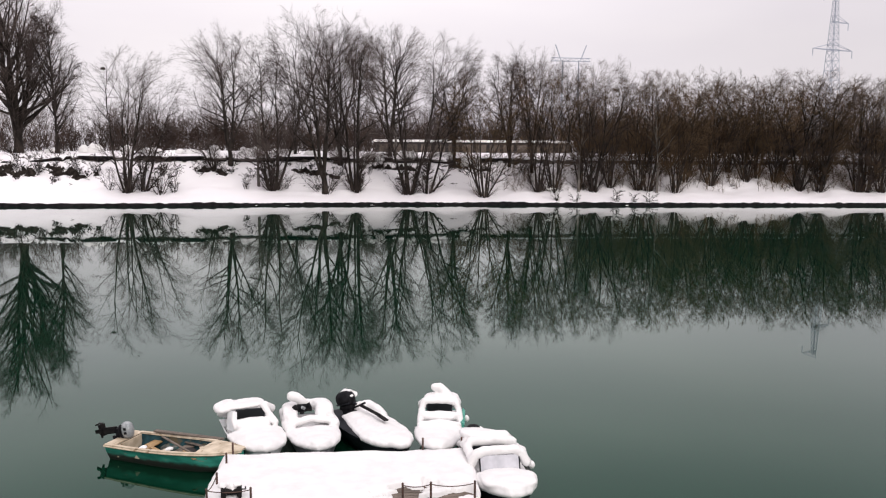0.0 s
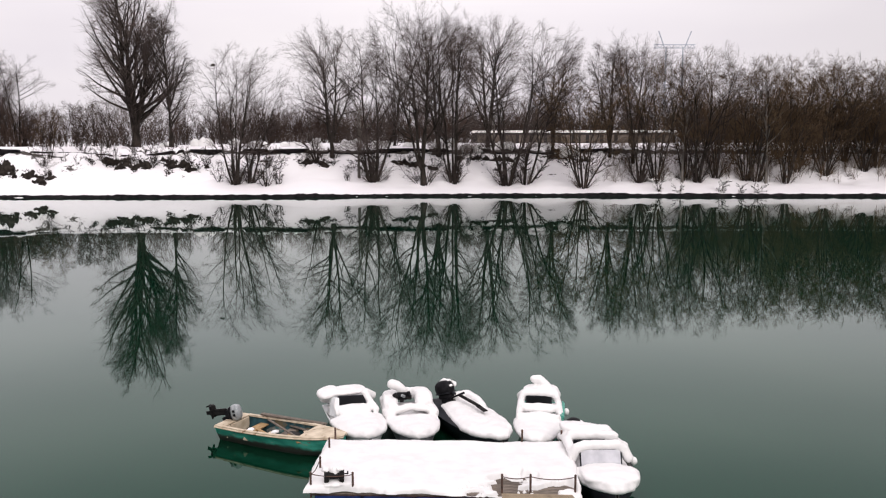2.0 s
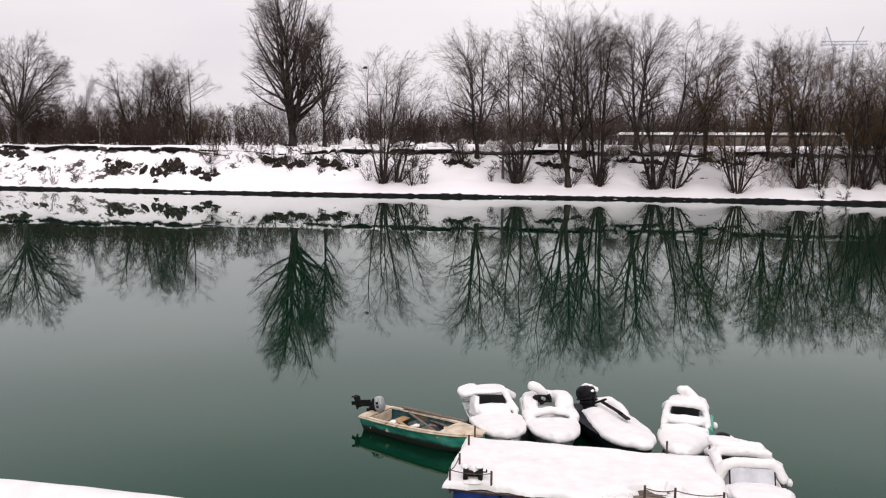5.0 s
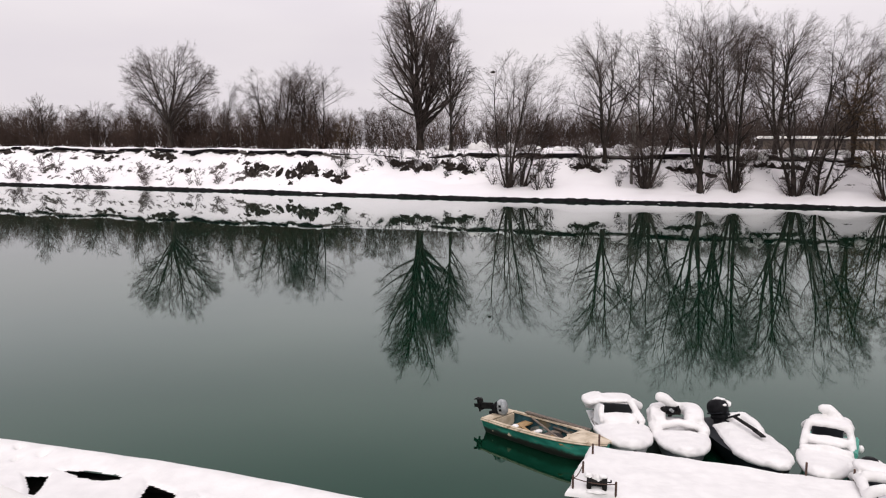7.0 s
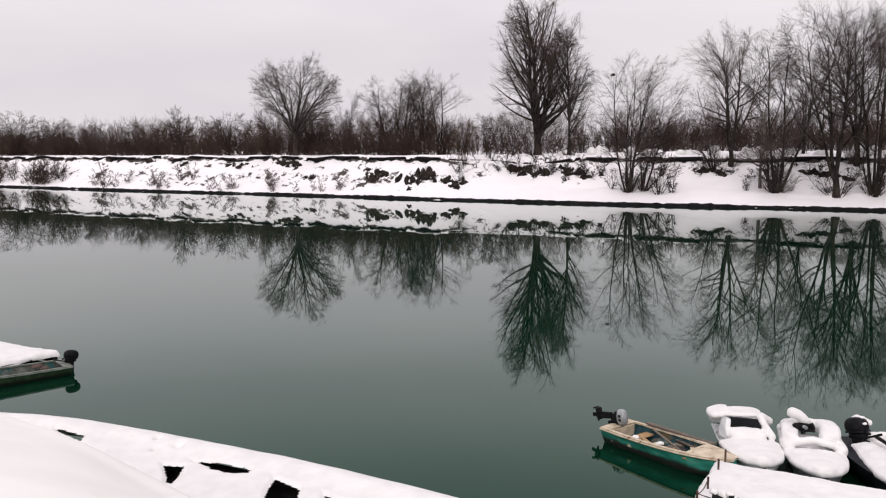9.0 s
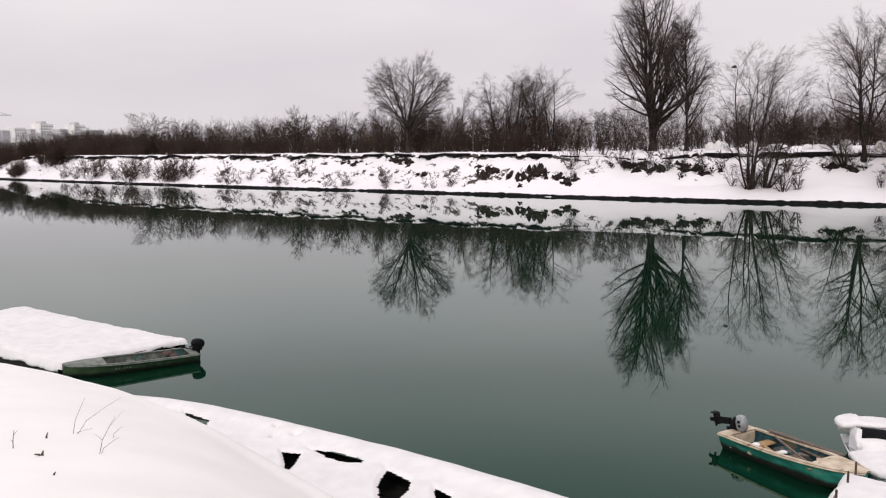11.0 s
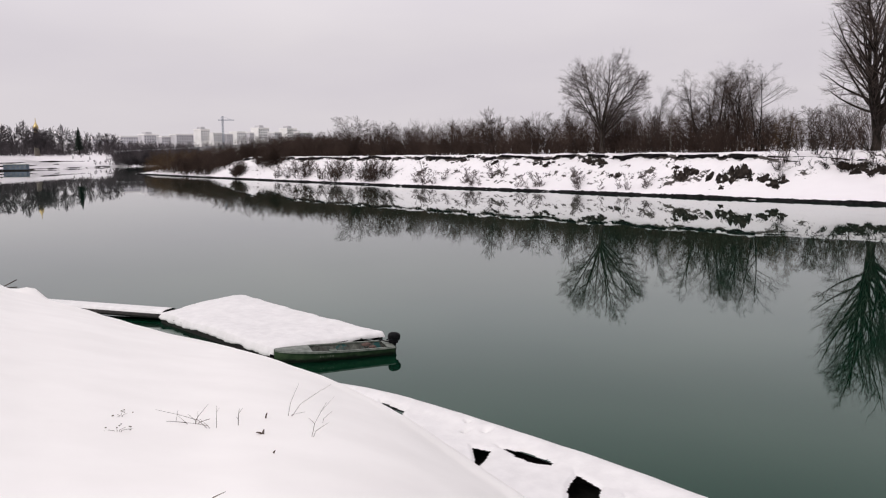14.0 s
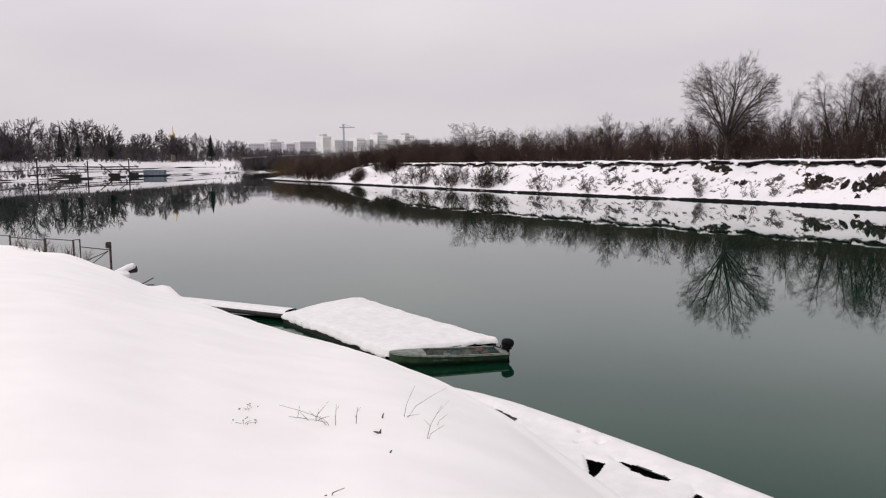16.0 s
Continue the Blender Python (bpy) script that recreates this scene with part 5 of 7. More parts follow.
def hull_shape(L, W, bow_pow):
    """Half breadth, sheer height and keel height along the length, y from stern to bow."""
    def half(y):
        f = np.clip((np.asarray(y) + L / 2) / L, 0, 1)
        return W / 2 * (0.9 + 0.1 * np.sin(np.pi * np.minimum(f * 1.2, 1) * 0.5)) * np.clip(1 - f ** bow_pow, 0.0, 1) ** 0.55

    def sheer(y):
        f = np.clip((np.asarray(y) + L / 2) / L, 0, 1)
        return 0.46 + 0.16 * f ** 2

    def keel(y):
        f = np.clip((np.asarray(y) + L / 2) / L, 0, 1)
        return -0.16 + 0.42 * f ** 6
    return half, sheer, keel


def hull_mesh(L, W, bow_pow, mat, inner):
    half, sheer, keel = hull_shape(L, W, bow_pow)
    f = 1 - (1 - np.linspace(0, 1, 36)) ** 1.7
    ys = -L / 2 + L * f * 0.9985
    rows = []
    for y in ys:
        w, g, k = float(half(y)), float(sheer(y)), float(keel(y))
        c = max(k + 0.12, -0.02 + 0.3 * max(0, (y / (L / 2))) ** 4)
        out = [(w, g), (w * 0.87, g * 0.55 + c * 0.45), (w * 0.64, c), (w * 0.45, k + (c - k) * 0.45), (0.0, k)]
        ring = out + [(-p, q) for p, q in out[-2::-1]]
        wi, t = max(w - 0.035, w * 0.6), 0.035
        inn = [(-wi, g), (-wi * 0.70, c + t + 0.02), (-wi * 0.3, k + t + 0.06), (wi * 0.3, k + t + 0.06), (wi * 0.70, c + t + 0.02), (wi, g)]
        rows.append([(p, y, q) for p, q in ring + inn])
    k = len(rows[0])
    V = np.array(rows).reshape(-1, 3)
    F = []
    for i in range(len(rows) - 1):
        for j in range(k):
            j2 = (j + 1) % k
            F.append((i * k + j, i * k + j2, (i + 1) * k + j2, (i + 1) * k + j))
    bm = bmesh.new()
    vs = [bm.verts.new(p) for p in V]
    for q in F:
        bm.faces.new([vs[a] for a in q])
    bm.faces.new([vs[a] for a in range(9)])
    bm.faces.new([vs[a] for a in range(9, 15)])
    me = bpy.data.meshes.new("hull")
    bmesh.ops.recalc_face_normals(bm, faces=bm.faces)
    bm.verts.index_update()
    for face in bm.faces:
        if all(v.index % k >= 9 for v in face.verts):
            face.material_index = 1
    bm.to_mesh(me)
    bm.free()
    me.materials.append(mat)
    me.materials.append(inner)
    me.shade_smooth()
    me.set_sharp_from_angle(angle=radians(35))
    return me


def deck_sheet(L, W, bow_pow, y0, y1, inset, thick, crown, seed, nu=28, nv=22, over=0.0, uneven=0.0, round_pow=8, end_pow=10):
    """A sheet of snow or a deck plate that follows the hull's plan from y0 to y1."""
    half, sheer, _ = hull_shape(L, W, bow_pow)
    u, v = np.meshgrid(np.sin(np.linspace(-1, 1, nu) * np.pi / 2), np.sin(np.linspace(-1, 1, nv) * np.pi / 2), indexing="ij")
    y = y0 + (y1 - y0) * (u + 1) / 2
    k = (L / 2) / (L / 2 + over)
    w = np.maximum(half(np.maximum(y * k, -L / 2)) * (1 + over / (W / 2)) - inset, 0.004)
    rim = np.sqrt(np.clip(1 - np.maximum(np.abs(v) ** round_pow, np.abs(u) ** end_pow), 0, 1))
    x = v * w
    z = sheer(y) + thick * rim + crown * (1 - v ** 2) + uneven * fractal(x + seed * 3.0, y, 0.45, seed, 3) * rim
    V = np.stack([x, y, z], -1).reshape(-1, 3)
    low = V.copy()
    low[:, 2] = np.minimum(sheer(y).ravel() - 0.02, low[:, 2] - 0.012)
    F = lattice(nu, nv)
    n = len(V)
    i = np.arange(nu - 1)
    j = np.arange(nv - 1)
    side = [np.stack([i * nv, (i + 1) * nv, (i + 1) * nv + n, i * nv + n], 1), np.stack([(i + 1) * nv + nv - 1, i * nv + nv - 1, i * nv + nv - 1 + n, (i + 1) * nv + nv - 1 + n], 1),
            np.stack([j + 1, j, j + n, j + 1 + n], 1), np.stack([(nu - 1) * nv + j, (nu - 1) * nv + j + 1, (nu - 1) * nv + j + 1 + n, (nu - 1) * nv + j + n], 1)]
    return np.concatenate([V, low]), np.concatenate([F, F[:, ::-1] + n] + side)


def lump(bm, c, r, e=0.75, m=None):
    """A rounded box between a ball and a cube."""
    res = bmesh.ops.create_icosphere(bm, subdivisions=3, radius=1.0)
    for v in res["verts"]:
        p = Vector([math.copysign(abs(q) ** e, q) for q in v.co])
        v.co = Vector((p.x * r[0], p.y * r[1], p.z * r[2])) + Vector(c)
        if m is not None:
            v.co = m @ v.co
    return bm


def outboard(parent, at, cowl_mat, tilt=0.0, turn=0.0, size=1.0, patches=()):
    """An outboard motor clamped to the transom: rounded cowl, bracket, leg, propeller, tiller, snow left on it."""
    m = Matrix.Translation(at) @ Matrix.Rotation(radians(turn), 4, "Z") @ Matrix.Rotation(radians(tilt), 4, "X") @ Matrix.Diagonal((size, size, size, 1))
    bm = bmesh.new()
    lump(bm, (0, -0.10, 0.32), (0.16, 0.26, 0.19), 0.82)
    motor = part("outboard_motor", bm, cowl_mat, parent, m=m)
    bm = bmesh.new()
    lump(bm, (0, -0.09, 0.13), (0.13, 0.2, 0.06), 0.6)
    block(bm, -0.11, 0.11, -0.2, 0.06, -0.06, 0.11, 0.02)
    block(bm, -0.09, 0.09, 0.02, 0.12, -0.22, 0.02, 0.015)
    part("bracket", bm, MOTOR_BLACK, motor)
    bm = bmesh.new()
    block(bm, -0.06, 0.06, -0.24, -0.04, -0.74, -0.05, 0.03)
    block(bm, -0.10, 0.10, -0.36, 0.0, -0.58, -0.56, 0.008)
    rod(bm, (0, -0.34, -0.68), (0, 0.06, -0.68), 0.06, 0.03, 10)
    block(bm, -0.012, 0.012, -0.2, -0.08, -0.9, -0.7, 0.005)
    part("leg", bm, IRON if cowl_mat is MOTOR_GREY else cowl_mat, motor)
    bm = bmesh.new()
    for k in range(3):
        a = k * 2.094
        block(bm, -0.045, 0.045, -0.01, 0.01, 0.02, 0.13, 0.006, Matrix.Translation((0, -0.37, -0.68)) @ Matrix.Rotation(a, 4, "Y") @ Matrix.Rotation(0.5, 4, "Z"))
    part("propeller", bm, IRON, motor)
    bm = bmesh.new()
    rod(bm, (0, 0.05, 0.08), (0.03, 0.5, 0.16), 0.02, 0.026)
    part("tiller", bm, MOTOR_BLACK, motor)
    if cowl_mat is MOTOR_GREY:
        for sgn in (-1, 1):
            bm = bmesh.new()
            for k in range(2):
                block(bm, sgn * 0.146, sgn * 0.158, -0.2 + 0.12 * k, -0.12 + 0.12 * k, 0.3, 0.4, 0.003)
            part("stripe", bm, HULL_GREY if cowl_mat is MOTOR_BLACK else MOTOR_BLACK, motor)
    bm = bmesh.new()
    block(bm, -0.15, 0.15, -0.3, 0.1, 0.2, 0.235, 0.01)
    rod(bm, (0.0, 0.13, 0.2), (0.0, 0.2, 0.16), 0.03)
    part("seam", bm, HULL_DARK, motor)
    for k, (c, r) in enumerate(patches):
        bm = bmesh.new()
        blob(bm, c, r, 5 + k, 0.35)
        part("snow_cap", bm, SNOW_SOFT, motor, "patch of snow")
    return motor


SNOW_NOISE = []
for name, size in (("snow_lumps", 0.34), ("snow_crumbs", 0.09)):
    tex = bpy.data.textures.new(name, "CLOUDS")
    tex.noise_scale, tex.noise_depth = size, 2
    SNOW_NOISE.append(tex)


def snow_form(parent, ropes, sheets=(), label="thick cushions of fresh snow", voxel=0.028, rough=0.05, pads=()):
    """Snow grown together from rounded ridges (points, radius), broad pads (middle, radii, turn) and closed sheets, with lumps at two sizes."""
    bm = bmesh.new()
    for c, r, turn in pads:
        lump(bm, (0, 0, 0), r, 0.7, Matrix.Translation(c) @ Euler([radians(q) for q in turn]).to_matrix().to_4x4())
    for pts, r in ropes:
        P = [Vector(p) for p in pts]
        for p in P:
            bmesh.ops.create_icosphere(bm, subdivisions=2, radius=r, matrix=Matrix.Translation(p))
        for a, b in zip(P, P[1:]):
            rod(bm, a, b, r, sides=10)
    me = bpy.data.meshes.new("snow_cover")
    bmesh.ops.recalc_face_normals(bm, faces=bm.faces)
    for V, F in sheets:
        vs = [bm.verts.new(p) for p in V]
        for q in F:
            bm.faces.new([vs[k] for k in q])
    bm.to_mesh(me)
    bm.free()
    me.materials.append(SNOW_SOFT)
    ob = part("snow_cover", me, None, parent, label)
    rm = ob.modifiers.new("merge", "REMESH")
    rm.mode, rm.voxel_size, rm.use_smooth_shade = "VOXEL", voxel, True
    sm = ob.modifiers.new("soften", "SMOOTH")
    sm.factor, sm.iterations = 0.5, 9
    for tex, amount in zip(SNOW_NOISE, (rough, rough * 0.35)):
        dm = ob.modifiers.new("uneven", "DISPLACE")
        dm.texture, dm.strength, dm.mid_level, dm.texture_coords = tex, amount, 0.5, "GLOBAL"
    return ob


def boat_frame(bow, stern):
    """Pose and length from bow and stern on the water; +y runs to the bow."""
    b, s = Vector(bow), Vector(stern)
    d = b - s
    return Matrix.Translation(((b.x + s.x) / 2, (b.y + s.y) / 2, 0)) @ Matrix.Rotation(math.atan2(-d.x, d.y), 4, "Z"), d.length


def snowy_boat(bow, stern, W, mat, label, seed, cover=0.5, bow_pow=4.0, left=None, thick=0.14):
    """A moored boat: hull, foredeck and rear deck, and the ropes and sheets of snow that lie along its edges."""
    m, L = boat_frame(bow, stern)
    boat = thing("motorboat", m, label, "boat", "boats moored at the dock")
    part("hull", hull_mesh(L, W, bow_pow, mat, INSIDE), None, boat)
    half, sheer, _ = hull_shape(L, W, bow_pow)
    y1, y0 = L / 2 - 0.02, L / 2 - L * cover
    V, F = deck_sheet(L, W, bow_pow, y0, y1, 0.01, 0.012, 0.03, seed)
    part("foredeck", quads("foredeck", V, F, mat), None, boat)
    V, F = deck_sheet(L, W, bow_pow, -L / 2, -L / 2 + L * 0.2, 0.01, 0.015, 0.0, seed)
    part("rear_deck", quads("rear_deck", V, F, mat), None, boat)
    V, F = deck_sheet(L, W, bow_pow, y0, L / 2 + 0.03, 0.0, thick, 0.06, seed, over=0.035, nu=26, nv=24)
    if left:
        x = V[:, 0]
        room = np.interp(V[:, 1], *left)
        V[:, 0] = np.where(x > 0, x * room, x)
    rim = [(sgn * (float(half(y)) - 0.02) * (float(np.interp(y, *left)) if left and sgn > 0 else 1), y, float(sheer(y)) + 0.015) for sgn, ys in ((-1, np.linspace(y0 + 0.1, L / 2 * 0.985, 9)), (1, np.linspace(L / 2 * 0.985, y0 + 0.1, 9))) for y in ys]
    return boat, L, half, sheer, y0, [(rim, 0.095)], [(V, F)]


def slit(boat, x0, x1, y, z0, z1, lean, mat=None, words="dark glass windscreen slit", turn=0.0):
    """A framed strip of glass that leans back between ridges of snow."""
    bm = bmesh.new()
    m = pose((x0 + x1) / 2, y, z0, 0, 0, turn) @ Matrix.Rotation(radians(lean), 4, "X")
    w = abs(x1 - x0) / 2
    block(bm, -w, w, -0.012, 0.012, 0, z1 - z0, 0.004, m)
    screen = part("windscreen", bm, mat or GLASS_DARK, boat, words)
    for a, b in (((-w, 0, 0), (-w, 0, z1 - z0)), ((w, 0, 0), (w, 0, z1 - z0)), ((-w, 0, z1 - z0), (w, 0, z1 - z0))):
        bm = bmesh.new()
        rod(bm, m @ Vector(a), m @ Vector(b), 0.02)
        part("frame_bar", bm, HULL_DARK, screen)


def gunwales(half, sheer, ya, yb, lift=0.07, r=0.12):
    return [([(sgn * (float(half(y)) - 0.05), y, float(sheer(y)) + lift) for y in np.linspace(ya, yb, 6)], r) for sgn in (-1, 1)]


def bed(L, W, ya, yb, drop, seed):
    V, F = deck_sheet(L, W, 4.0, ya, yb, 0.06, 0.06, 0.03, seed, uneven=0.04, nu=16, nv=14)
    V[:, 2] -= drop
    return V, F


# white boat with the windscreen
boat, L, half, sheer, y0, ropes, sheets = snowy_boat((-4.30, 19.16), (-5.72, 22.12), 1.45, HULL_WHITE, "white motorboat with a windscreen under thick snow", 1, 0.52)
slit(boat, 0.40, -0.34, -0.40, 0.80, 1.04, 22, turn=-8)
bm = bmesh.new()
rim = ((0.58, -0.78, 1.0), (0.43, -0.42, 1.02), (0.52, -0.02, 0.58), (0.64, -0.5, 0.56))
face = [bm.verts.new((x + d, y, z)) for d in (0.0, -0.05) for x, y, z in rim]
for f in ((0, 1, 2, 3), (7, 6, 5, 4), (0, 4, 5, 1), (1, 5, 6, 2), (2, 6, 7, 3), (3, 7, 4, 0)):
    bm.faces.new([face[k] for k in f])
bmesh.ops.recalc_face_normals(bm, faces=bm.faces)
part("side_panel", bm, HULL_WHITE, boat, "white cabin side below the snowy roof")
ropes += [([(-0.36, -0.50, 1.08), (-0.47, -0.36, 0.88), (-0.57, -0.1, 0.70)], 0.10), ([(0.46, -0.42, 0.98), (0.50, -0.28, 0.80), (0.5, -0.1, 0.68)], 0.06),
          ([(-0.4, -0.55, 1.06), (-0.62, -0.75, 0.9), (-0.66, -1.2, 0.7)], 0.13), ([(0.6, -1.5, 0.7), (-0.6, -1.5, 0.66)], 0.15)]
pads = [((0.08, -0.94, 1.06), (0.56, 0.44, 0.08), (4, 2, 0)), ((0.60, -0.98, 1.03), (0.30, 0.40, 0.10), (0, 14, 0)), ((0.02, -0.12, 0.74), (0.46, 0.28, 0.12), (-10, 0, 0)), ((0.0, 0.55, 0.63), (0.54, 0.7, 0.12), (4, 0, 0))]
sheets.append(bed(L, 1.45, -L / 2 + 0.1, y0, 0.06, 2))
snow_form(boat, ropes, sheets, pads=pads)
outboard(boat, (0.3, -L / 2 - 0.05, 0.42), MOTOR_BLACK, 5, 10, 0.9)

# grey boat with the hooded motor
boat, L, half, sheer, y0, ropes, sheets = snowy_boat((-3.02, 19.3), (-4.0, 22.4), 1.4, HULL_GREY, "grey motorboat under snow with a snow-capped motor", 2, 0.5)
ropes += gunwales(half, sheer, -L / 2 + 0.1, 0.0, 0.14, 0.15) + [([(0.48, -0.12, 0.72), (0.0, -0.2, 0.80), (-0.48, -0.1, 0.74)], 0.10), ([(0.55, 0.02, 0.62), (0.62, -0.5, 0.84), (0.6, -0.9, 0.84)], 0.11), ([(-0.3, -0.35, 0.76), (-0.36, -0.8, 0.86), (-0.3, -1.25, 0.84), (0.1, -1.5, 0.8), (0.5, -1.4, 0.74)], 0.17), ([(-0.5, -0.1, 0.66), (-0.34, -0.35, 0.76)], 0.07)]
sheets.append(bed(L, 1.4, -L / 2 + 0.1, y0, 0.05, 3))
snow_form(boat, ropes, sheets, pads=[((-0.45, -0.9, 0.84), (0.26, 0.62, 0.17), (0, 0, 0)), ((0.5, -0.7, 0.8), (0.2, 0.6, 0.14), (0, 0, 0)), ((0.0, 0.75, 0.64), (0.52, 0.65, 0.1), (4, 0, 0))])
bm = bmesh.new()
lump(bm, (0.14, -0.86, 0.90), (0.20, 0.16, 0.12), 0.8)
motor = part("outboard_motor", bm, MOTOR_BLACK, boat, "open black outboard motor hooded with snow")
for k, (a, b, r) in enumerate((((0.14, -0.95, 0.7), (0.2, -1.0, 1.1), 0.06), ((-0.10, -0.74, 0.86), (0.40, -0.78, 0.92), 0.05), ((-0.06, -0.70, 0.92), (0.0, -0.72, 1.06), 0.05), ((0.32, -0.68, 0.90), (0.40, -0.72, 1.02), 0.06), ((0.1, -0.70, 0.92), (0.18, -0.66, 0.98), 0.04))):
    bm = bmesh.new()
    rod(bm, a, b, r, sides=10)
    part("engine_part", bm, IRON if k % 2 else MOTOR_GREY if k == 4 else MOTOR_BLACK, motor)
snow_form(motor, [([(0.42, -0.98, 1.22), (0.3, -0.96, 1.2), (0.18, -0.94, 1.1), (0.1, -0.95, 1.02)], 0.135)], (), "oblong hood of snow")

# dark boat under a tarpaulin
boat, L, half, sheer, y0, ropes, sheets = snowy_boat((-0.95, 19.45), (-2.95, 22.9), 1.5, HULL_DARK, "dark motorboat with a snow-covered tarpaulin and black motor", 3, 0.82, left=([-1.4, -0.9, 0.2, 1.0, 2.1], [0.35, 0.45, 0.72, 0.97, 1.0]), thick=0.13)
ropes += [([(-0.56, -0.4, 0.62), (-0.6, -0.9, 0.66), (-0.56, -1.35, 0.68), (-0.2, -1.4, 0.66)], 0.15), ([(0.6, -1.85, 0.5), (0.68, -1.6, 0.5)], 0.07)]
snow_form(boat, ropes, sheets)
outboard(boat, (-0.03, -1.36, 0.54), MOTOR_BLACK, 18, 25, 1.25, (((-0.06, -0.1, 0.46), (0.09, 0.18, 0.08)), ((-0.13, 0.05, 0.34), (0.06, 0.12, 0.12)), ((0.02, 0.13, 0.36), (0.05, 0.04, 0.05))))
bm = bmesh.new()
rod(bm, (-0.18, -1.05, 0.80), (-0.25, 0.1, 0.82), 0.045)
block(bm, -0.31, -0.17, 0.0, 0.5, 0.79, 0.83, 0.012)
part("oar", bm, IRON, boat, "dark oar on the snow")
bm = bmesh.new()
for y in (-1.9, -1.3):
    block(bm, -0.6, 0.6, y - 0.03, y + 0.03, 0.4, 0.47, 0.01)
part("cross_beam", bm, TIMBER, boat)

# teal boat with the windscreen
boat, L, half, sheer, y0, ropes, sheets = snowy_boat((-0.12, 19.3), (0.02, 22.9), 1.32, HULL_TEAL, "teal motorboat with a windscreen under thick snow", 4, 0.5)
slit(boat, 0.38, -0.3, -0.4, 0.86, 1.06, 20)
ropes += [([(0.56, -0.1, 0.66), (0.52, -0.42, 0.92), (0.46, -0.52, 1.1), (0.0, -0.54, 1.13), (-0.44, -0.52, 1.1), (-0.5, -0.42, 0.9), (-0.56, -0.1, 0.66)], 0.10), ([(0.48, -0.22, 0.80), (0.0, -0.25, 0.82), (-0.48, -0.22, 0.80)], 0.115), ([(0.54, 0.22, 0.70), (0.0, 0.2, 0.76), (-0.52, 0.22, 0.70)], 0.09),
          ([(0.44, -0.56, 1.08), (0.56, -0.9, 0.9), (0.56, -1.5, 0.68)], 0.12), ([(-0.44, -0.56, 1.08), (-0.46, -0.9, 0.98), (-0.44, -1.5, 0.78)], 0.11), ([(0.2, -0.75, 1.05), (-0.35, -0.75, 1.02), (-0.3, -1.2, 0.9), (0.3, -1.2, 0.9)], 0.15), ([(-0.28, -0.95, 1.08), (-0.12, -1.05, 1.22), (0.06, -1.08, 1.36), (0.2, -1.06, 1.36)], 0.12)]
sheets.append(bed(L, 1.32, -L / 2 + 0.1, y0, 0.04, 5))
snow_form(boat, ropes, sheets, pads=[((0.0, -0.95, 1.06), (0.5, 0.44, 0.13), (0, 0, 0)), ((0.0, -0.2, 0.78), (0.5, 0.14, 0.08), (-12, 0, 0)), ((0.0, 0.12, 0.66), (0.52, 0.12, 0.06), (0, 0, 0))])
bm = bmesh.new()
block(bm, -0.05, 0.06, -0.9, 0.4, -0.1, 0.42, 0.03, pose(-0.57, -0.2, 0.32, 0, -8, 0))
part("side_panel", bm, TEAL_BRIGHT, boat, "pale teal cabin side")
outboard(boat, (0.05, -L / 2 + 0.2, 0.36), MOTOR_BLACK, 15, 5, 1.0)
bm = bmesh.new()
lump(bm, (-0.72, -0.75, 0.55), (0.08, 0.1, 0.1), 1.0)
part("fender", bm, SNOW_SOFT, boat, "fender under a cap of snow")

# dark boat with the frosted windscreen
boat, L, half, sheer, y0, ropes, sheets = snowy_boat((1.62, 16.58), (1.10, 20.0), 1.62, HULL_DARK, "dark motorboat with a frosted windscreen under thick snow", 5, 0.36, thick=0.17)
slit(boat, 0.52, -0.42, 0.42, 0.64, 1.02, 24, GLASS_FROST, "frosted windscreen")
slit(boat, 0.56, -0.2, -0.3, 0.8, 0.98, 8, words="dark strip of glass")
ropes += [([(0.7, 0.2, 0.72), (0.62, 0.25, 1.0), (0.4, 0.25, 1.08), (-0.35, 0.22, 1.08), (-0.52, 0.24, 0.96), (-0.6, 0.3, 0.78)], 0.115), ([(0.68, 0.2, 0.9), (0.7, -0.3, 0.95), (0.7, -0.8, 0.9), (0.66, -1.4, 0.66)], 0.115), ([(-0.5, 0.15, 0.95), (-0.66, -0.3, 0.85), (-0.68, -0.8, 0.7), (-0.64, -1.4, 0.6)], 0.10),
          ([(0.6, -0.48, 1.04), (0.0, -0.5, 1.05), (-0.45, -0.5, 1.0)], 0.13), ([(0.4, -0.8, 1.0), (-0.3, -0.8, 1.0), (-0.3, -1.2, 0.85), (0.4, -1.2, 0.85)], 0.19)]
sheets.append(bed(L, 1.55, -L / 2 + 0.1, y0, 0.03, 6))
snow_form(boat, ropes, sheets, pads=[((0.10, -1.0, 1.0), (0.70, 0.40, 0.13), (6, -9, 0)), ((0.0, 1.0, 0.70), (0.64, 0.6, 0.11), (4, 0, 0))])
outboard(boat, (0.22, -L / 2 + 0.2, 0.54), MOTOR_BLACK, 12, 20, 1.05, (((-0.1, 0.05, 0.4), (0.06, 0.1, 0.05)),))
bm = bmesh.new()
lump(bm, (-0.86, -0.2, 0.5), (0.09, 0.11, 0.1), 1.0)
part("fender", bm, SNOW_SOFT, boat, "fender under a cap of snow")


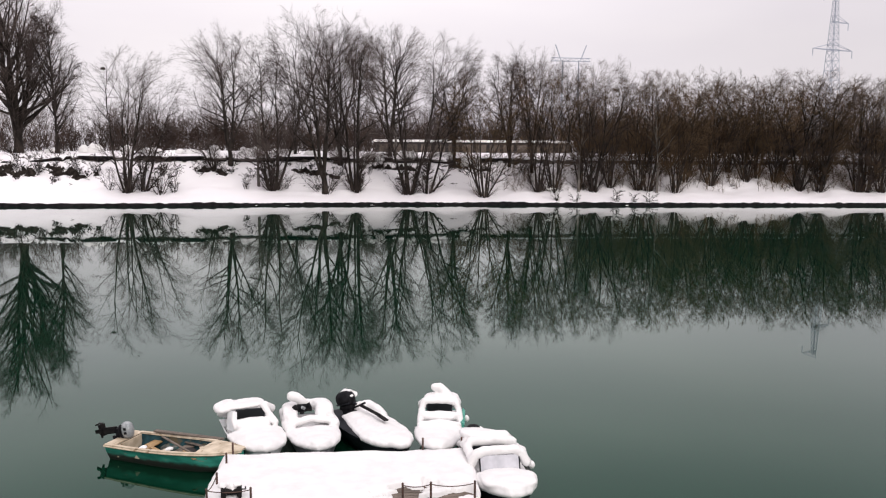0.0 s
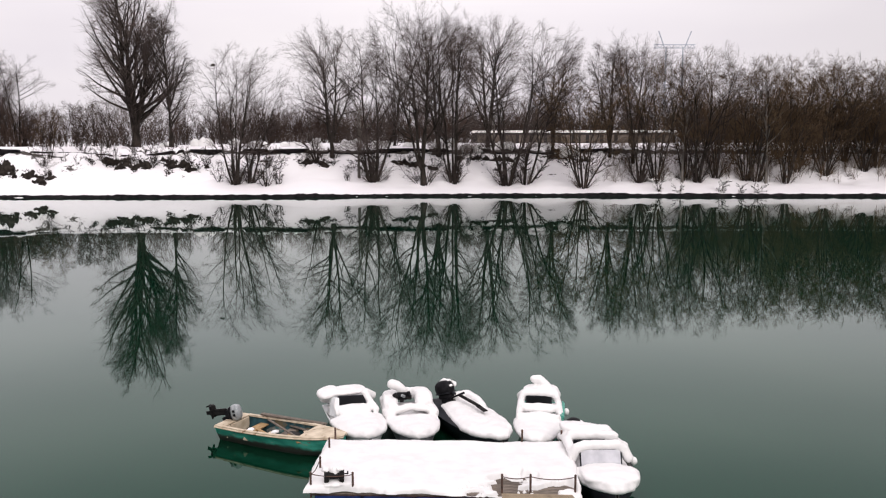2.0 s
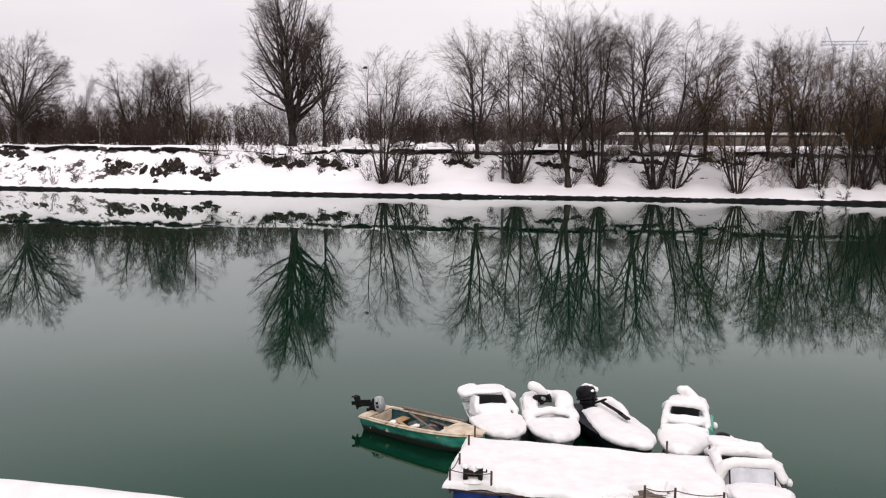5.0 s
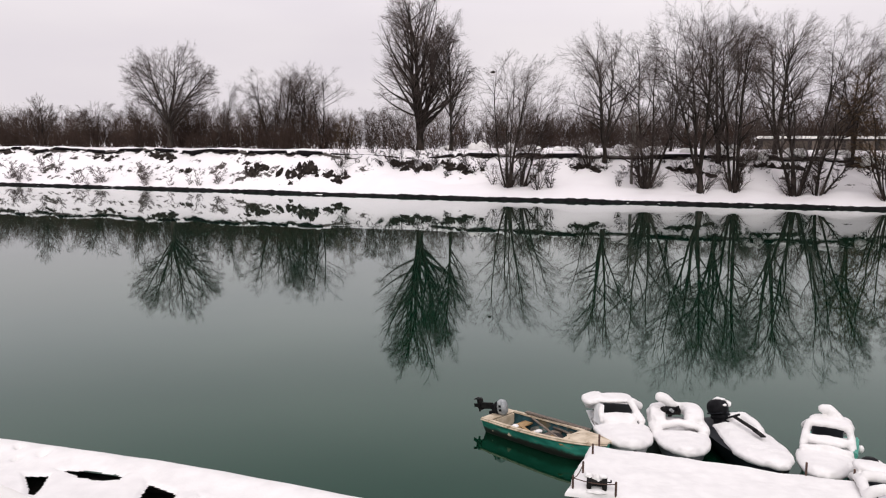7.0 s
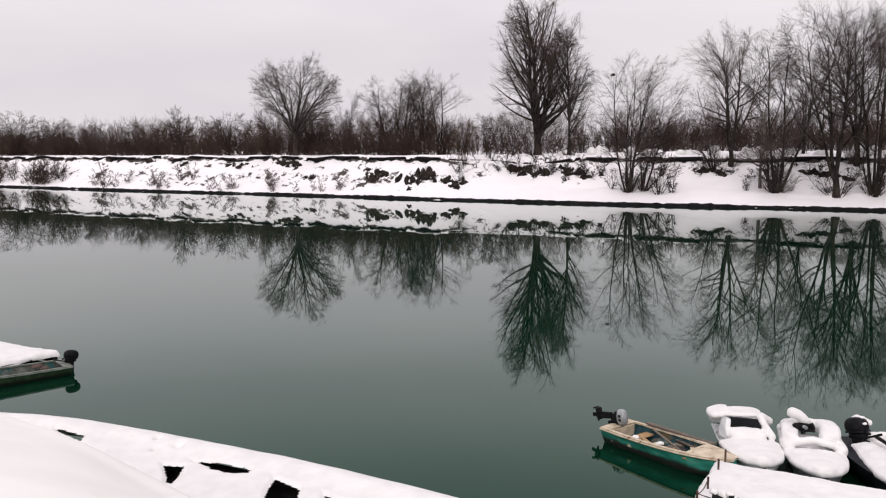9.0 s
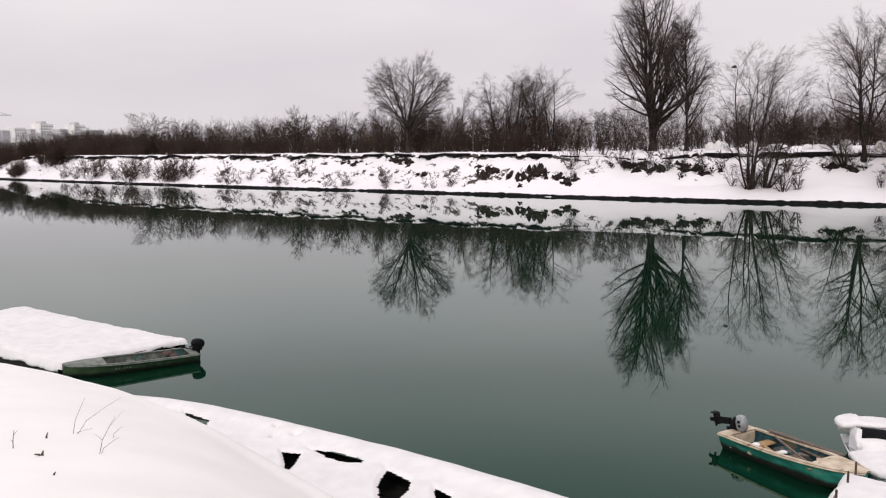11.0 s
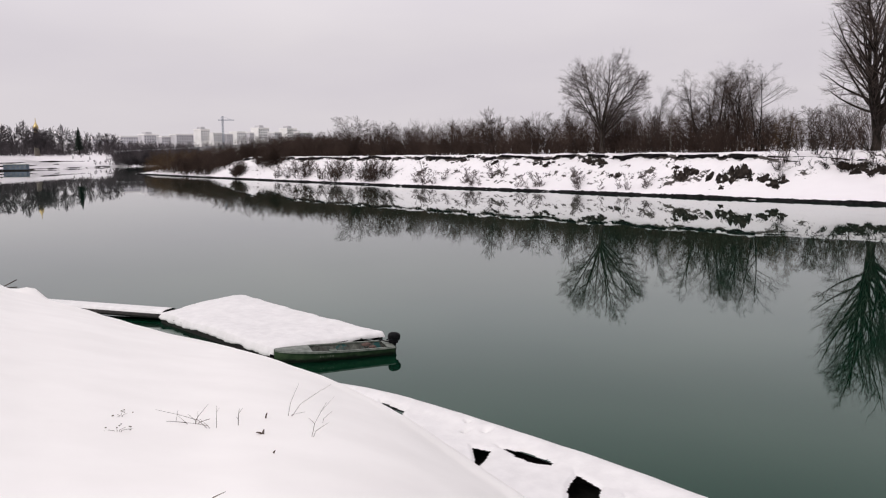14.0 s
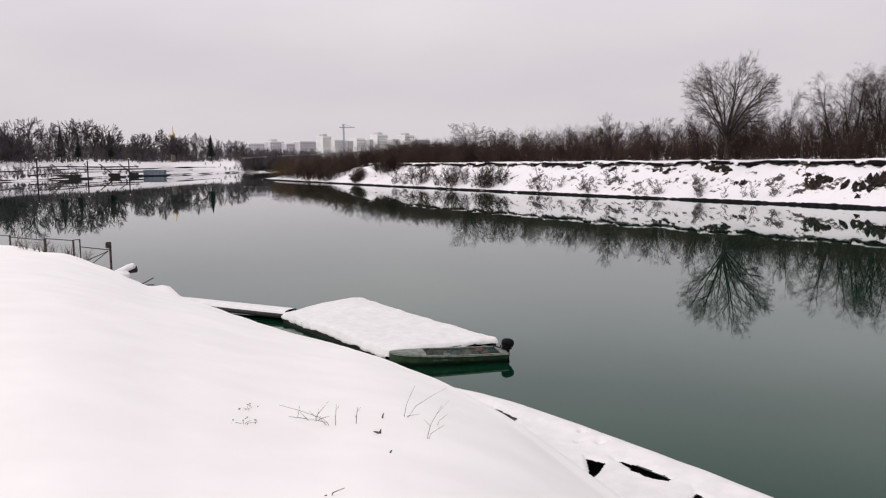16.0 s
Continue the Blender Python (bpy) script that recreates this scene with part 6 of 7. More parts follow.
def open_boat(bow, stern, W, mat, deck, label, bow_pow, motor_mat, tilt, mount=0.5, sunk=0.0):
    m, L = boat_frame(bow, stern)
    m = Matrix.Translation((0, 0, -sunk)) @ m
    boat = thing("motorboat", m, label, "boat")
    part("hull", hull_mesh(L, W, bow_pow, mat, INSIDE_TEAL if tilt < 0 else INSIDE), None, boat)
    half, sheer, _ = hull_shape(L, W, bow_pow)
    V, F = deck_sheet(L, W, bow_pow, L / 2 - L * 0.3, L / 2 - 0.02, 0.0, 0.014, 0.03, 1, over=0.012, round_pow=40, end_pow=40)
    part("foredeck", quads("foredeck", V, F, deck), None, boat, "worn painted foredeck")
    V, F = deck_sheet(L, W, bow_pow, -L / 2, -L / 2 + 0.3, 0.0, 0.014, 0.0, 2, over=0.01, round_pow=40, end_pow=40)
    part("rear_deck", quads("rear_deck", V, F, deck), None, boat)
    for sgn in (-1, 1):
        ys = np.linspace(-L / 2 + 0.28, L / 2 - L * 0.29, 14)
        w = half(ys)
        V = np.stack([np.concatenate([sgn * (w + 0.012), sgn * (w - 0.085), sgn * (w - 0.085), sgn * (w + 0.012)]), np.tile(ys, 4), np.concatenate([sheer(ys) + 0.016, sheer(ys) + 0.016, sheer(ys) - 0.03, sheer(ys) - 0.03])], 1)
        k = len(ys)
        i = np.arange(k - 1)
        F = np.concatenate([np.stack([i + a * k, i + 1 + a * k, i + 1 + b * k, i + b * k], 1) for a, b in ((0, 1), (1, 2), (2, 3), (3, 0))])
        part("side_deck", quads("side_deck", V, F, deck, False), None, boat)
    for y, wood in ((-L / 2 + 0.85, SEAT_WOOD if tilt < 0 else DECK_GREY), (-0.05, WOOD if tilt < 0 else DECK_GREY)):
        w = float(half(y)) - 0.09
        bm = bmesh.new()
        block(bm, -w, w, y - 0.14, y + 0.14, 0.27, 0.31, 0.01)
        part("bench", bm, wood, boat, "worn wooden bench")
    bm = bmesh.new()
    block(bm, -float(half(0)) + 0.24, float(half(0)) - 0.24, -L / 2 + 0.45, L / 2 - L * 0.40, 0.08, 0.10, 0.005)
    part("floorboard", bm, WOOD, boat)
    for sgn in (-1, 1):
        ys = np.linspace(-L / 2, L / 2 - 0.03, 22)
        V, F = tubes(np.stack([sgn * (half(ys) + 0.012), ys, sheer(ys) - 0.04], 1)[None], np.full((1, 22), 0.022), 6)
        part("rub_rail", quads("rub_rail", V, F, deck), None, boat)
    outboard(boat, (0.0, -L / 2 + 0.02, mount - (0 if tilt > 0 else 0.05)), motor_mat, tilt, 0.0, 1.0 if tilt > 0 else 0.88)
    for k in range(5 if tilt > 0 else 0):  # an unreadable registration mark
        y = L * 0.5 - L * 0.36 - 0.1 * k - (0.08 if k > 1 else 0)
        for sgn in (-1, 1):
            bm = bmesh.new()
            x = sgn * (float(half(y)) * 0.985 + 0.004)
            block(bm, x - 0.004, x + 0.004, y - 0.022, y + 0.022, 0.31, 0.37, 0.002)
            part("mark", bm, MARK, boat)
    return boat, L


teal, L = open_boat((-4.92, 19.17), (-8.55, 20.40), 1.26, HULL_TEAL, DECK_BEIGE, "worn teal rowing boat with a beige deck and raised motor", 3.2, MOTOR_GREY, -78, 0.60)
bm = bmesh.new()
block(bm, -0.46, 0.46, -L / 2 + 0.31, -L / 2 + 0.35, 0.12, 0.44, 0.01)
part("bulkhead", bm, DECK_BEIGE, teal, "beige plywood bulkhead")
for k, (x0, y0, x1, y1) in enumerate(((-0.1, -1.1, 0.3, -0.2), (0.35, -1.2, 0.45, -0.1), (-0.5, -0.2, -0.3, 0.9), (0.1, 0.2, 0.5, 0.8), (-0.2, 0.5, 0.3, 0.95))):
    bm = bmesh.new()
    d = Vector((x1 - x0, y1 - y0))
    block(bm, 0, d.length, -0.05, 0.05, 0, 0.025, 0.005, Matrix.Translation((x0, y0, 0.3 + 0.03 * k)) @ Matrix.Rotation(math.atan2(d.y, d.x), 4, "Z"))
    part("loose_board", bm, (SEAT_WOOD, DECK_BEIGE, WOOD)[k % 3], teal, "loose old board lying in the boat")
for k, (x, y) in enumerate(((0.2, -1.0), (0.05, -0.3), (0.3, 0.3), (-0.2, 0.75))):
    bm = bmesh.new()
    blob(bm, (x, y, 0.36), (0.13, 0.09, 0.05), 20 + k, 0.4, 2)
    part("snow_patch", bm, SNOW_SOFT, teal, "small patch of melting snow")
bm = bmesh.new()
rod(bm, (-0.45, -0.9, 0.45), (0.35, 0.75, 0.42), 0.03)
block(bm, 0.29, 0.43, 0.7, 1.1, 0.40, 0.43, 0.01)
part("oar", bm, WOOD, teal, "old wooden oar")
for x, y, r, mat, words in ((0.3, -0.95, (0.24, 0.16, 0.14), DECK_BEIGE, "crumpled pale cloth"), (-0.25, 0.1, (0.2, 0.26, 0.12), TIMBER, "dark heap of wet rope"), (0.25, 0.35, (0.16, 0.24, 0.1), MOTOR_GREY, "grey plastic bag"), (0.1, -0.45, (0.26, 0.14, 0.12), DECK_BEIGE, "pile of pale boards"), (-0.35, -0.6, (0.2, 0.24, 0.12), INSIDE, "heap of wet sacking"), (0.0, 0.75, (0.3, 0.2, 0.12), TIMBER, "dark bundle of rope under the foredeck"), (-0.3, 0.6, (0.12, 0.12, 0.14), HULL_TEAL, "teal bucket")):
    bm = bmesh.new()
    blob(bm, (x, y, 0.2), r, int(abs(x) * 40) + 4, 0.5, 2)
    part("clutter", bm, mat, teal, words)
bm = bmesh.new()
block(bm, -0.66, -0.52, -1.2, 0.9, 0.52, 0.56, 0.01, pose(0, 0, 0, 0, 0, 2))
part("loose_plank", bm, WOOD, teal, "grey loose plank along the gunwale")
green, L = open_boat((-28.95, 11.25), (-27.75, 15.75), 1.45, HULL_GREEN, DECK_GREY, "olive green aluminium boat moored at the dock", 4.0, MOTOR_BLACK, 8, 0.42, 0.11)
for x, y, r in ((0.25, -1.35, (0.22, 0.2, 0.1)), (-0.25, -1.5, (0.16, 0.16, 0.09))):
    bm = bmesh.new()
    blob(bm, (x, y, 0.42), r, 7, 0.3, 2)
    part("clutter", bm, RUST, green, "rusty brown gear at the stern")

# ---- pylons, town and fence ----
STEEL = material("galvanised_steel", (0.29, 0.32, 0.38), (0.42, 0.45, 0.50), 0.5, scale=0.5, metal=0.3)
# far walls and panes are lightened so their colours carry the distant haze
PLASTER = material("white_plaster", (0.78, 0.77, 0.75), (0.88, 0.87, 0.85), 0.8, scale=0.12)
GREY_WALL = material("grey_panel_wall", (0.50, 0.49, 0.51), (0.64, 0.63, 0.65), 0.85, scale=0.12)
PANE = material("hazed_window", (0.20, 0.21, 0.24), (0.30, 0.31, 0.34), 0.2, scale=0.3)
GOLD = material("gilded_dome", (0.50, 0.38, 0.16), (0.66, 0.52, 0.26), 0.42, scale=1.0, metal=0.8)
OCHRE = material("ochre_plaster", (0.17, 0.15, 0.125), (0.24, 0.215, 0.18), 0.85, scale=0.3)
CONCRETE = material("pale_concrete", (0.36, 0.36, 0.37), (0.48, 0.48, 0.49), 0.8, scale=0.2)
SPRUCE = material("spruce_needles", (0.018, 0.028, 0.022), (0.04, 0.055, 0.045), 0.9, scale=1.0)
BLUE_HOUSE = material("blue_grey_cladding", (0.14, 0.18, 0.24), (0.22, 0.27, 0.34), 0.7, scale=0.5)


def beam(bm, a, b, r):
    rod(bm, a, b, r, sides=4)


def lattice_mast(bm, w0, w1, z0, z1, bays, r):
    """Four legs and their crossed braces."""
    lv = []
    for k in range(bays + 1):
        f = k / bays
        w, z = w0 + (w1 - w0) * f, z0 + (z1 - z0) * f
        lv.append([Vector((sx * w / 2, sy * w / 2, z)) for sx, sy in ((-1, -1), (1, -1), (1, 1), (-1, 1))])
    for lo, hi in zip(lv, lv[1:]):
        for i in range(4):
            j = (i + 1) % 4
            beam(bm, lo[i], hi[i], r * 1.5)
            beam(bm, lo[i], hi[j], r)
            beam(bm, lo[j], hi[i], r)
            beam(bm, hi[i], hi[j], r)


pylon = thing("power_pylon", pose(141.0, 296.2, 8.3, 0, 0, 25), "tall galvanised lattice power pylon behind the wood", "pylon")
bm = bmesh.new()
lattice_mast(bm, 6.5, 2.9, -0.5, 37.4, 11, 0.075)
lattice_mast(bm, 2.9, 1.1, 37.4, 58.4, 10, 0.065)
part("mast", bm, STEEL, pylon)
for z, w0, w1 in ((37.9, -10.1, 10.1), (47.7, -1, 7.2), (57.4, -6.2, 1)):
    bm = bmesh.new()
    for sy in (-1.0, 1.0):
        beam(bm, (w0, 0, z), (0, sy, z), 0.14)
        beam(bm, (0, sy, z), (w1, 0, z), 0.14)
        beam(bm, (w0, 0, z), (0, sy, z + 2.4), 0.1)
        beam(bm, (0, sy, z + 2.4), (w1, 0, z), 0.1)
    part("crossarm", bm, STEEL, pylon)
    for x in (w0, w1):
        if abs(x) > 2:
            bm = bmesh.new()
            rod(bm, (x, 0, z), (x, 0, z - 2.6), 0.16, sides=6)
            part("insulator", bm, STEEL, pylon)
portal = thing("portal_pylon", pose(52.3, 337, 8.5, 0, 0, 8), "wide steel portal pylon rising above the trees", "pylon")
for sx in (-1, 1):
    bm = bmesh.new()
    for a, b in (((sx * 3.6, -2, -1), (sx * 3.4, 0, 38)), ((sx * 3.6, 2, -1), (sx * 3.4, 0, 38)), ((sx * 4.2, 0, 38), (sx * 6.6, 0, 44.2))):
        beam(bm, a, b, 0.22)
    part("leg", bm, STEEL, portal)
bm = bmesh.new()
for z in (37.6, 38.9):
    beam(bm, (-8.4, 0, z), (8.4, 0, z), 0.16)
for k in range(14):
    x = -8.4 + 1.2 * k
    beam(bm, (x, 0, 37.6 + 1.3 * (k % 2)), (x + 1.2, 0, 38.9 - 1.3 * (k % 2)), 0.1)
part("crossarm", bm, STEEL, portal)


def apartment(name, x, y, w, depth, top, turn, wall, storeys, bays, label, roof_block=False, base=10.0):
    h = top - base
    ob = thing(name, pose(x, y, base, 0, 0, turn), label, "building", "distant town")
    bm = bmesh.new()
    block(bm, -w / 2, w / 2, -depth / 2, depth / 2, -4, h, 0.15)
    part("wall", bm, wall, ob)
    bm = bmesh.new()
    block(bm, -w / 2 - 0.4, w / 2 + 0.4, -depth / 2 - 0.4, depth / 2 + 0.4, h, h + 0.7, 0.1)
    part("roof", bm, SNOW, ob)
    if roof_block:
        bm = bmesh.new()
        block(bm, -w * 0.3, w * 0.12, -depth * 0.3, depth * 0.3, h + 0.7, h + 3.4, 0.2)
        part("roof_house", bm, GREY_WALL, ob)
    me = None
    for i in range(storeys):
        for j in range(bays):
            if me is None:
                bm = bmesh.new()
                block(bm, -0.5, 0.5, -0.06, 0.06, -0.5, 0.5, 0.02)
                one = part("window", bm, PANE, ob)
                me = one.data
            else:
                one = part("window", me, None, ob)
            one.matrix_basis = Matrix.LocRotScale((-w / 2 + w * (j + 0.5) / bays, -depth / 2 - 0.03, h - 2.2 - i * 3.1), None, (w / bays * 0.5, 1, 1.6))
    return ob


TOWN = "white apartment block with rows of dark windows"
ROWS_OF = "low grey apartment row with a snowy roof"
for x, y, w, top, n, wall, words, high in ((-1010, 196, 30, 30.5, 9, GREY_WALL, ROWS_OF, True), (-1003, 224, 26, 32.5, 8, GREY_WALL, ROWS_OF, False), (-996, 246, 20, 34.5, 6, GREY_WALL, ROWS_OF, True), (-990, 264, 18, 32.0, 6, GREY_WALL, ROWS_OF, False), (-984, 282, 24, 34.5, 7, GREY_WALL, ROWS_OF, False),
                                           (-962, 300, 13, 40.0, 4, PLASTER, TOWN, True), (-958, 314, 14, 35.5, 5, PLASTER, TOWN, False), (-954, 328, 12, 34.5, 4, GREY_WALL, TOWN, False), (-950, 340, 14, 37.0, 5, PLASTER, TOWN, False), (-946, 354, 12, 36.0, 4, GREY_WALL, TOWN, False), (-941, 365, 17, 41.5, 5, PLASTER, TOWN, True),
                                           (-934, 382, 15, 36.0, 5, GREY_WALL, TOWN, False), (-928, 396, 16, 40.5, 5, PLASTER, TOWN, True), (-922, 412, 22, 35.0, 7, GREY_WALL, ROWS_OF, False)):
    apartment("apartment_building", x, y, w, 14, top, 109, wall, 4 if top > 36 else 3, n, words, high, 8.0)

garages = thing("garage_row", pose(6, 190, 8.1, 0, 0, 2), "long low row of sheds under a snowy roof", "sheds")
bm = bmesh.new()
block(bm, -22, 24, -3, 3, -0.5, 2.4, 0.05)
part("wall", bm, TIMBER, garages)
bm = bmesh.new()
block(bm, -22.4, 24.4, -3.5, 3.5, 2.4, 2.95, 0.2)
part("roof", bm, SNOW, garages)
for i in range(14):
    bm = bmesh.new()
    block(bm, -21 + 3.2 * i, -18.6 + 3.2 * i, -3.08, -2.98, -0.3, 1.9, 0.02)
    part("door", bm, WOOD, garages)

crane = thing("tower_crane", pose(-947.5, 321, 10, 0, 0, 108), "slim tower crane above the apartment blocks", "crane")
bm = bmesh.new()
lattice_mast(bm, 1.6, 1.6, 0, 45.5, 14, 0.11)
part("mast", bm, STEEL, crane)
bm = bmesh.new()
beam(bm, (-6, 0, 41), (17, 0, 41.6), 0.5)
beam(bm, (0, 0, 45.5), (14, 0, 41.6), 0.16)
beam(bm, (0, 0, 45.5), (-6, 0, 41), 0.16)
part("jib", bm, STEEL, crane)

church = thing("church", pose(-695, 87.7, 12), "slim ochre church tower with a gilded onion dome", "church")
bm = bmesh.new()
block(bm, -2.0, 2.0, -2.0, 2.0, -2, 16, 0.2)
part("tower", bm, OCHRE, church)
bm = bmesh.new()
prof = ((1.5, 16), (1.5, 18.6), (2.0, 19.6), (1.9, 20.8), (1.2, 22.2), (0.5, 23.6), (0.25, 25.2), (0.2, 27.2))
ring = [[bm.verts.new((r * math.cos(k * math.pi / 6), r * math.sin(k * math.pi / 6), z)) for k in range(12)] for r, z in prof]
for a, b in zip(ring, ring[1:]):
    for k in range(12):
        bm.faces.new((a[k], a[(k + 1) % 12], b[(k + 1) % 12], b[k]))
part("dome", bm, GOLD, church, "gilded onion dome")


def spruce_mesh():
    rng = np.random.default_rng(12)
    n = 1500
    f = rng.random(n) ** 0.8
    a = rng.uniform(0, 2 * np.pi, n)
    r = (1 - f) * 4.2 * rng.uniform(0.3, 1.15, n) + 0.15
    st = np.stack([np.cos(a) * 0.1, np.sin(a) * 0.1, 1 + f * 15], 1)
    en = np.stack([np.cos(a) * r, np.sin(a) * r, 1 + f * 15 - 0.25 * r + 0.3], 1)
    return joined("crown", [spikes(st, en, np.full(n, 0.22))], SPRUCE)


sm = spruce_mesh()
tm = bpy.data.meshes.new("trunk")
bm = bmesh.new()
rod(bm, (0, 0, -2), (0, 0, 15.5), 0.28, 0.05)
bm.to_mesh(tm)
bm.free()
tm.materials.append(BARK)
for x, y, top in ((-670.9, 113.7, 31.5), (-600.5, 3.2, 33.7), (-639.5, 36.2, 32.8), (-606, 14, 28)):
    k = (top - 13) / 16
    ob = thing("spruce", Matrix.LocRotScale((x, y, 13), None, (k, k, k)), "dark green spruce on the far snowy hill", "tree", "spruces on the hill")
    part("trunk", tm, None, ob)
    part("crown", sm, None, ob)

bridge = thing("bridge", pose(0, 0, 0), "long low concrete bridge across the river", "bridge")
a, b = Vector((-760, 165, 13.6)), Vector((-860, 330, 20.5))
bm = bmesh.new()
m = (b - a).to_track_quat("X", "Z").to_matrix().to_4x4()
block(bm, -6, (b - a).length + 30, -4, 4, -0.5, 0.3, 0.05, Matrix.Translation(a) @ m)
part("deck", bm, CONCRETE, bridge)
for sgn in (-3.9, 3.9):
    bm = bmesh.new()
    block(bm, -6, (b - a).length + 30, sgn - 0.08, sgn + 0.08, 0.3, 0.7, 0.02, Matrix.Translation(a) @ m)
    part("parapet", bm, CONCRETE, bridge)
for k in range(2, 5):
    p = a.lerp(b, (k + 0.5) / 5)
    bm = bmesh.new()
    block(bm, p.x - 1, p.x + 1, p.y - 2, p.y + 2, -2, p.z - 0.5, 0.1)
    part("pier", bm, CONCRETE, bridge)

house = thing("houseboat", pose(-615, 64, 0, 0, 0, 62), "blue-grey floating boathouse at the far bank", "houseboat")
bm = bmesh.new()
block(bm, -8.5, 8.5, -3, 3, -0.4, 0.8, 0.1)
part("pontoon", bm, TIMBER, house)
bm = bmesh.new()
block(bm, -7.5, 7.5, -2.4, 2.4, 0.8, 4.2, 0.05)
part("cabin", bm, BLUE_HOUSE, house)
bm = bmesh.new()
block(bm, -8.0, 8.0, -2.9, 2.9, 4.2, 4.7, 0.1)
part("roof", bm, SNOW, house)
for k in range(5):
    bm = bmesh.new()
    block(bm, -6.3 + 3 * k, -5.0 + 3 * k, -2.46, -2.38, 1.9, 3.3, 0.02)
    part("window", bm, PANE, house)
for x, y, top in ((-505.4, -10, 12.6), (-545.2, 17.3, 11), (-598.8, 45.4, 12.2)):
    ob = thing("mooring_pile", pose(x, y, 0), "dark steel mooring pile standing in the river", "pile", "mooring piles")
    bm = bmesh.new()
    rod(bm, (0, 0, -2), (0, 0, top), 0.42, 0.36, 8)
    part("shaft", bm, TIMBER, ob)
    bm = bmesh.new()
    rod(bm, (0, 0, top), (0, 0, top + 0.5), 0.6, 0.2, 8)
    part("cap", bm, SNOW, ob)
for k, (x0, y0, n) in enumerate(((-535, 8, 12), (-585, 36, 6), (-608, 50, 5))):
    ob = thing("landing_stage", pose(x0, y0, 0, 0, 0, 62), "dark landing stage with a sloping gangway in snow", "landing stage", "landing stages")
    bm = bmesh.new()
    block(bm, -n, n, -1.5, 1.5, -0.3, 0.9, 0.1)
    part("deck", bm, TIMBER, ob)
    bm = bmesh.new()
    block(bm, -n + 1, n * 0.4, -1.3, 1.3, 0.9, 2.6, 0.1)
    part("shed", bm, TIMBER, ob)
    for sgn in (-0.8, 0.8):
        bm = bmesh.new()
        rod(bm, (-n * 0.3, 1 + sgn, 1.2), (-n * 0.3 - 16, 14 + sgn, 9.0), 0.22, sides=6)
        part("ramp_beam", bm, TIMBER, ob)

# ---- fence and weeds on the near bank ----
FENCE_STEEL = material("dull_fence_steel", (0.02, 0.017, 0.015), (0.085, 0.07, 0.06), 0.75, scale=8.0, bump=0.003, bump_scale=40, spec=0.2)
fence = thing("fence", pose(0, 0, 0), "old rusty pipe fence with a gate on the snowy bank", "fence")
POLES = [(-41.46, 2.05, 4.22, 0.055), (-42.0, 0.76, 4.40, 0.032), (-42.3, 0.48, 4.36, 0.05), (-43.5, -0.74, 4.42, 0.065), (-46.45, -2.37, 4.42, 0.05), (-50.3, -4.65, 4.45, 0.05)]
for x, y, top, r in POLES:
    bm = bmesh.new()
    rod(bm, (x, y, float(mound_z(x, y)) - 0.5), (x, y, top), r, r * 0.95)
    part("post", bm, FENCE_STEEL, fence, "rusty steel post")
for i, j, drop in ((0, 1, 0.35), (2, 3, 0.02), (3, 4, 0.10), (4, 5, 0.05), (1, 2, 0.0)):
    a, b = POLES[i], POLES[j]
    bm = bmesh.new()
    rod(bm, (a[0], a[1], a[2] - drop), (b[0], b[1], b[2] - drop), 0.022)
    part("rail", bm, FENCE_STEEL, fence)
a = POLES[0]
for end in ((-40.75, -0.9, 2.75), (-40.6, 0.15, 2.55)):
    bm = bmesh.new()
    rod(bm, (a[0], a[1] - 0.1, a[2] - 0.4), end, 0.02)
    part("brace", bm, FENCE_STEEL, fence)
bm = bmesh.new()
block(bm, -0.09, 0.09, -0.2, 0.06, -0.26, 0.04, 0.03, Matrix.Translation((a[0], a[1], a[2])))
part("hinge_box", bm, FENCE_STEEL, fence)

drain = thing("drain_pipe", pose(-38.4, 2.3, float(mound_z(-38.4, 2.3)), 0, 0, 20), "short dark pipe under a heap of snow", "pipe")
bm = bmesh.new()
rod(bm, (0.1, 0.0, 0.2), (0.15, 0.62, 0.22), 0.15, sides=14)
part("pipe", bm, TIMBER, drain)
snow_form(drain, [([(0.1, -0.55, -0.05), (0.1, -0.2, 0.12), (0.12, 0.15, 0.26), (0.14, 0.42, 0.36)], 0.17), ([(0.3, -0.3, 0.0), (0.3, 0.1, 0.0)], 0.18)], (), "heap of snow")
STALK = material("dry_stalks", (0.045, 0.033, 0.027), (0.14, 0.105, 0.085), 0.9, scale=20.0)


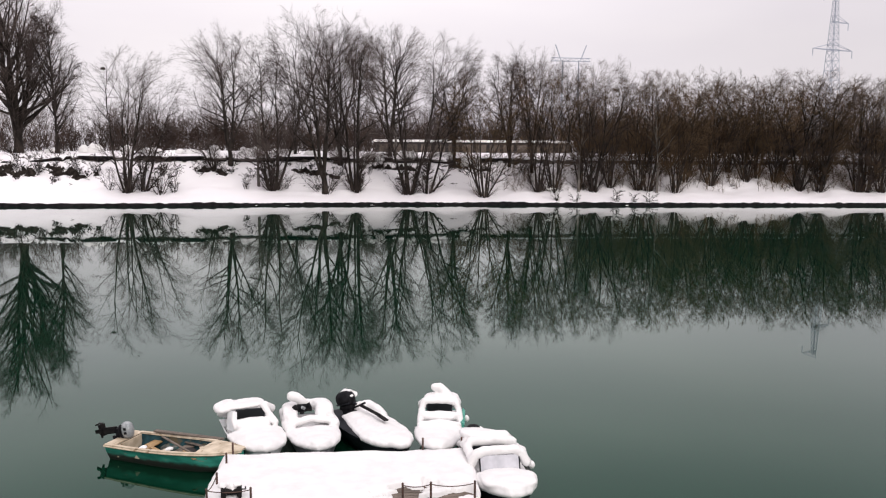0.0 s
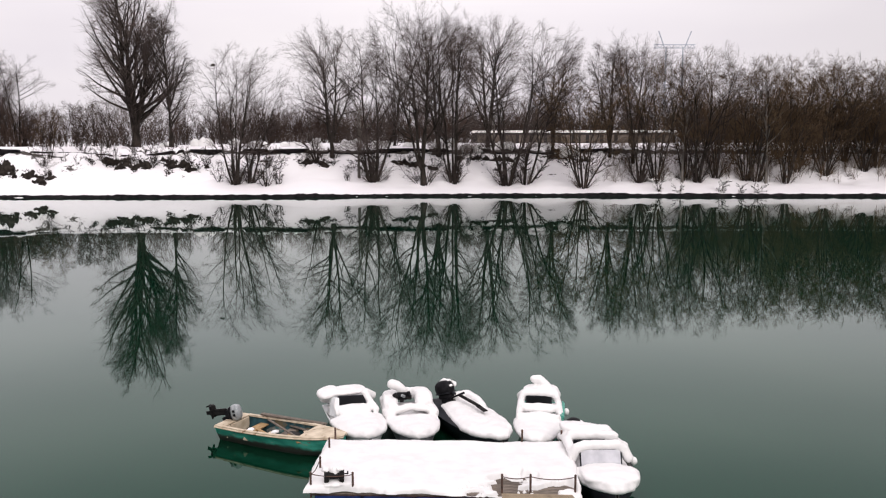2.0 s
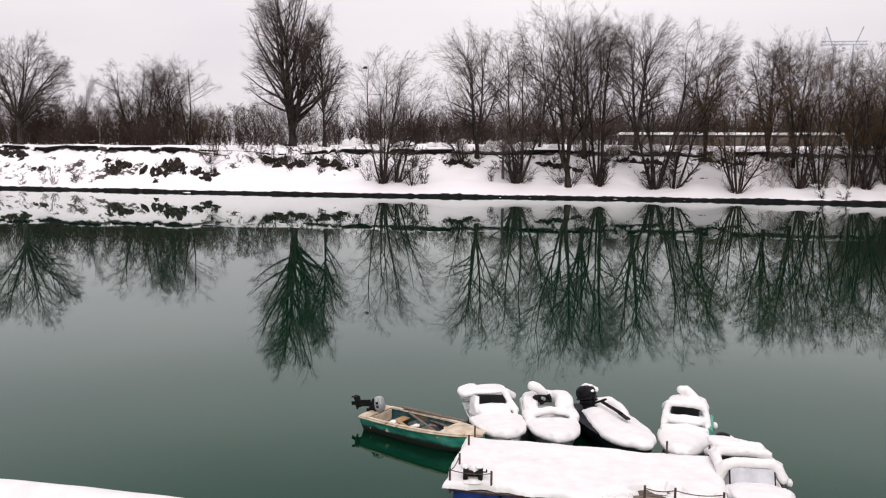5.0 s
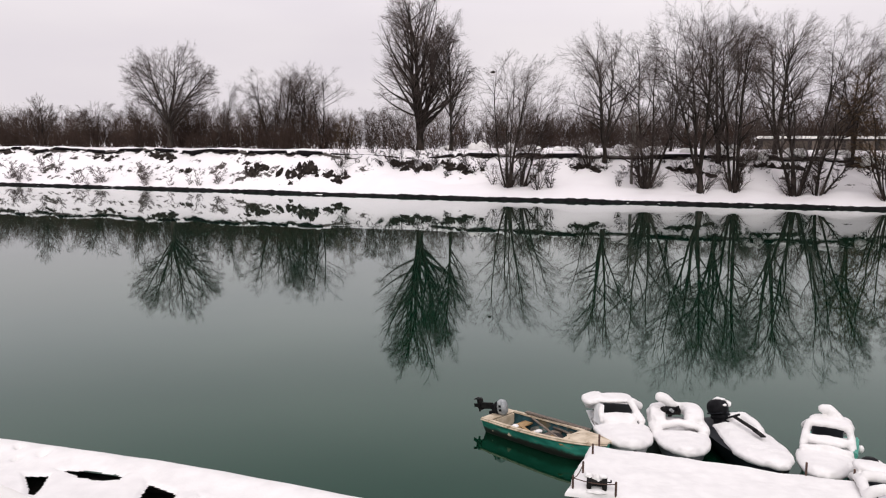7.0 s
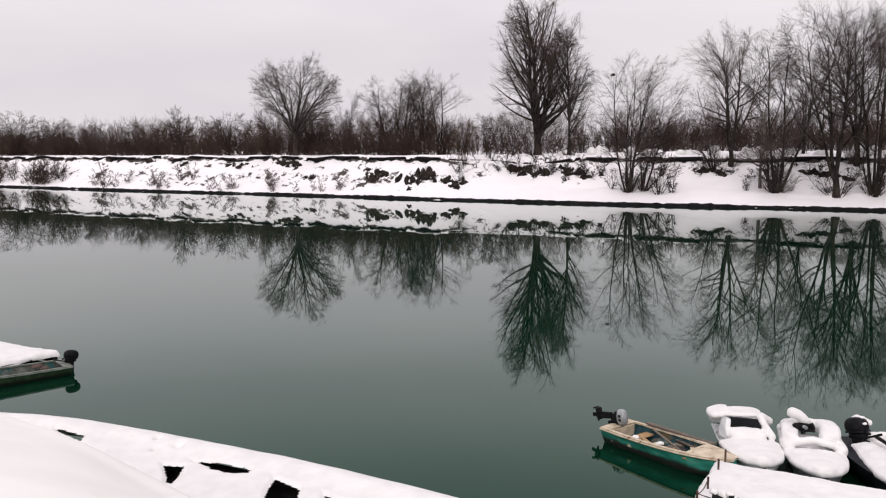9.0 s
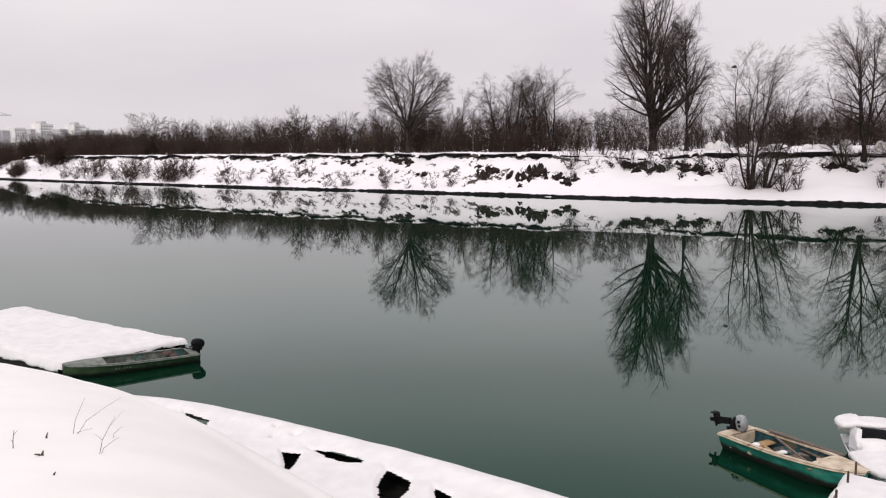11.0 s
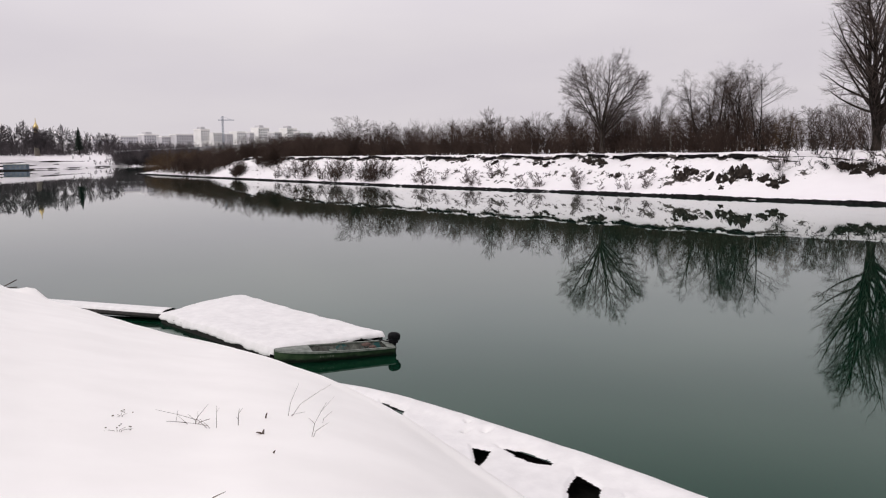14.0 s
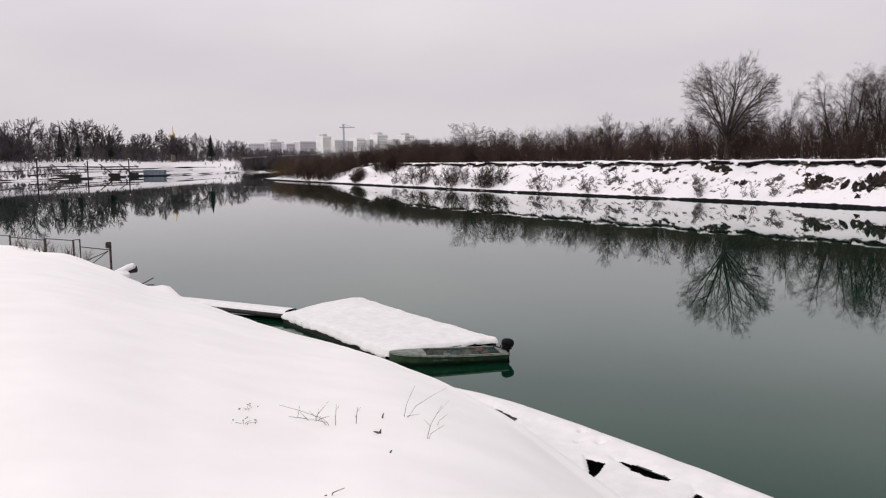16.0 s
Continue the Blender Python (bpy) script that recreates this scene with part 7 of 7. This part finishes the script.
def weed(x, y, stems, label, r=0.0032, heads=0.0):
    """A dead weed: stems by lean to each side, height and way they fork."""
    z = float(mound_z(x, y))
    ob = thing("dead_weed", pose(x, y, z), label, "weed", "dead weeds in the snow")
    for dx, dy, h, fork in stems:
        dx, dy, h = dx * 0.75, dy * 0.75, h * 0.7
        bm = bmesh.new()
        p = [Vector((0, 0, -0.1)), Vector((dx * 0.3, dy * 0.3, h * 0.38)), Vector((dx * 0.66, dy * 0.66, h * 0.72)), Vector((dx, dy, h))]
        for k, (a, b) in enumerate(zip(p, p[1:])):
            rod(bm, a, b, r * (1 - 0.2 * k), r * (0.8 - 0.2 * k), 5)
        if fork:
            rod(bm, p[2], p[2] + Vector((dx * 0.2 - 0.05 * fork, dy * 0.3 + 0.12 * fork, (0.1 + 0.05 * h) * fork)), r * 0.5, r * 0.25, 5)
            rod(bm, p[1], p[1] + Vector((0.03, -0.08 * fork, 0.09 * fork)), r * 0.5, r * 0.25, 5)
        part("stem", bm, STALK, ob)
        if heads:
            for k in range(2):
                bm = bmesh.new()
                blob(bm, p[3] + Vector((0.03 * math.sin(90 * h + 2 * k), 0.05 * math.sin(31 * dy + 2.1 * k), 0.015 * k)), (heads, heads, heads * 0.8), k, 0.3, 1)
                part("seed_head", bm, STALK, ob, "dry brown seed head")
    return ob


THIN = "thin dry weed stalks poking out of snow"
weed(-8.45, 1.56, [(0, 0.02, 0.05, 0), (0.02, 0.08, 0.04, 0), (0, -0.04, 0.04, 0), (0.1, -0.1, 0.03, 0)], "small dry seed heads just above the snow", 0.003, 0.009)
weed(-7.72, 1.38, [(0, -0.1, 0.04, 0), (0.0, 0.1, 0.035, 0), (0, 0.0, 0.05, 0), (0.08, 0.16, 0.03, 0)], "small dry seed heads just above the snow", 0.003, 0.009)
weed(-7.98, 2.34, [(0, -0.75, 0.42, 0), (0, -0.38, 0.16, 1), (0, 0.02, 0.32, 0.3)], THIN)
weed(-8.22, 2.2, [(0, -0.36, 0.12, 1), (0, 0.06, 0.12, 1), (0.02, 0.2, 0.04, 0)], THIN, 0.005)
weed(-8.08, 2.59, [(0, 0.03, 0.24, 0.35)], THIN, 0.005)
weed(-8.5, 3.04, [(0, 0.03, 0.08, 0)], THIN, 0.012)
weed(-7.61, 2.67, [(0.05, -0.1, 0.06, 0), (0, 0.02, 0.06, 0)], THIN, 0.014)
weed(-8.73, 3.38, [(0, 0.75, 0.38, 0), (0, 0.22, 0.5, 0), (0, 0.3, 0.0, 0)], THIN)
weed(-7.62, 3.16, [(0, 0.26, 0.45, 1), (0, 0.3, 0.15, 0)], THIN)
weed(-8.49, 3.68, [(0, 0.2, 0.14, 0)], THIN)
weed(-6.77, 2.44, [(0, 0.03, 0.03, 0)], THIN, 0.01)
weed(-5.45, 1.47, [(0, 0.16, 0.04, 0), (0.03, -0.04, 0.02, 0)], THIN, 0.005)
frame_bit = thing("broken_frame", pose(-36.39, 2.98, 2.84), "broken dark metal frame sticking out of snow", "scrap")
for end in ((0.04, 0.46, 0.24), (0.04, 0.46, -0.06)):
    bm = bmesh.new()
    rod(bm, (0, -0.12, -0.05), end, 0.022)
    part("bar", bm, FENCE_STEEL, frame_bit)
rng = random.Random(17)
for k in range(16):
    stems = [(rng.uniform(-0.2, 0.2), rng.uniform(-0.45, 0.45), rng.uniform(0.35, 0.95), rng.uniform(0.3, 1.2)) for _ in range(7)]
    weed(-40.6 - 0.12 * k + rng.uniform(-0.4, 0.4), 1.1 - 0.21 * k + rng.uniform(-0.2, 0.2), stems, "dry grass tuft by the fence in snow", 0.009)
nest = thing("nest", pose(-51.5, 122.6, 20.2), "dark bird's nest of twigs high in a willow", "nest")
bm = bmesh.new()
blob(bm, (0, 0, 0), (0.42, 0.42, 0.3), 3, 0.4, 2)
part("twigs", bm, EARTH, nest)
